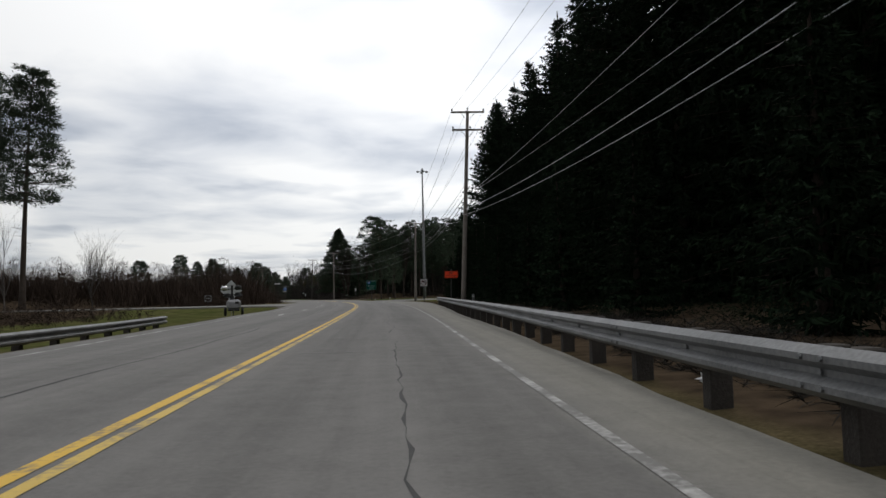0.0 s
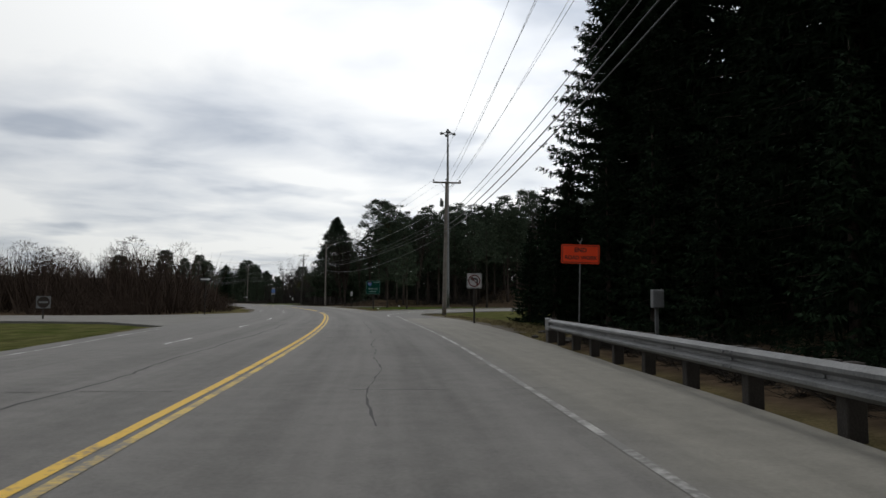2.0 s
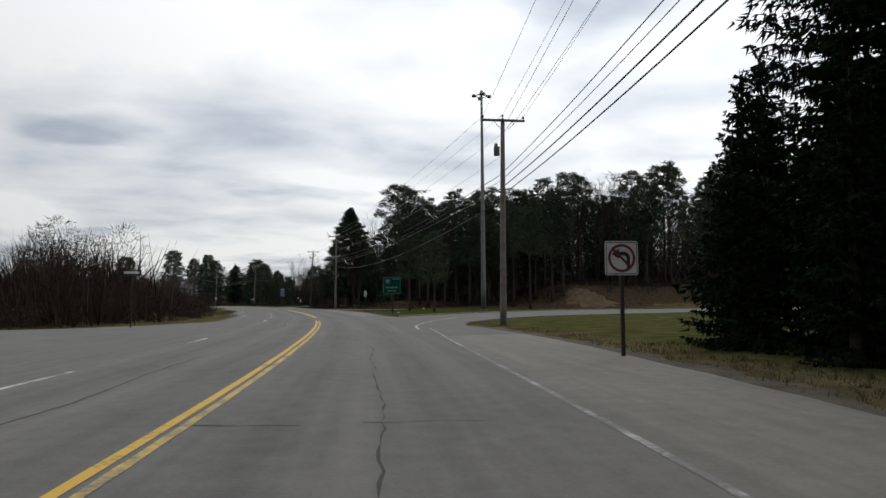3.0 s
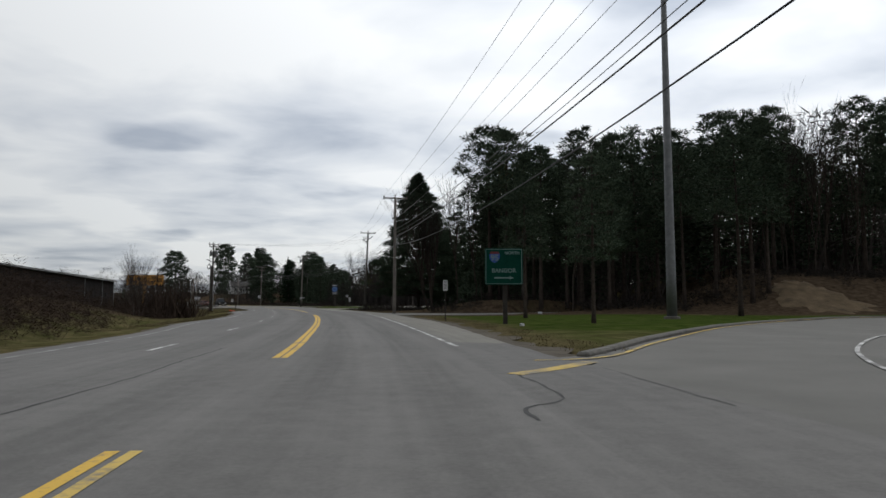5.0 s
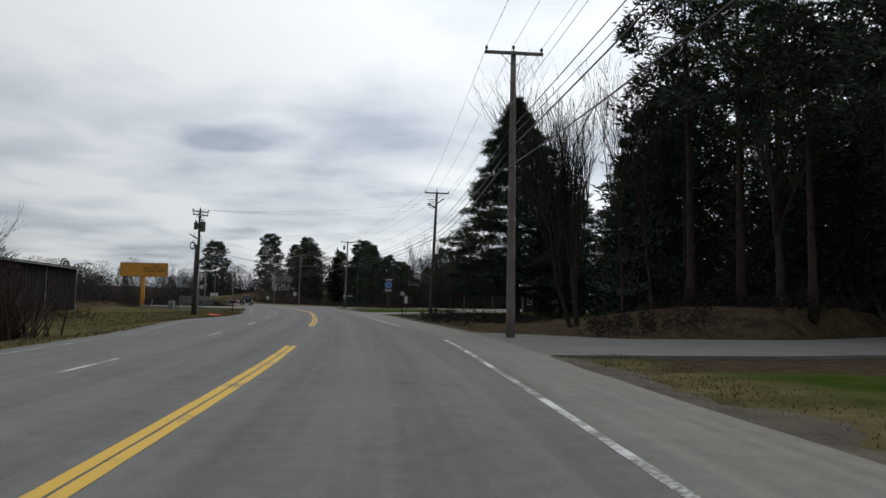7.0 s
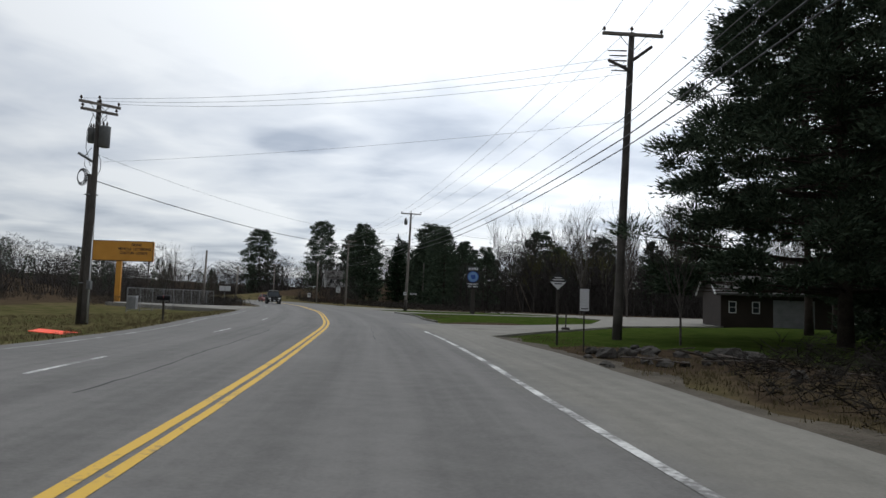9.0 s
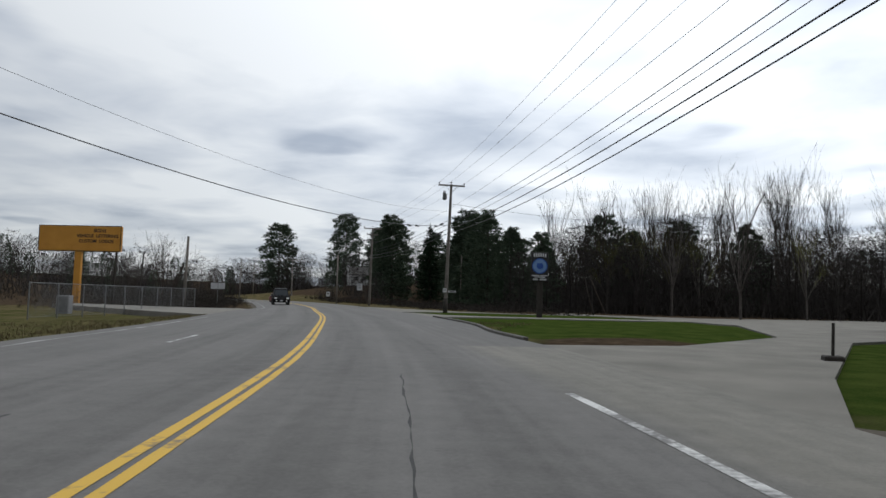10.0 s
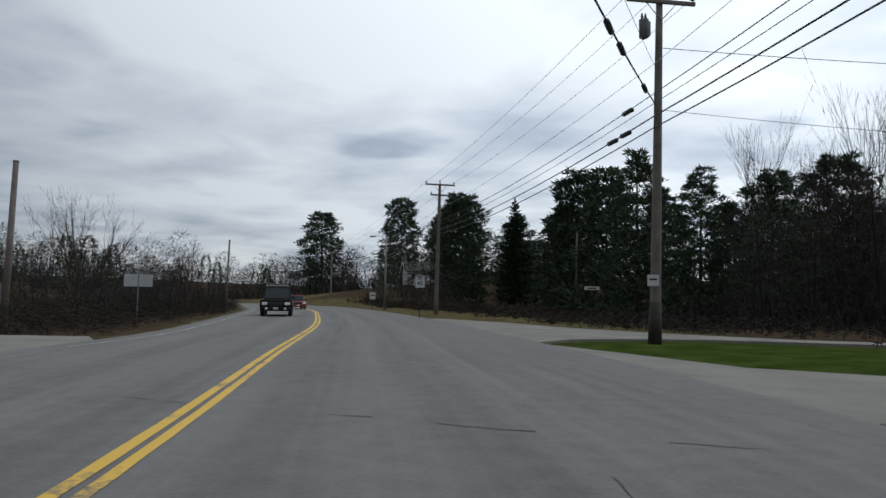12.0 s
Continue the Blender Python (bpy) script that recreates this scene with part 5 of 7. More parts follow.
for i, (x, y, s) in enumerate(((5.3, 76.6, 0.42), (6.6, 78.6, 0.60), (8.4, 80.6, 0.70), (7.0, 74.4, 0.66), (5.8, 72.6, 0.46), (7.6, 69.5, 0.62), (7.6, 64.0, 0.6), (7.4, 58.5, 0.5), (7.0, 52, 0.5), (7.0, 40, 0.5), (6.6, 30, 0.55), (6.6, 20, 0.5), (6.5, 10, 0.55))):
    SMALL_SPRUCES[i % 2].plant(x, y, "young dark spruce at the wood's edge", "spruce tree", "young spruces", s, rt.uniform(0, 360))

# the pine wood beyond the slip road
L_PINE = "white pine with a bare lower trunk and ragged tufted crown"
for i, (x, y, s, st) in enumerate((
        (-3.9, 149.2, 0.52, 1.0), (-0.9, 137.5, 0.46, 1.0), (12.9, 154.4, 0.72, 1.0), (-6.3, 181.6, 1.05, 1.0), (-2.5, 174, 0.80, 1.0), (1.5, 170.5, 0.70, 1.0), (5.5, 169, 0.74, 1.0),
        (9.0, 172, 0.76, 1.0), (12.5, 168, 0.76, 1.0), (16.5, 171, 0.80, 1.0), (20.5, 168, 0.84, 1.0), (18.4, 166.5, 0.86, 1.0), (-1, 183, 0.98, 1.0), (4.0, 180, 0.95, 1.0), (9.5, 182, 0.98, 1.0),
        (14.5, 180, 0.95, 1.0), (20, 181, 0.97, 1.0), (26, 180, 1.0, 1.0), (36.5, 175, 0.95, 1.0), (36, 180, 1.05, 1.0), (40, 176, 1.0, 1.0), (44, 184, 1.05, 1.0), (-5, 190, 0.95, 1.0), (2, 192, 1.0, 1.0), (10, 193, 1.0, 1.0), (18, 192, 1.0, 1.0),
        (27, 192, 1.05, 1.0), (36, 196, 0.8, 1.0), (48, 176, 1.0, 1.0), (54, 184, 1.1, 1.0), (62, 178, 1.05, 1.0), (46, 168, 0.95, 1.0), (56, 170, 1.0, 1.0), (-4.4, 178.5, 1.0, 1.0), (-1.2, 169.5, 0.82, 1.0), (3.6, 175, 0.9, 1.0), (7.5, 178, 0.95, 1.0), (12, 176, 0.9, 1.0))):
    PINES[(i * 7 + i // 3) % 4].plant(x, y, L_PINE, "pine tree", "pine wood", s, rt.uniform(0, 360), st * rt.uniform(0.95, 1.08))
for i, (x, y, s) in enumerate(((-10.2, 181.5, 0.95), (14, 187, 1.12), (22, 186, 1.08), (30, 184, 1.12), (33, 187, 1.2), (-8, 186, 0.9), (38, 188, 1.15), (42, 190, 1.2), (28, 189, 1.15), (25.5, 175.5, 1.05), (28, 174.5, 0.98), (30.2, 177, 1.1), (32, 174, 1.02), (27, 180, 1.1), (1.4, 164.8, 0.95))):
    SLIMS[i % 3].plant(x, y, "leafless grey tree among the pines", "bare tree", "pine wood", s, rt.uniform(0, 360))

MAPLE.plant(-13.0, 178.0, "tall leafless maple with many ascending limbs", "bare tree", "pine wood", 1.0, 40)
BUDDED[0].plant(-2.5, 178.5, "tree hazed with yellow-green spring buds", "budding tree", "pine wood", 1.55, 0)
# the pine beside the driveway pole, and the trees round the lots
NEAR_PINES[0].plant(-17.5, 207.0, "large full pine with boughs low over the lawn", "pine tree", "", 1.0, 40)
FULL_PINES[0].plant(-13.3, 211.0, "full dark pine close behind the large pine", "pine tree", "", 0.8, 80)
FULL_PINES[1].plant(-5.0, 205.0, "large full pine beside the brush heap", "pine tree", "", 0.9, 160)
FULL_PINES[0].plant(-6.5, 198.0, "large full pine beside the brush heap", "pine tree", "", 1.1, 200)
FULL_PINES[1].plant(-4.0, 194.0, "large full pine at the wood's edge", "pine tree", "", 1.15, 300)
for x, y, s, a in ((-10.5, 223.0, 0.85, 70), (-5.0, 226.0, 1.2, 150), (-2.5, 232, 1.2, 230), (-1.0, 218.0, 1.3, 300)):
    FULL_PINES[0].plant(x, y, "dense dark pine above the brown house", "pine tree", "house pines", s, a)
for x, y, s, a in ((-15.5, 220.0, 0.85, 20), (-12.3, 226.5, 0.9, 130)):
    PINES[3].plant(x, y, "tall dark pine rising beside the brown house", "pine tree", "house pines", s, a)
L_EDGE = "dense dark pine at the edge of the lots"
for i, (x, y, s) in enumerate(((-53.2, 287.1, 0.80), (-38.3, 293.9, 0.78), (-48.5, 279, 0.62), (-44.5, 276, 0.55), (-57.5, 300, 0.92), (-62.5, 312, 1.0), (-52, 299, 0.8), (-34.0, 281, 0.6), (-46, 291, 0.6), (-28, 296, 0.75), (-20, 290, 0.7), (-84.0, 331, 1.12), (-92, 350, 1.15), (-116, 377, 1.22), (-109, 385, 1.1), (-137, 376, 1.35), (-66, 322, 0.95), (-70, 336, 0.9), (-79, 344, 1.0))):
    (FAR_PINES if y > 289 else FULL_PINES)[i % 2].plant(x, y, L_EDGE, "pine tree", "edge pines", s, rt.uniform(0, 360), rt.uniform(0.92, 1.08))
SMALL_SPRUCES[0].plant(-74.1, 326.7, "slender pointed spruce among the pines", "spruce tree", "edge pines", 1.22, 10)
L_BARE = "leafless grey tree behind the lots"
for i in range(26):
    x, y = -44 + 54 * (i / 25) + rt.uniform(-3, 3), 288 - 0.12 * i + rt.uniform(-7, 12)
    SLIMS[i % 3].plant(x, y, L_BARE, "bare tree", "grey wood", rt.uniform(0.75, 1.05), rt.uniform(0, 360))
BARES[0].plant(-30.1, 266.0, "large leafless tree spreading over the lot", "bare tree", "grey wood", 0.82, 70)
BARES[1].plant(-24.5, 262.0, "large leafless tree spreading over the lot", "bare tree", "grey wood", 0.85, 160)
for i, (x, y, s) in enumerate(((-36.5, 271, 0.75), (-41.5, 283, 0.7), (-18, 268, 0.8), (-30, 270, 0.85), (-33.5, 276, 0.9), (-27, 275, 0.85))):
    BUDDED[0].plant(x, y, "small tree hazed with pale spring buds", "budding tree", "grey wood", s, rt.uniform(0, 360))

BARES[2].plant(-23.6, 203.8, "small brown leafless tree beside the utility pole", "bare tree", "", 0.34, 30)
# two pale leaning stems at the wood's edge
for x, y, dx in ((-37.6, 267.0, -0.9), (-36.4, 268.0, -1.6)):
    ob = thing("dead_stem", pose(x, y, height(x, y) - 0.1), "pale leafless stem leaning out of the wood", "bare tree", "leaning stems")
    part("trunk", Geo().tube([(0, 0, 0), (dx * 0.5, -0.2, 1.9), (dx, -0.3, 3.9)], [0.06, 0.045, 0.02], 6), RUSSET, ob, smooth=True)
# the far side of the road
LONE_PINES[0].plant(-48.5, 88.2, "lone tall pine with a long bare trunk", "pine tree", "", 1.55, 20)
LONE_PINES[1].plant(-54.5, 88.0, "lone tall pine with a long bare trunk", "pine tree", "", 1.6, 120)
BARES[0].plant(-30.4, 65.8, "slim leafless tree rising from the brush", "bare tree", "", 0.55, 0)
CLUMPS[0].plant(-47.1, 108.1, "leafless many-stemmed tree over the brush", "bare tree", "", 1.1, 50)
BARES[1].plant(-49.5, 86.0, "slim leafless tree beside the pines", "bare tree", "", 0.75, 90)
CLUMPS[0].plant(-41.6, 167.2, "leafless many-stemmed shrub tree before the dark shed", "bare tree", "", 0.92, 130)
CLUMPS[1].plant(-42.8, 168.4, "leafless many-stemmed shrub tree before the dark shed", "bare tree", "", 0.98, 10)
CLUMPS[0].plant(-88.5, 266.1, "leafless spreading tree above the brush", "bare tree", "", 1.25, 80)
CLUMPS[1].plant(-90.6, 278.6, "small tree with a few dry russet leaves", "bare tree", "", 0.95, 200)
CLUMPS[0].plant(-83.0, 254.0, "leafless shrub tree by the fence", "bare tree", "", 0.7, 300)
for i, (x, y, s) in enumerate(((-33, 150, 0.5), (-37, 158, 0.55), (-30, 118, 0.5), (-25, 106, 0.42), (-21.6, 107.5, 0.40), (-22.4, 110.5, 0.36), (-23.5, 113.5, 0.38), (-26.5, 111, 0.5))):
    CLUMPS[i % 2].plant(x, y, "low leafless bush on the bank", "bush", "bank bushes", s, rt.uniform(0, 360))


def thicket(name, spots, stems, hmin, hmax, spread, mat, label, seed, fine=1.0):
    """Tangled leafless brush over an area; spots: (x, y, radius)."""
    rnd = random.Random(seed)
    g = Geo()
    for x, y, rad in spots:
        for k in range(int(stems * rad * rad)):
            a, q = rnd.uniform(0, 6.283), rad * math.sqrt(rnd.random())
            px, py = x + q * math.cos(a), y + q * math.sin(a)
            if paved(px, py, 1.0) or ((px - 24.3) / 4.2) ** 2 + ((py - 165.5) / 6) ** 2 < 1:
                continue
            swell = 0.5 + 0.7 * noise.noise(Vector((px * 0.3, py * 0.3, seed)))
            hh = (hmin + (hmax - hmin) * min(max(swell, 0), 1)) * (1 - 0.45 * (q / rad) ** 2) * (0.62 + 0.38 * rnd.random())
            b = Vector((px, py, height(px, py) - 0.1))
            d = Vector((rnd.gauss(0, spread), rnd.gauss(0, spread), 1)).normalized()
            s = d.cross(Vector((rnd.uniform(-1, 1), rnd.uniform(-1, 1), 0.1))).normalized() * rnd.uniform(0.005, 0.012) * fine
            tip = b + (d + Vector((rnd.uniform(-0.3, 0.3), rnd.uniform(-0.3, 0.3), 0))).normalized() * hh
            kk = len(g.v)
            g.v += [tuple(b - s), tuple(b + s), tuple(tip)]
            g.f.append((kk, kk + 1, kk + 2))
            for j in range(int(9 / fine**0.6)):
                o = b.lerp(tip, rnd.uniform(0.12, 1.0))
                dd = Vector((rnd.uniform(-1, 1), rnd.uniform(-1, 1), rnd.uniform(-0.35, 0.7))).normalized()
                spine(g, o, dd, rnd.uniform(0.18, 0.52), rnd.uniform(0.025, 0.06) * fine, rnd)
    return tagged(part(name, g, mat), label, "brush", kind="stuff")


def along(line, y0, y1, offset, rad, gap, jitter, seed):
    rnd, out, y = random.Random(seed), [], y0
    while y < y1:
        out.append((line(y) + offset + rnd.uniform(-jitter, jitter), y, rad * rnd.uniform(0.8, 1.2)))
        y += gap
    return out


thicket("brush_thicket", along(left_edge, 105, 137, -4.4, 1.7, 1.7, 0.5, 1) + along(left_edge, 103, 138, -7.6, 2.6, 2.4, 0.8, 9) + along(left_edge, 96, 146, -13, 4.0, 4, 1.5, 2), 15, 1.6, 3.7, 0.30, TWIG_BROWN, "tangled brown leafless brush on a low bank", 61, 0.42)
thicket("brush_thicket", [(-26 - 5 * (i % 8), 30 + 6 * (i // 8), 3.4) for i in range(48)], 7, 1.4, 3.6, 0.4, TWIG_BROWN, "brown brush on the slope before the pines", 63)
thicket("brush_thicket", along(left_edge, 246, 330, -4.5, 2.6, 3.0, 0.8, 4) + along(left_edge, 246, 330, -9.5, 3.8, 4, 1.5, 5) + along(left_edge, 244, 330, -17, 4.5, 5, 2, 6), 8, 0.9, 2.8, 0.35, BRUSH_DARK, "dark leafless brush beside the bend", 64, 0.5)
thicket("brush_thicket", along(left_edge, 146, 172, -9, 2.2, 4.0, 1.6, 8) + [(-38, 160, 3), (-42, 166, 3), (-46, 172, 3.5), (-48, 180, 3), (-51, 186, 3), (-41, 158, 3.5), (-45, 163, 3.5), (-49, 170, 3.5), (-53, 178, 3.5), (-56, 188, 4)], 11, 0.9, 2.6, 0.4, TWIG_BROWN, "low russet brush before the dark shed", 65, 0.5)
thicket("brush_thicket", [(-42.5, 167.6, 2.6), (-40.5, 166, 1.8), (-44.5, 169.5, 2.0)], 16, 2.6, 4.6, 0.3, TWIG_BROWN, "thick russet shrub growth round the bare tree", 74, 0.6)
# undergrowth and heap below trees: their shade is in the darkened twig colour
thicket("brush_thicket", [(-14 + 4 * i, 166 + 0.4 * i + (i % 2) * 3, 3.2) for i in range(14)] + [(-21, 178, 2.5), (-22.5, 183, 2.2), (-20, 186, 3)], 14, 0.6, 2.2, 0.5, BRUSH_DARK, "low brown undergrowth beneath the pines", 66)
thicket("brush_thicket", [(-22, 189, 2.4), (-21.5, 193.5, 2.2), (-20, 197, 2.4), (-18, 191, 3), (-16, 200, 3), (-17, 186, 3)], 16, 0.5, 1.3, 0.7, BRUSH_DARK, "heap of dark brush and prunings by the pole", 67, 0.45)
thicket("brush_thicket", [(-47 + 5 * (i % 12), 272 + 5.5 * (i // 12) + (i % 2) * 2, 3.6) for i in range(36)], 7, 0.9, 3.2, 0.3, BRUSH_DARK, "grey leafless undergrowth behind the lots", 68)
thicket("brush_thicket", along(right_edge, 262, 330, 9, 2.8, 3.2, 1.2, 21) + along(right_edge, 258, 330, 15, 4, 4, 1.5, 22), 7, 0.4, 1.5, 0.35, BRUSH_DARK, "grey undergrowth below the edge pines", 71)
thicket("brush_thicket", [(-10 + 4.2 * i, 174 + (i % 2) * 4, 3.4) for i in range(11)], 6, 0.6, 1.9, 0.5, BRUSH_DARK, "brown undergrowth on the wooded bank", 72)
thicket("brush_thicket", [(-73.5, 297, 2.4), (-78, 304, 3), (-66, 296, 2), (-84, 312, 3), (-63, 291, 2)], 13, 0.8, 2.4, 0.4, TWIG_BROWN, "round leafless bushes beside the bend", 69)
# near-black needle green stands in for the deep shade under the spruces
thicket("brush_thicket", [(7.5 + (i % 3), -8 + 3.2 * i, 2.4) for i in range(24)], 7, 0.5, 1.6, 0.5, SPRUCE_GREEN, "undergrowth beneath the spruces, coloured near black for the shade there", 70, 0.4)
thicket("brush_thicket", along(right_edge, -10, 60, 2.1, 1.2, 1.0, 0.5, 31), 46, 0.15, 0.62, 0.6, BRUSH_DARK, "low dark weeds behind the guard rail", 73, 0.3)


def far_woods(name, spots, label, seed, conifer=0.3, grain=1.0, twig=TWIG_GREY, fill=(0.18, 0.48), suckers=22, slim=1.0):
    """A distant wood: many small leafless crowns and dark conifers in one mesh."""
    rnd = random.Random(seed)
    gs = {"bare": Geo(), "pine": Geo()}
    for x, y, h in spots:
        z0 = height(x, y) - 0.3
        h *= rnd.uniform(0.75, 1.2)
        if rnd.random() < conifer:
            g = gs["pine"]
            for k in range(int(470 / grain)):
                t = rnd.random() ** 0.9
                a = rnd.uniform(0, 6.283)
                r = h * 0.22 * (1 - t) ** 0.6 * math.sqrt(rnd.random()) + 0.2
                spine(g, Vector((x + r * math.cos(a), y + r * math.sin(a), z0 + h * (0.12 + 0.86 * t))), Vector((math.cos(a), math.sin(a), rnd.uniform(-0.3, 0.5))).normalized(), h * 0.062 * grain**0.5, h * 0.022 * grain**0.5, rnd)
        else:
            g = gs["bare"]
            lean = Vector((rnd.uniform(-0.08, 0.08), rnd.uniform(-0.08, 0.08), 1))
            g.tube([(x, y, z0), Vector((x, y, z0)) + lean * h * 0.75], [0.011 * h, 0.003 * h], 3, False)
            for k in range(suckers):                          # saplings and suckers round the foot
                spine(g, Vector((x + rnd.gauss(0, 0.22) * h, y + rnd.gauss(0, 0.22) * h, z0)), Vector((rnd.gauss(0, 0.35), rnd.gauss(0, 0.35), 1)).normalized(), h * rnd.uniform(*fill), (0.018 * h + 0.05) * slim, rnd)
            for k in range(5):                                # ascending limbs
                a, t = rnd.uniform(0, 6.283), rnd.uniform(0.22, 0.68)
                d = Vector((math.cos(a) * rnd.uniform(0.35, 0.8), math.sin(a) * rnd.uniform(0.35, 0.8), 1)).normalized()
                spine(g, Vector((x, y, z0)) + lean * h * t, d, h * rnd.uniform(0.22, 0.40), 0.006 * h, rnd)
            for k in range(int(270 / grain)):                 # a haze of fine twigs
                a, t = rnd.uniform(0, 6.283), rnd.random()
                r = h * 0.30 * math.sqrt(rnd.random()) * math.sqrt(max(0.03, 1 - ((t - 0.45) / 0.56) ** 2))
                e = Vector((math.cos(a) * 0.4 + rnd.gauss(0, 0.45), math.sin(a) * 0.4 + rnd.gauss(0, 0.45), rnd.uniform(-0.1, 1.0))).normalized()
                spine(g, Vector((x + r * math.cos(a), y + r * math.sin(a), z0 + h * (0.10 + 0.85 * t))), e, h * rnd.uniform(0.04, 0.10), 0.0105 * h * grain**0.5 * slim, rnd)
    for k, mat in (("bare", twig), ("pine", PINE_GREEN)):
        if gs[k].f:
            tagged(part(name, gs[k], mat), label if k == "bare" else "distant dark conifers along the skyline", "woods", kind="stuff")


rf = random.Random(17)
spots = []
for k in range(150):
    x, y = -24 - 76 * (k / 150) + rf.uniform(-2, 2), 100.5 + 0.04 * k + rf.uniform(0, 11)
    if not paved(x, y, 1.2):
        spots.append((x, y, rf.uniform(4.4, 5.8)))
for k in range(16):
    spots.append((-35.5 - 7.0 * k / 15 + rf.uniform(-0.7, 0.7), 163.5 + 0.25 * k + rf.uniform(-1.0, 1.5), rf.uniform(2.8, 4.2)))
for k in range(34):
    y = 104 + 18 * k / 34 + rf.uniform(-0.6, 0.6)
    spots.append((left_edge(y) - rf.uniform(5.0, 9.5), y, rf.uniform(1.9, 3.0)))
far_woods("brush_belt", spots, "tall dense brown brush behind the side road", 84, 0.0, 0.6, TWIG_BROWN, (0.35, 1.0), 90)
spots = []
for k in range(270):
    x = -16 + rf.uniform(0, 92)
    if x < -3:
        continue
    spots.append((x, 187 + 0.1 * max(x, 0) + rf.uniform(0, 1) ** 1.5 * (40 if x > 2 else 10), rf.uniform(11, 20) if x > 4 else rf.uniform(8, 12)))
far_woods("deep_woods", spots, "deep grey wood behind the pines", 80, 0.48, 0.75)
spots = []
for k in range(400):                                   # a belt across the end of the valley, from the left round to the bend
    a = radians(rf.uniform(-62, -8))
    d = rf.uniform(330, 430)
    spots.append((-20 + d * math.sin(a), 40 + d * math.cos(a), rf.uniform(8, 12)))
for k in range(230):
    x, y = -140 + rf.uniform(-60, 62), 330 + rf.uniform(-40, 75)
    if not paved(x, y, 7):
        spots.append((x, y, rf.uniform(8, 13) if math.hypot(x + 45, y - 215) > 135 else rf.uniform(4.5, 6.5)))
low = []
for k in range(130):
    x, y = -105 + rf.uniform(-60, 22), 250 + rf.uniform(-40, 60)
    if not paved(x, y, 22) and abs(x + 83) + abs(y - 247) > 16:
        low.append((x, y, rf.uniform(2.0, 3.6)))
far_woods("scrub", low, "low dark scrub on the rough field", 82, 0.0, 0.55, BRUSH_DARK, slim=0.8)
for k in range(150):
    spots.append((-48 + rf.uniform(0, 135), 308 + rf.uniform(-10, 50), rf.uniform(9, 12)))
for k in range(60):
    spots.append((30 + rf.uniform(0, 60), 200 + rf.uniform(0, 70), rf.uniform(12, 17)))
for k in range(80):
    spots.append((-130 + rf.uniform(-60, 20), 60 + rf.uniform(-60, 120), rf.uniform(4, 8)))
far_woods("far_woods", spots, "distant grey leafless woods along the skyline", 81, 0.10, 0.7, TWIG_FAR)
spots = []
for k in range(300):
    x, y = -46 + rf.uniform(0, 64), 269 + rf.uniform(0, 34)
    if not paved(x, y, 3):
        spots.append((x, y, rf.uniform(7.5, 11.5) if y > 278 else rf.uniform(6.0, 9.0)))
far_woods("grey_wood", spots, "dense grey-brown leafless wood behind the lots", 83, 0.03, 0.3, TWIG_FAR, slim=0.72)

# ---- signs and roadside things ----


def ring_geo(r0, r1, y0, y1, n=28, cx=0.0, cz=0.0):
    """A flat ring or disc that faces -y."""
    g, vs = Geo(), []
    for i in range(n):
        a = 2 * math.pi * i / n
        for r, y in ((r1, y0), (max(r0, 0.001), y0), (max(r0, 0.001), y1), (r1, y1)):
            vs.append((cx + r * math.cos(a), y, cz + r * math.sin(a)))
    fs = []
    for i in range(n):
        a, b = 4 * i, 4 * ((i + 1) % n)
        for k in range(4):
            fs.append((a + k, a + (k + 1) % 4, b + (k + 1) % 4, b + k))
    return g.add(vs, fs)


def face(x, z, y=-0.03):
    """Places lettering on a panel that faces -y."""
    return Matrix.Translation((x, y, z)) @ Matrix.Rotation(math.pi / 2, 4, "X")


def plate(w, h, z, y=0.0, t=0.012, r=0.03, x=0.0):
    """A sheet with rounded corners that faces -y."""
    out = []
    for cx, cz, a0 in ((w / 2 - r, h / 2 - r, 0), (-w / 2 + r, h / 2 - r, 90), (-w / 2 + r, -h / 2 + r, 180), (w / 2 - r, -h / 2 + r, 270)):
        for k in range(4):
            a = radians(a0 + 30 * k)
            out.append((x + cx + r * math.cos(a), -(z + cz + r * math.sin(a))))
    return Geo().prism(out, -t / 2, t / 2, Matrix.Translation((0, y, 0)) @ Matrix.Rotation(-math.pi / 2, 4, "X"))


def frame_geo(w, h, z, line, y, t=0.004, x=0.0):
    g = Geo()
    for s in (-1, 1):
        g.box((x, y, z + s * (h - line) / 2), (w, t, line))
        g.box((x + s * (w - line) / 2, y, z), (line, t, h - 2 * line))
    return g


def post_geo(z0, z1, w=0.07, x=0.0, y=0.03):
    return Geo().box((x, y, (z0 + z1) / 2), (w, w * 0.7, z1 - z0), None, 0.006)


def arrow_geo(pts, y, t=0.004):
    return Geo().prism([(x, -z) for x, z in pts], -t / 2, t / 2, Matrix.Translation((0, y, 0)) @ Matrix.Rotation(-math.pi / 2, 4, "X"))


def gz(x, y):
    return height(x, y) - 0.05


# orange END ROAD WORK sign
x, y = 3.9, 60.9
ob = thing("road_work_sign", pose(x, y, 0, 0, 1.5, -3), "orange road work sign on a thin steel post", "road sign")
part("post", Geo().tube([(0, 0.03, gz(x, y) - 0.4), (0, 0.03, 3.16)], 0.024, 8), GALVANISED, ob)
panel = part("panel", plate(1.24, 0.62, 2.73, r=0.04), ORANGE, ob, "orange rectangular sign panel")
part("border", frame_geo(1.18, 0.56, 2.73, 0.018, -0.009), SIGN_BLACK, panel)
lettering("lettering", "END", 0.20, SIGN_BLACK, panel, face(0, 2.86, -0.010))
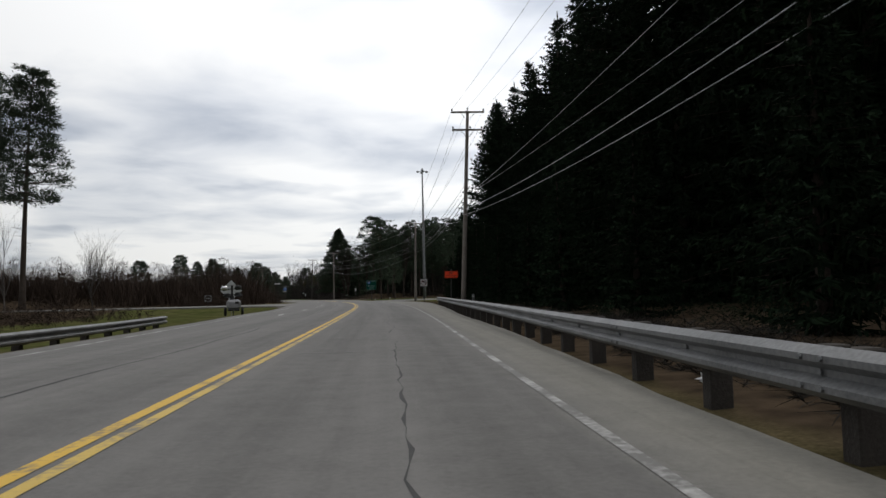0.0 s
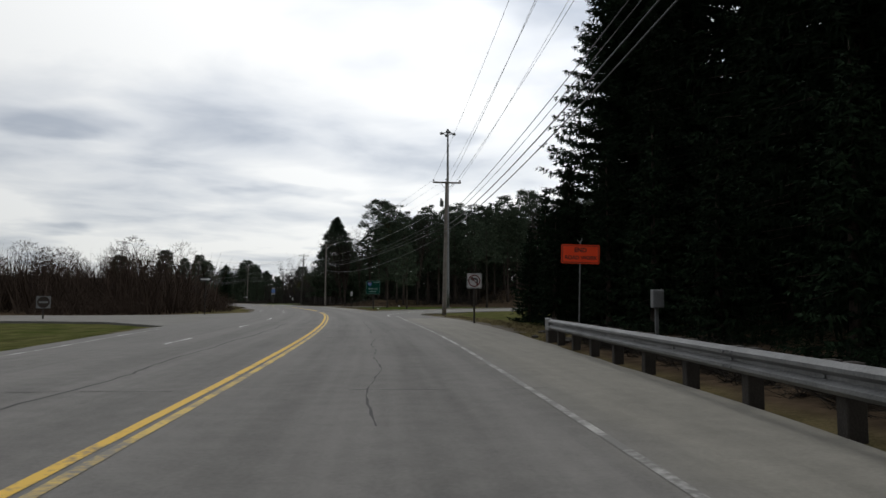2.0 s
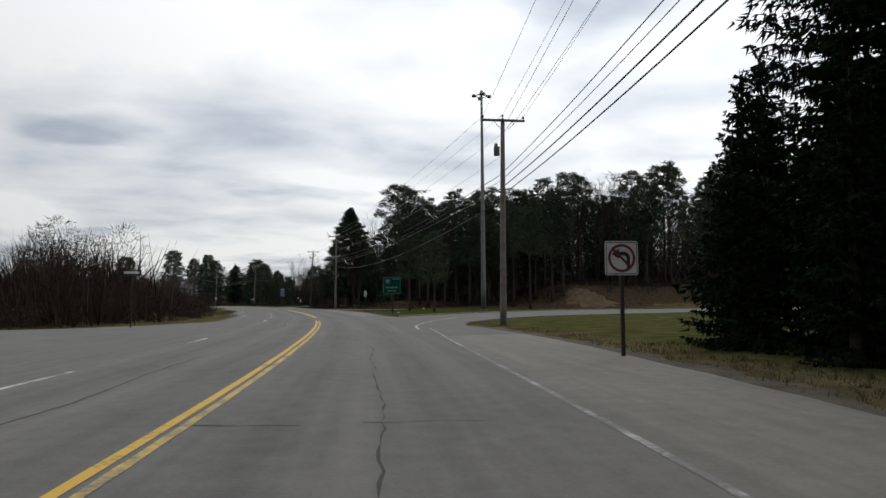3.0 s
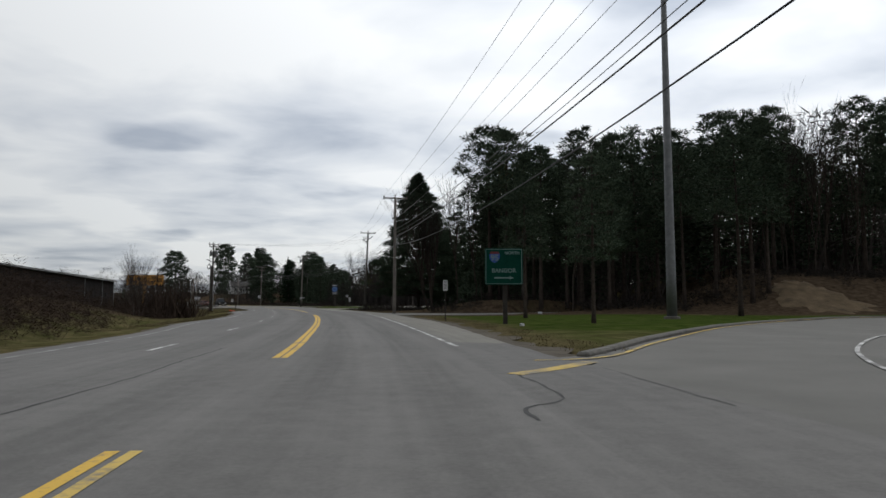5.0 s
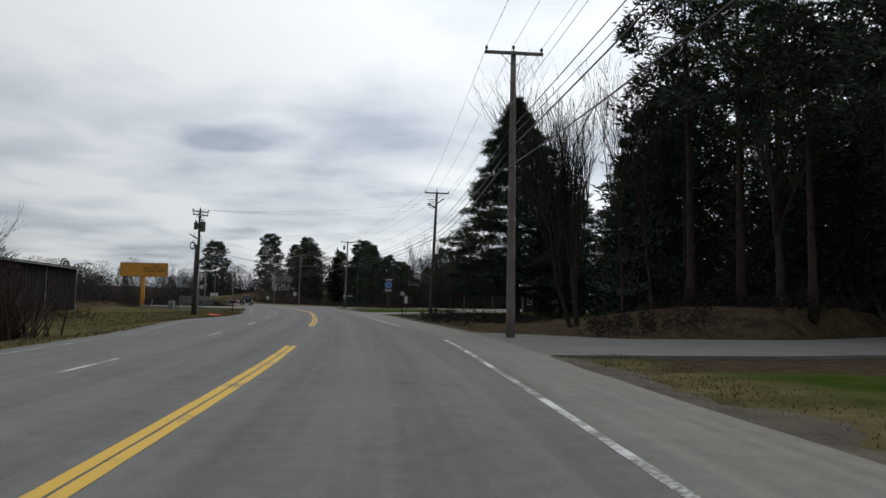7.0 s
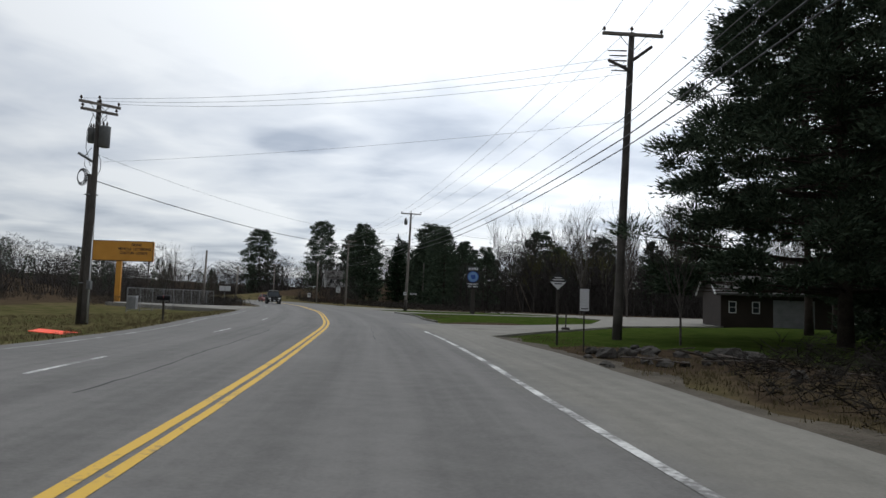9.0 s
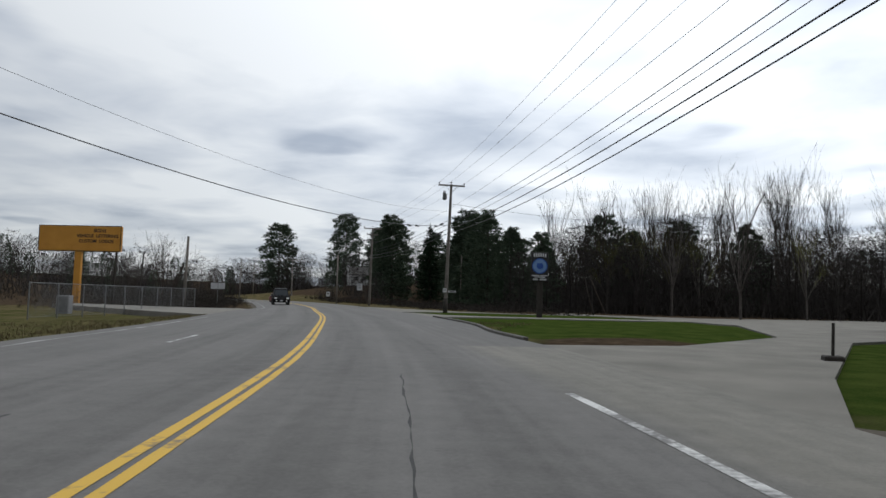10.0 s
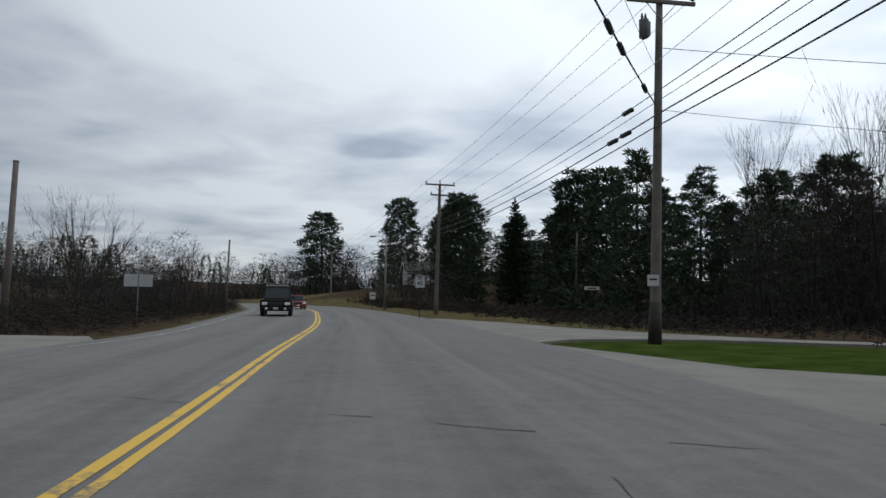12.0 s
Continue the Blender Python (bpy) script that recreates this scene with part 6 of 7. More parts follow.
lettering("lettering", "ROAD", 0.165, SIGN_BLACK, panel, face(-0.275, 2.61, -0.010))
lettering("lettering", "WORK", 0.165, SIGN_BLACK, panel, face(0.275, 2.61, -0.010))
part("bracket", Geo().tube([(-0.10, 0.03, 3.20), (0, 0.03, 3.08), (0.06, 0.03, 3.24)], 0.014, 6), GALVANISED, ob)

# grey meter box by the pole
ob = thing("meter_box", pose(4.6, 56.0, 0, 0, 0, 5), "small grey utility box on a steel post", "utility box")
part("post", Geo().box((0, 0.05, 0.4), (0.09, 0.05, 1.9), None, 0.006), GREY_METAL, ob)
box = part("cabinet", Geo().box((0, 0, 1.28), (0.30, 0.16, 0.46), None, 0.015), GREY_METAL, ob)
part("lid", Geo().box((0, -0.085, 1.28), (0.26, 0.012, 0.40), None, 0.004), GREY_METAL, box)
ob = thing("junction_post", pose(4.3, 46.8, 0, 0, 0, 0), "low grey telephone junction post beside the pole", "utility box")
part("post", Geo().tube([(0, 0, -0.2), (0, 0, 0.85), (0, 0, 0.9)], [0.09, 0.09, 0.06], 10), GREY_METAL, ob, smooth=True)
part("band", Geo().tube([(0, 0, 0.70), (0, 0, 0.74)], 0.095, 10), SIGN_WHITE, ob)

# no left turn
x, y = 2.1, 75.4
ob = thing("no_turn_sign", pose(x, y, 0, 0, 0, 4), "white square sign forbidding a turn on a wooden post", "road sign")
part("post", post_geo(gz(x, y) - 0.4, 2.55, 0.09), DARK_WOOD, ob)
panel = part("panel", plate(0.80, 0.80, 2.27, r=0.05), SIGN_WHITE, ob, "white square sign panel")
part("border", frame_geo(0.75, 0.75, 2.27, 0.016, -0.009), SIGN_BLACK, panel)
part("arrow", arrow_geo([(0.12, 2.02), (0.20, 2.02), (0.20, 2.34), (0.10, 2.42), (-0.06, 2.42), (-0.06, 2.50), (-0.24, 2.37), (-0.06, 2.25), (-0.06, 2.33), (0.07, 2.33), (0.12, 2.29)], -0.009), SIGN_BLACK, panel, "black bent arrow")
part("ring", ring_geo(0.27, 0.33, -0.014, -0.010, cz=2.27), SIGN_RED, panel, "red ring")
part("slash", Geo().box((0, -0.014, 2.27), (0.56, 0.003, 0.055), Matrix.Rotation(radians(45), 3, "Y")), SIGN_RED, panel, "red slash")

# green guide sign
x, y = -5.7, 136.3
ob = thing("guide_sign", pose(x, y, 0.16, 0, 0, 6) @ Matrix.Scale(0.93, 4), "dark green highway guide sign on a dark post in the lawn", "road sign")
part("post", Geo().box((0.08, 0.16, 1.4), (0.24, 0.18, 4.6), None, 0.01), DARK_WOOD, ob)
panel = part("panel", plate(2.14, 2.06, 3.08, r=0.12, t=0.03), SIGN_GREEN, ob, "green sign panel with a pale border")
part("border", frame_geo(2.06, 1.98, 3.08, 0.028, -0.018), SIGN_SHADED, panel)
part("shield", arrow_geo([(-0.74, 3.92), (-0.30, 3.92), (-0.22, 3.74), (-0.24, 3.52), (-0.36, 3.36), (-0.52, 3.28), (-0.68, 3.36), (-0.80, 3.52), (-0.82, 3.74)], -0.019), SIGN_BLUE, panel, "blue route shield")
part("shield_top", arrow_geo([(-0.74, 3.92), (-0.30, 3.92), (-0.245, 3.79), (-0.795, 3.79)], -0.023), SIGN_RED, panel, "red band of the shield")
lettering("lettering", "95", 0.46, SIGN_SHADED, panel, face(-0.52, 3.555, -0.024))
lettering("lettering", "NORTH", 0.24, SIGN_SHADED, panel, face(0.48, 3.84, -0.020))
lettering("lettering", "BANGOR", 0.33, SIGN_SHADED, panel, face(0.0, 2.84, -0.020))
part("arrow", arrow_geo([(-0.55, 2.40), (0.32, 2.40), (0.32, 2.33), (0.56, 2.44), (0.32, 2.55), (0.32, 2.48), (-0.55, 2.48)], -0.020), SIGN_SHADED, panel, "white arrow")

# narrow white notice
x, y = -9.22, 143.3
ob = thing("notice_sign", pose(x, y, 0, 0, 0, 9), "narrow white notice on a dark post at the grass edge", "road sign")
part("post", post_geo(-0.4, 2.5, 0.06), DARK_WOOD, ob)
panel = part("panel", plate(0.29, 0.67, 2.20, r=0.02), SIGN_WHITE, ob, "white notice panel")
for k in range(6):
    part("writing_bar", Geo().box((0.0, -0.008, 2.45 - 0.09 * k), (0.20 - 0.03 * (k % 2), 0.003, 0.028)), SIGN_BLACK, panel)

# one way and do not enter at the side road
x, y = -17.8, 96.1
ob = thing("one_way_sign", pose(x, y, 0, 0, 0, 8), "black one way arrow sign on a dark post", "road sign")
part("post", post_geo(gz(x, y) - 0.3, 3.0, 0.07), DARK_WOOD, ob)
panel = part("panel", plate(0.95, 0.31, 2.88, r=0.03), SIGN_BLACK, ob, "black sign panel")
part("arrow", arrow_geo([(-0.38, 2.82), (0.18, 2.82), (0.18, 2.76), (0.42, 2.88), (0.18, 3.00), (0.18, 2.94), (-0.38, 2.94)], -0.009), SIGN_WHITE, panel, "white arrow")
x, y = -24.1, 83.3
ob = thing("no_entry_sign", pose(x, y, 0, 0, 0, 14), "no entry sign on a wooden post in the grass", "road sign")
part("post", post_geo(-1.1, 1.3, 0.09), DARK_WOOD, ob)
panel = part("panel", plate(0.80, 0.76, 1.02, r=0.03), GREY_METAL, ob, "dull square panel")
part("disc", ring_geo(0.0, 0.35, -0.012, -0.008, cz=1.02), HOUSE_BROWN, panel, "dark red disc")
part("bar", Geo().box((0, -0.014, 1.02), (0.52, 0.003, 0.12)), GREY_METAL, panel)

# back of a diamond warning sign
x, y = -15.1, 56.4
ob = thing("warning_sign", pose(x, y, 0, 0, 0, 12), "grey back of a large diamond sign in the grass", "road sign")
part("post", Geo().box((0, -0.03, 0.6), (0.06, 0.04, 2.9), None, 0.006), GREY_METAL, ob)
panel = part("panel", arrow_geo([(-0.88, 1.62), (0, 0.74), (0.88, 1.62), (0, 2.50)], 0.01, 0.014), SIGN_BACK, ob, "bare aluminium diamond panel")
for s in (-0.45, 0.45):
    part("brace", Geo().box((0, -0.006, 1.62 + s), (0.7, 0.012, 0.03)), GREY_METAL, panel)

# portable light trailer parked on the verge
x, y = -12.8, 47.2
ob = thing("light_trailer", pose(x, y, gz(x, y) + 0.03, 0, 0, 12), "grey portable light trailer with folded lamps on the grass", "light trailer")
body = part("body", Geo().box((0, 0, 0.80), (0.98, 1.55, 0.70), None, 0.16), TRAILER, ob, "rounded grey housing", False)
part("door", Geo().box((0, -0.785, 0.78), (0.6, 0.02, 0.42), None, 0.008), TRAILER, body)
part("vent", Geo().box((0.22, -0.80, 0.92), (0.24, 0.02, 0.16), None, 0.006), RUBBER, body)
part("chassis", Geo().box((0, 0, 0.40), (0.8, 1.7, 0.10), None, 0.02), RUBBER, ob)
part("drawbar", Geo().tube([(0, -0.8, 0.4), (0, -1.5, 0.36), (0, -1.55, 0.0)], 0.05, 6), RUBBER, ob)
for sx in (-0.58, 0.58):
    wh = part("wheel", Geo().tube([(sx - 0.09, 0.3, 0.30), (sx - 0.07, 0.3, 0.30), (sx + 0.07, 0.3, 0.30), (sx + 0.09, 0.3, 0.30)], [0.26, 0.31, 0.31, 0.26], 16), RUBBER, ob, "black tyre")
    part("rim", Geo().tube([(sx - 0.095, 0.3, 0.30), (sx + 0.095, 0.3, 0.30)], 0.17, 12), GREY_METAL, wh)
part("mast", Geo().box((-0.12, 0, 1.55), (0.14, 0.14, 1.2), None, 0.01), RUBBER, ob, "black folded mast")
part("winch", Geo().box((-0.12, -0.12, 1.28), (0.30, 0.16, 0.26), None, 0.03), RUBBER, ob)
part("crossbar", Geo().box((-0.12, 0, 1.90), (1.1, 0.06, 0.06), None, 0.008), RUBBER, ob)
part("crossbar", Geo().box((-0.12, 0, 1.50), (0.9, 0.06, 0.06), None, 0.008), RUBBER, ob)
for lx, lz, tilt in ((-0.62, 1.96, 0), (0.30, 2.00, 15), (-0.45, 1.44, 0), (0.30, 1.50, 10)):
    c = Vector((lx, -0.05, lz))
    # like shades; brightness is put into the materials, one catching sky, three dim
    lamp = part("lamp_head", Geo().tube([c + Vector((0, 0, 0.16)), c + Vector((0, 0, 0.12)), c + Vector((0, -0.03, -0.06)), c + Vector((0, -0.04, -0.08))], [0.10, 0.20, 0.27, 0.25], 14), CHROME if lx < -0.6 else RUBBER, ob, "metal lamp shade coloured bright where it catches the sky" if lx < -0.6 else "metal lamp shade coloured black as if unlit", True)
    part("lens", Geo().tube([c + Vector((0, -0.045, -0.085)), c + Vector((0, -0.05, -0.10))], 0.22, 14), LAMP_LENS if lx < -0.6 else GLASS, lamp)

# things round the pole across the road
x, y = -47.0, 207.4
ob = thing("mailbox", pose(x, y, gz(x, y), 0, 0, 28), "black rural mailbox on a wooden post", "mailbox")
part("post", Geo().box((0, 0, 0.45), (0.09, 0.09, 1.1), None, 0.008), DARK_WOOD, ob)
arc = [(0.14 * math.cos(a), 0.10 + 0.14 * math.sin(a)) for a in np.linspace(0, math.pi, 9)]
box = part("box", Geo().prism([(0.14, 0.0)] + arc + [(-0.14, 0.0)], -0.30, 0.30, Matrix.Translation((0, 0, 1.0)) @ Matrix.Rotation(math.pi / 2, 4, "X") @ Matrix.Rotation(math.pi / 2, 4, "Y")), CAR_BLACK, ob, "black rounded letter box")
part("flag", Geo().box((0.0, -0.15, 1.16), (0.03, 0.01, 0.14)), SIGN_RED, box)
x, y = -43.4, 197.3
ob = thing("fallen_sign", pose(x, y, gz(x, y) + 0.06, 2, 5, 25), "orange sign panel lying flat on the verge", "road sign")
part("panel", Geo().box((0, 0, 0), (1.5, 0.95, 0.02), None, 0.006), ORANGE, ob)
part("stiffener", Geo().box((0, 0, -0.03), (1.3, 0.05, 0.04), None, 0.005), GREY_METAL, ob)
x, y = -52.2, 200.5
ob = thing("marker_stake", pose(x, y, gz(x, y) - 0.2, 0, 16, 0), "pale leaning wooden stake in the dry grass", "stake")
part("stake", Geo().box((0, 0, 0.8), (0.06, 0.04, 1.9), None, 0.006), CONCRETE, ob)

# yellow sign-maker's board
ob = thing("advertising_sign", pose(-83.05, 247.6, 0, 0, 0, 14.4), "large yellow advertising board on a yellow post", "advertising sign")
panel = part("panel", Geo().box((0, 0, 5.98), (7.85, 0.42, 2.42), None, 0.10), SIGN_YELLOW, ob, "yellow weathered sign box")
part("trim", frame_geo(7.86, 2.43, 5.98, 0.07, -0.215, 0.02), DARK_WOOD, panel)
for text, x, z, s in (("SIGNS", 1.9, 6.72, 0.44), ("VEHICLE", 0.52, 6.22, 0.42), ("LETTERING", 2.62, 6.22, 0.42), ("CUSTOM", 0.78, 5.74, 0.42), ("LOGOS", 2.55, 5.74, 0.42)):
    lettering("lettering", text, s, SIGN_BLACK, panel, face(x, z, -0.222))
part("post", Geo().box((-0.1, 0, 2.0), (0.62, 0.34, 5.8), None, 0.03), SIGN_YELLOW, ob, "broad yellow post")
part("side_pole", Geo().tube([(3.1, 0.35, -0.9), (3.3, 0.35, 5.2)], 0.09, 8), DARK_WOOD, ob)
ob = thing("floodlight_pole", pose(-78.2, 250.2, 0, 0, 0, 0), "thin dark pole with two small floodlights", "lamp post")
part("pole", Geo().tube([(-0.35, 0, -0.8), (0.1, 0, 4.9)], [0.09, 0.06], 8), DARK_WOOD, ob)
for s in (-0.2, 0.25):
    part("floodlight", Geo().box((s, -0.1, 4.9), (0.26, 0.2, 0.2), None, 0.03), GREY_METAL, ob)

# plain poles and street lamps beyond
for x, y, top, r in ((-73.0, 249.7, 6.3, 0.13), (-86.5, 279.0, 6.0, 0.09), (-127.2, 346.9, 9.1, 0.12), (-60.5, 300, 8.5, 0.11)):
    ob = thing("wooden_pole", pose(x, y, 0), "plain weathered wooden pole without crossarm", "utility pole", "plain poles")
    part("pole", Geo().tube([(0, 0, gz(x, y) - 0.3), (0.15, 0.0, top)], [r * 1.1, r * 0.8], 10), POLE_WOOD, ob, smooth=True)
    part("cap", Geo().tube([(0.15, 0, top - 0.02), (0.15, 0, top + 0.04)], r * 0.9, 8), GREY_METAL, ob)
x, y = -80.4, 297.2
ob = thing("street_lamp", pose(x, y, 0), "wooden pole carrying a grey street lamp", "street lamp")
part("pole", Geo().tube([(0, 0, -0.4), (0, 0, 7.9)], [0.14, 0.10], 10), POLE_WOOD, ob, smooth=True)
part("arm", Geo().tube([(0, 0, 7.5), (-0.5, -0.2, 7.9), (-1.1, -0.4, 7.95)], 0.03, 6), GREY_METAL, ob)
part("lantern", Geo().box((-1.35, -0.5, 7.9), (0.6, 0.26, 0.14), Matrix.Rotation(0.35, 3, "Z"), 0.04), GREY_METAL, ob)

# twin sign backs at the bend
x, y = -76.1, 259.2
ob = thing("direction_sign", pose(x, y, 0, 0, 0, 35), "pair of pale sign panels on one thin post", "road sign")
part("post", post_geo(gz(x, y) - 0.3, 2.35, 0.06), GREY_METAL, ob)
for s in (-1, 1):
    part("panel", plate(0.68, 0.64, 1.98, r=0.04, x=s * 0.37), SIGN_BACK, ob)
# speed limit sign
x, y = -65.2, 271.6
ob = thing("speed_limit_sign", pose(x, y, 0, 0, 0, 30), "white speed limit sign on a dark post", "road sign")
part("post", post_geo(gz(x, y) - 0.3, 2.7, 0.05), DARK_WOOD, ob)
panel = part("panel", plate(0.62, 0.80, 2.36, r=0.04), SIGN_WHITE, ob, "white sign panel")
part("border", frame_geo(0.58, 0.76, 2.36, 0.012, -0.009), SIGN_BLACK, panel)
lettering("lettering", "SPEED", 0.14, SIGN_BLACK, panel, face(0, 2.64, -0.010))
lettering("lettering", "LIMIT", 0.14, SIGN_BLACK, panel, face(0, 2.51, -0.010))
lettering("lettering", "45", 0.38, SIGN_BLACK, panel, face(0, 2.23, -0.010))
x, y = -82.6, 298.6
ob = thing("small_sign", pose(x, y, 0, 0, 0, 30), "small white sign low beside the road", "road sign")
part("post", post_geo(gz(x, y) - 0.3, 1.8, 0.05), DARK_WOOD, ob)
panel = part("panel", plate(0.6, 0.75, 1.5, r=0.03), SIGN_WHITE, ob)
part("writing_bar", Geo().box((0, -0.009, 1.55), (0.36, 0.003, 0.16)), SIGN_BLACK, panel)
x, y = -55.0, 276.0
ob = thing("street_name_sign", pose(x, y, 0, 0, 0, 12), "white street name blade on a post", "road sign")
part("post", post_geo(-0.3, 2.15, 0.06, 0.3), DARK_WOOD, ob)
panel = part("panel", plate(0.95, 0.22, 2.10, r=0.02), SIGN_WHITE, ob)
part("writing_bar", Geo().box((0.0, -0.009, 2.10), (0.6, 0.003, 0.08)), SIGN_BLACK, panel)

# signs by the driveway pole
x, y = -27.65, 201.5
ob = thing("route_sign", pose(x, y, 0, 0, 0, 10), "dark diamond sign with a pale lower half on a dark post", "road sign")
part("post", post_geo(-0.3, 2.0, 0.075), DARK_WOOD, ob)
panel = part("panel", arrow_geo([(-0.31, 2.06), (0, 1.75), (0.31, 2.06), (0, 2.37)], -0.01, 0.012), SIGN_BLACK, ob, "black and white diamond panel")
part("pale_half", arrow_geo([(-0.26, 2.03), (0, 1.77), (0.26, 2.03)], -0.018, 0.003), SIGN_WHITE, panel)
for z, w in ((2.17, 0.22), (2.10, 0.36)):
    part("writing_bar", Geo().box((0, -0.018, z), (w, 0.003, 0.035)), SIGN_WHITE, panel)
part("writing_bar", Geo().box((0, -0.022, 1.97), (0.24, 0.003, 0.04)), SIGN_BLACK, panel)
x, y = -26.65, 198.4
ob = thing("notice_sign", pose(x, y, 0, 0, 0, 18), "narrow pale notice on a thin post by the pole", "road sign")
part("post", post_geo(-0.3, 1.7, 0.04), DARK_WOOD, ob)
panel = part("panel", plate(0.26, 0.62, 1.44, r=0.015), SIGN_WHITE, ob, "pale notice panel")
for k in range(6):
    part("writing_bar", Geo().box((0.0, -0.008, 1.66 - 0.075 * k), (0.17 - 0.03 * (k % 2), 0.003, 0.02)), SIGN_BACK, panel)
part("writing_bar", Geo().box((0.0, -0.008, 1.19), (0.2, 0.003, 0.03)), SIGN_BLACK, panel)
x, y = -28.3, 214.8
ob = thing("bollard", pose(x, y, 0), "thin dark post on a concrete base in the lot", "bollard")
part("base", Geo().box((0, 0, 0.03), (0.42, 0.42, 0.14), None, 0.03), DARK_WOOD, ob)
part("post", Geo().tube([(0, 0, 0.08), (0.02, 0, 0.86)], 0.035, 8), DARK_WOOD, ob)

# blue business sign on the lawn
x, y = -40.2, 248.0
ob = thing("business_sign", pose(x, y, 0, 0, 0, 18), "tall dark blue business sign on a thick post in the lawn", "business sign")
part("post", Geo().box((0.05, 0.15, 1.3), (0.42, 0.22, 3.4), None, 0.02), DARK_WOOD, ob)
panel = part("panel", Geo().box((0, 0, 3.80), (1.30, 0.14, 2.16), None, 0.03), SIGN_BLACK, ob, "dark sign box")
part("disc", ring_geo(0.0, 0.58, -0.082, -0.072, 32, 0, 3.84), SIGN_BLUE, panel, "blue disc")
part("disc_emblem", ring_geo(0.0, 0.51, -0.088, -0.083, 32, 0, 3.84), SIGN_PALE, panel, "pale blue field")
part("emblem", Geo().blob((0.02, -0.09, 3.82), (0.24, 0.006, 0.22), 3, 0.4, 9, 6), SIGN_BLUE, panel)
for k in range(6):
    part("writing_bar", Geo().box((-0.42 + 0.17 * k, -0.073, 4.68 - 0.012 * abs(k - 2.5)), (0.11, 0.006, 0.26)), SIGN_WHITE, panel)
for z, n, w, h in ((3.12, 2, 0.56, 0.06), (3.01, 1, 0.8, 0.06)):
    for k in range(n):
        part("writing_bar", Geo().box(((k - (n - 1) / 2) * 0.64, -0.073, z), (w, 0.006, h)), SIGN_WHITE, panel)
for k in range(8):
    if k != 3:
        part("writing_bar", Geo().box((-0.45 + 0.13 * k, -0.073, 2.83), (0.09, 0.006, 0.13)), SIGN_WHITE, panel)

# chain-link fence beside the left driveway
fence = thing("chain_link_fence", pose(0, 0, 0), "grey chain-link fence before the overgrown yard", "fence")
FA, FB = Vector((-62.6, 224.0, 0)), Vector((-70.2, 247.5, 0))
n = 9
for i in range(n + 1):
    p = FA.lerp(FB, i / n)
    part("post", Geo().tube([(p.x, p.y, gz(p.x, p.y) - 0.3), (p.x, p.y, gz(p.x, p.y) + 1.95)], 0.035, 8), GALVANISED, fence)
za = gz(FA.x, FA.y)
part("top_rail", Geo().tube([(*FA.xy, za + 1.9), (*FB.xy, za + 1.9)], 0.022, 6), GALVANISED, fence)
part("bottom_wire", Geo().tube([(*FA.xy, za + 0.12), (*FB.xy, za + 0.12)], 0.006, 4), GALVANISED, fence)
g = Geo()
L = (FB - FA).length
dirn = (FB - FA).normalized()
k = 0.0
while k < L:
    for s in (-1, 1):
        a, b = FA + dirn * k, FA + dirn * min(max(k + s * 1.75, 0), L)
        za2 = za + 0.12
        zb2 = za2 + 1.75 * min(1.0, abs((b - a).length) / 1.75)
        g.add([(a.x, a.y, za2), (a.x, a.y, za2 + 0.011), (b.x, b.y, zb2 + 0.011), (b.x, b.y, zb2)], [(0, 1, 2, 3)])
    k += 0.11
part("mesh", g, GALVANISED, fence, "woven wire mesh")
ob = thing("storage_box", pose(-68.5, 232.0, gz(-68.5, 232), 0, 0, 20), "pale grey weathered cabinet by the fence", "cabinet")
part("body", Geo().box((0, 0, 0.6), (0.8, 0.6, 1.2), None, 0.03), TRAILER, ob)
part("door", Geo().box((0, -0.305, 0.6), (0.66, 0.02, 1.0), None, 0.006), GREY_METAL, ob)

# ---- buildings ----


def shed():
    """The long dark building behind the brush."""
    a, b = Vector((-54.0, 163.0, 0)), Vector((-74.0, 219.0, 0))
    L = (b - a).length
    turn = math.degrees(math.atan2(b.y - a.y, b.x - a.x))
    ob = thing("storage_shed", pose(a.x, a.y, -1.0, 0, 0, turn), "long dark metal storage shed with a shallow roof", "shed")
    part("wall", Geo().box((L / 2, 9, 2.6), (L, 18, 6.4), None, 0.03), DARK_CLAD, ob, "dark ribbed metal wall")
    for k in range(int(L / 0.9)):
        part("rib", Geo().box((0.45 + k * 0.9, -0.02, 2.6), (0.06, 0.05, 6.3)), DARK_CLAD, ob)
    for k in (0.0, 0.62, 0.83, 0.995):
        part("trim", Geo().box((L * k, -0.06, 3.0), (0.16, 0.05, 5.4)), GREY_METAL, ob, "pale corner trim")
    part("roof", Geo().prism([(-0.4, -0.5), (-0.4, 18.5), (L + 0.4, 18.5), (L + 0.4, -0.5)], 5.80, 6.0), ROOF_DARK, ob)
    part("gutter", Geo().tube([(-0.4, -0.55, 5.85), (L + 0.4, -0.55, 5.75)], 0.07, 6), GREY_METAL, ob)
    lamp = part("wall_lamp", Geo().tube([(L + 0.1, -0.1, 5.2), (L + 0.9, -0.5, 5.35)], 0.04, 6), GREY_METAL, ob)
    part("lamp_shade", Geo().tube([(L + 0.9, -0.5, 5.45), (L + 0.9, -0.5, 5.2)], [0.06, 0.22], 10), GREY_METAL, lamp)


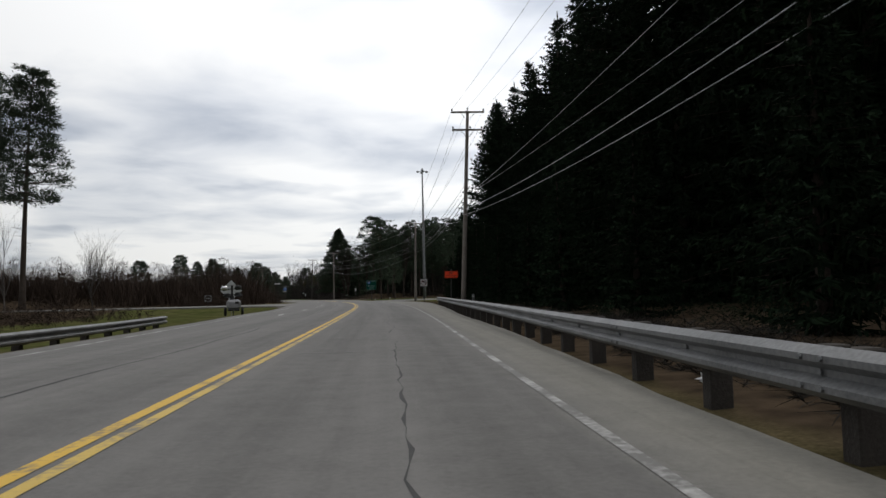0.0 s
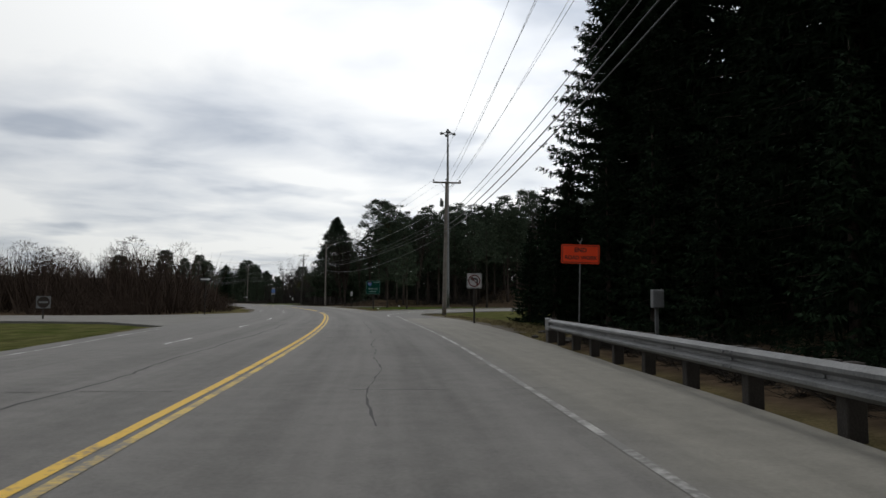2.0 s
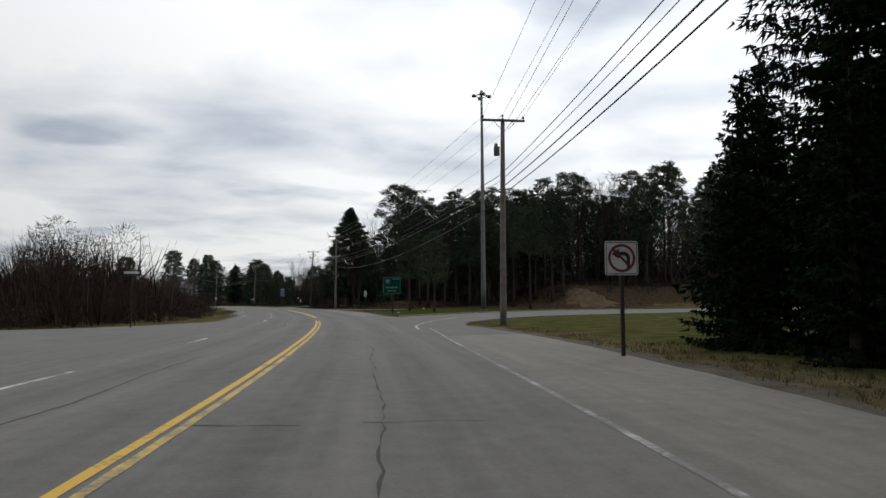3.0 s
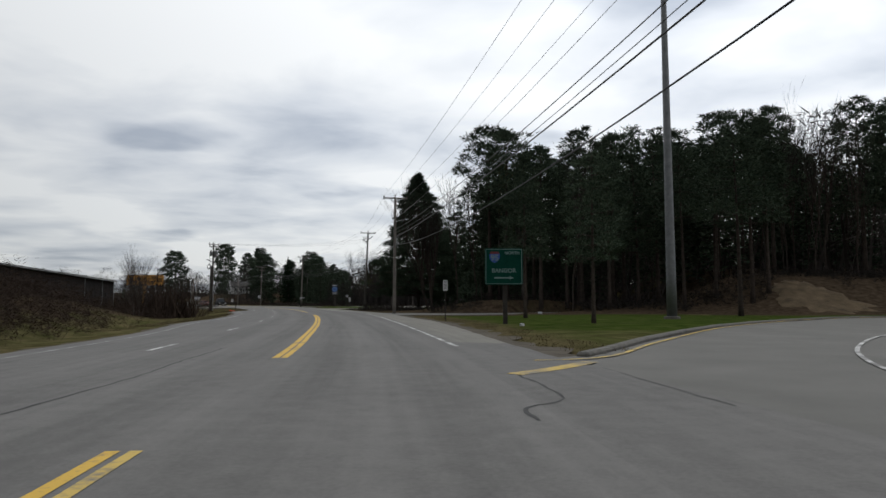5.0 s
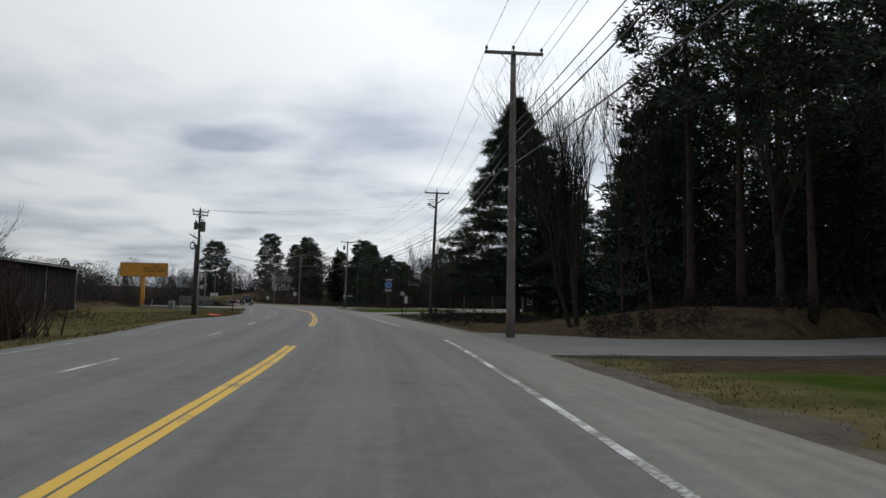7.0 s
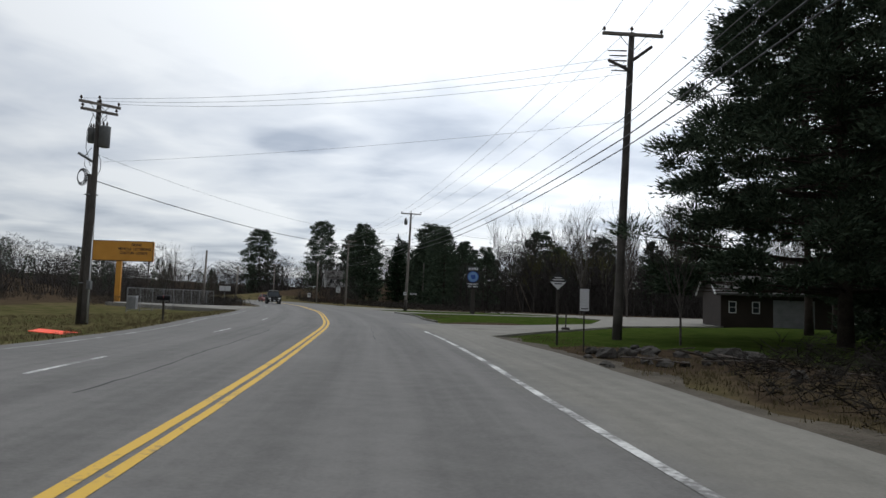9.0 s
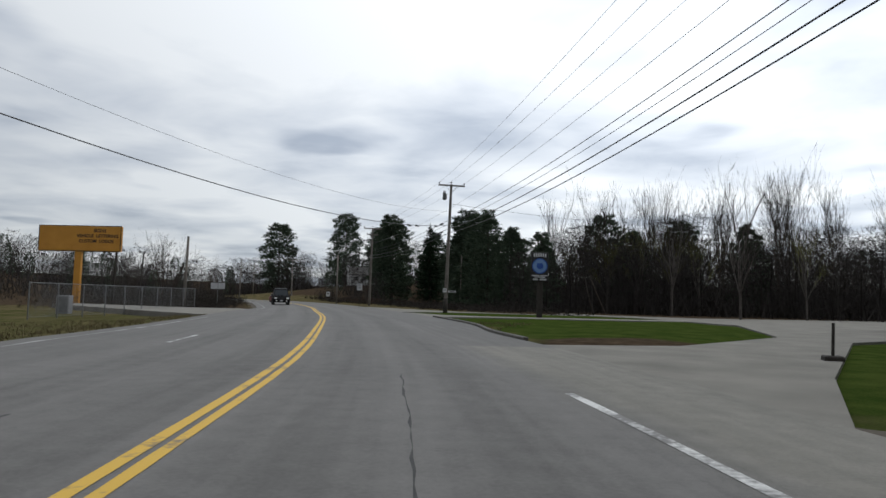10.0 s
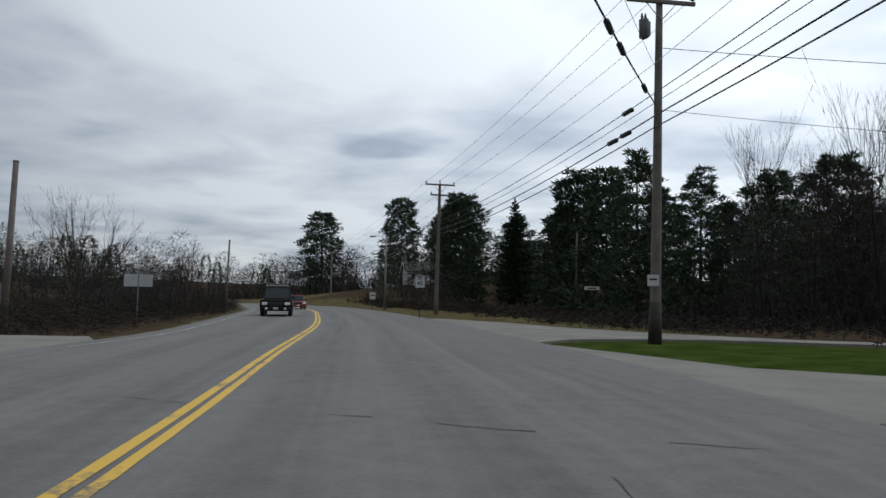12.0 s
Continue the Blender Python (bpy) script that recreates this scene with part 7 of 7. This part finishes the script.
def house(x, y, turn, w, d, h, rise, wall, roof_mat, label, door=False):
    ob = thing("house", pose(x, y, gz(x, y), 0, 0, turn), label, "house")
    walls = part("wall", Geo().box((0, 0, h / 2 - 0.2), (w, d, h + 0.4), None, 0.02), wall, ob)
    for k in range(int(h / 0.22)):
        part("clapboard", Geo().box((0, -d / 2 - 0.012, 0.12 + 0.22 * k), (w + 0.02, 0.024, 0.19)), wall, walls)
    o = 0.45
    sec = [(-d / 2 - o, h - 0.15), (0, h + rise), (d / 2 + o, h - 0.15), (d / 2 + o, h - 0.32), (0, h + rise - 0.18), (-d / 2 - o, h - 0.32)]
    vs = [(s * (w / 2 + o), yy, zz) for s in (-1, 1) for yy, zz in sec]
    roof = part("roof", Geo().add(vs, [(0, 1, 7, 6), (1, 2, 8, 7), (2, 3, 9, 8), (3, 4, 10, 9), (4, 5, 11, 10), (5, 0, 6, 11), (0, 5, 4, 1), (1, 4, 3, 2), (6, 7, 10, 11), (7, 8, 9, 10)]), roof_mat, ob)
    for s in (-1, 1):
        part("gable", Geo().prism([(-d / 2, h - 0.1), (d / 2, h - 0.1), (0, h + rise - 0.2)], -0.06, 0.06, Matrix.Translation((s * (w / 2 - 0.07), 0, 0)) @ Matrix.Rotation(math.pi / 2, 4, "Z") @ Matrix.Rotation(math.pi / 2, 4, "X")), wall, ob)
    for e in (-1, 1):
        for s in (-1, 1):
            x0 = e * (w / 2 + o + 0.02)
            part("bargeboard", Geo().tube([(x0, s * (d / 2 + o), h - 0.22), (x0, 0, h + rise - 0.07)], 0.09, 4), HOUSE_WHITE, roof, "pale bargeboard")
    for u in ((-0.40, -0.20) if door else (-0.3, 0.0, 0.3)):
        ww, wh = (0.56, 0.90) if door else (0.95, 1.15)
        win = part("window", frame_geo(ww, wh, h * 0.55, 0.06, -d / 2 - 0.04, 0.05, u * w), HOUSE_WHITE, ob)
        part("pane", Geo().box((u * w, -d / 2 - 0.03, h * 0.55), (ww - 0.1, 0.012, wh - 0.1)), GLASS, win)
        part("glazing_bar", Geo().box((u * w, -d / 2 - 0.045, h * 0.55), (ww - 0.1, 0.02, 0.035)), HOUSE_WHITE, win)
    if door:
        dr = part("garage_door", Geo().box((0.12 * w, -d / 2 - 0.03, 1.05), (2.9, 0.05, 2.1), None, 0.01), TRAILER, ob, "pale panelled garage door")
        for k in range(4):
            part("panel", Geo().box((0.12 * w, -d / 2 - 0.06, 0.3 + 0.52 * k), (2.7, 0.02, 0.42), None, 0.008), TRAILER, dr)
    return ob


shed()
house(-14.0, 238.5, 4, 8.4, 7, 2.7, 1.9, HOUSE_BROWN, ROOF_DARK, "low dark brown house with pale bargeboards and a garage door", True)
house(-104.5, 362.5, 35, 7, 6, 2.6, 2.0, HOUSE_WHITE, ROOF_DARK, "small white house on the knoll beyond the bend")

# ---- vehicles ----


def vehicle(name, x, y, turn, paint, label, L, W, H, hood, truck):
    """A car that faces -y at turn 0: lofted body, cabin with glass, wheels, lamps."""
    ob = thing(name, pose(x, y, 0.0, 0, 0, turn), label, "car")
    sill, belt = 0.34 if truck else 0.22, H * 0.58
    prof = [(-L / 2, sill), (-L / 2 - 0.04, belt * 0.72), (-L / 2 + 0.10, hood), (-L / 2 + L * 0.27, belt), (L / 2 - 0.12, belt), (L / 2, belt * 0.8), (L / 2 - 0.02, sill)]
    g = Geo()
    for wx, sc in ((-W / 2, 0), (-W / 2 + 0.07, 1), (W / 2 - 0.07, 1), (W / 2, 0)):
        for py, pz in prof:
            inset = 0.05 if not sc else 0.0
            cz = (sill + belt) / 2
            g.v.append((wx, py * (1 - inset * 0.3), cz + (pz - cz) * (1 - inset * 2)))
    m = len(prof)
    for k in range(3):
        for i in range(m):
            j = (i + 1) % m
            g.f.append((k * m + i, k * m + j, (k + 1) * m + j, (k + 1) * m + i))
    g.f += [tuple(range(m))[::-1], tuple(3 * m + i for i in range(m))]
    part("body", g, paint, ob, "painted body")
    f0, f1, r1, r0 = -L / 2 + L * 0.25, -L / 2 + L * 0.37, L * (0.12 if truck else 0.22), L * (0.18 if truck else 0.36)
    cab = Geo()
    for wx in (-1, 1):
        for py, pz, k in ((f0, belt - 0.02, 0.47), (f1, H, 0.40), (r1, H, 0.40), (r0, belt - 0.02, 0.47)):
            cab.v.append((wx * W * k, py, pz))
    cab.f += [(0, 1, 2, 3), (7, 6, 5, 4), (0, 4, 5, 1), (1, 5, 6, 2), (2, 6, 7, 3), (0, 3, 7, 4)]
    cabin = part("cabin", cab, paint, ob)
    part("windscreen", Geo().add([(-W * 0.42, f0 + 0.02, belt + 0.05), (W * 0.42, f0 + 0.02, belt + 0.05), (W * 0.36, f1 - 0.04, H - 0.06), (-W * 0.36, f1 - 0.04, H - 0.06)], [(0, 1, 2, 3)]).add([(-W * 0.42, f0 - 0.0, belt + 0.05), (W * 0.42, f0 - 0.0, belt + 0.05), (W * 0.36, f1 - 0.06, H - 0.06), (-W * 0.36, f1 - 0.06, H - 0.06)], [(0, 1, 2, 3)]), GLASS, cabin, "dark windscreen")
    for s in (-1, 1):
        part("side_window", Geo().add([(s * W * 0.468, f0 + 0.35, belt + 0.04), (s * W * 0.468, r0 - 0.3, belt + 0.04), (s * W * 0.408, r1 - 0.15, H - 0.07), (s * W * 0.408, f1 + 0.1, H - 0.07)], [(0, 1, 2, 3)]), GLASS, cabin)
        part("mirror", Geo().box((s * (W / 2 + 0.08), f0 + 0.25, belt + 0.12), (0.2, 0.1, 0.2), None, 0.03), RUBBER, ob)
        part("headlight", Geo().box((s * W * 0.36, -L / 2 - 0.03, belt * 0.74), (0.32, 0.08, 0.18), None, 0.03), LAMP_LENS, ob, "clear headlight")
        for py in (-L * 0.31, L * 0.30):
            r = 0.39 if truck else 0.32
            wx = s * (W / 2 - 0.10)
            wh = part("wheel", Geo().tube([(wx - 0.12, py, r), (wx - 0.09, py, r), (wx + 0.09, py, r), (wx + 0.12, py, r)], [r * 0.86, r, r, r * 0.86], 18), RUBBER, ob, "black tyre")
            part("rim", Geo().tube([(wx - 0.125, py, r), (wx + 0.125, py, r)], r * 0.58, 14), GREY_METAL, wh)
    part("grille", Geo().box((0, -L / 2 - 0.05, belt * 0.70), (W * 0.42, 0.05, 0.24), None, 0.02), RUBBER, ob, "dark grille")
    part("bumper", Geo().box((0, -L / 2 - 0.07, sill + 0.14), (W * 0.98, 0.16, 0.22), None, 0.05), paint, ob)
    part("number_plate", Geo().box((0, -L / 2 - 0.155, sill + 0.17), (0.30, 0.01, 0.15), None, 0.003), SIGN_BACK, ob)
    if truck:
        part("roof_rack", Geo().tube([(-W * 0.38, f1 + 0.1, H + 0.09), (W * 0.38, f1 + 0.1, H + 0.09)], 0.045, 8).tube([(-W * 0.36, f1 + 0.1, H - 0.02), (-W * 0.36, f1 + 0.1, H + 0.09)], 0.03, 6).tube([(W * 0.36, f1 + 0.1, H - 0.02), (W * 0.36, f1 + 0.1, H + 0.09)], 0.03, 6), GREY_METAL, ob, "grey bar across the roof")
        for s in (-1, 1):
            part("wheel_arch", Geo().tube([(s * (W / 2 + 0.02), -L * 0.31 + 0.50 * math.cos(a), 0.39 + 0.50 * math.sin(a)) for a in np.linspace(0.1, math.pi - 0.1, 9)], 0.05, 6), RUBBER, ob)
            part("fog_lamp", Geo().tube([(s * W * 0.30, -L / 2 - 0.13, sill + 0.16), (s * W * 0.30, -L / 2 - 0.165, sill + 0.16)], 0.08, 10), LAMP_LENS, ob)
        part("bed_rim", frame_geo(W * 0.9, 0.1, 0, 0.02, 0).box((0, L * 0.34, belt + 0.03), (W * 0.94, L * 0.30, 0.06), None, 0.02), RUBBER, ob)
    return ob


vehicle("pickup_truck", -74.6, 269.6, 33, CAR_BLACK, "black pickup truck coming round the bend", 5.2, 1.92, 1.85, 1.05, True)
vehicle("red_car", -88.5, 292.5, 40, CAR_RED, "dark red car following round the bend", 4.4, 1.76, 1.45, 0.78, False)

# ---- small things on the ground ----
rs = random.Random(23)
for i in range(26):
    a = rs.uniform(0, 6.28)
    x, y = -25.2 + rs.uniform(-1.6, 3.0), 197.6 + rs.uniform(-4.5, 2.5)
    r = rs.uniform(0.08, 0.26)
    tagged(part("stone", Geo().blob((x, y, gz(x, y) + r * 0.3), (r * 1.2, r, r * 0.75), i, 0.28), ROCK), "rough grey stone beside the pole", "stone", "stones by the pole")
for i in range(9):
    x, y = -24.6 + rs.uniform(-1.0, 4.0), 195.5 + rs.uniform(-4, 3)
    L = rs.uniform(0.6, 1.8)
    tagged(part("scrap_board", Geo().box((x, y, gz(x, y) + 0.12 + 0.05 * (i % 3)), (L, 0.12, 0.03), Matrix.Rotation(rs.uniform(0, 3.1), 3, "Z") @ Matrix.Rotation(rs.uniform(-0.2, 0.2), 3, "Y"), 0.004), RUSSET), "weathered scrap board on the brush heap", "board", "scrap boards")


def litter(x, y, s, seed):
    rnd = random.Random(seed)
    return tagged(part("litter", Geo().blob((x, y, gz(x, y) + 0.05 * s), (0.16 * s, 0.11 * s, 0.09 * s), seed, 0.5, 9, 6), SIGN_WHITE), "crumpled white plastic on the ground", "litter", "litter")


litter(1.75, 4.9, 0.6, 1)
litter(-4.9, 134.0, 0.8, 2)
litter(-2.0, 160.5, 1.0, 3)
litter(-66.0, 236.5, 1.6, 4)
litter(-67.0, 237.5, 1.2, 5)
for i in range(9):
    x, y = 3.2 + rs.uniform(-0.6, 1.4), 61.5 + rs.uniform(-5, 6)
    r = rs.uniform(0.05, 0.15)
    tagged(part("stone", Geo().blob((x, y, gz(x, y) + r * 0.3), (r * 1.3, r, r * 0.7), 90 + i, 0.3), ROCK), "rough grey stone behind the guard rail", "stone", "stones by the guard rail")


def grass(name, areas, density, hmin, hmax, mat, label, seed, loose=0.09):
    """Blades and tufts over rectangles of the plan (x0, x1, y0, y1)."""
    rnd = random.Random(seed)
    g = Geo()
    for x0, x1, y0, y1 in areas:
        for k in range(int((x1 - x0) * (y1 - y0) * density)):
            x, y = rnd.uniform(x0, x1), rnd.uniform(y0, y1)
            if paved(x, y, 0.25 + 0.9 * rnd.random() ** 2):
                continue
            z = gz(x, y)
            for j in range(5):
                bx, by = x + rnd.uniform(-loose, loose), y + rnd.uniform(-loose, loose)
                h = rnd.uniform(hmin, hmax)
                a = rnd.uniform(0, 6.283)
                w = 0.010 + 0.008 * rnd.random()
                dx, dy = rnd.uniform(-0.5, 0.5) * h, rnd.uniform(-0.5, 0.5) * h
                kk = len(g.v)
                g.v += [(bx - w * math.cos(a), by - w * math.sin(a), z - 0.02), (bx + w * math.cos(a), by + w * math.sin(a), z - 0.02), (bx + dx, by + dy, z + h)]
                g.f.append((kk, kk + 1, kk + 2))
    return tagged(part(name, g, mat), label, "grass", kind="stuff")


grass("dry_grass", [(-34, -24, 120, 172), (-60, -38, 172, 232), (2.8, 5, 58, 80), (-28, -20, 184, 197)], 6, 0.04, 0.15, BLADE_STRAW, "dry straw-coloured grass tufts along the verges", 32)
grass("verge_grass", [(right_edge(y) + 0.3, right_edge(y) + 2.2, y, y + 4) for y in range(62, 204, 4)], 12, 0.015, 0.05, BLADE_STRAW, "short dry grass fraying over the road's shoulder", 33, 0.35)
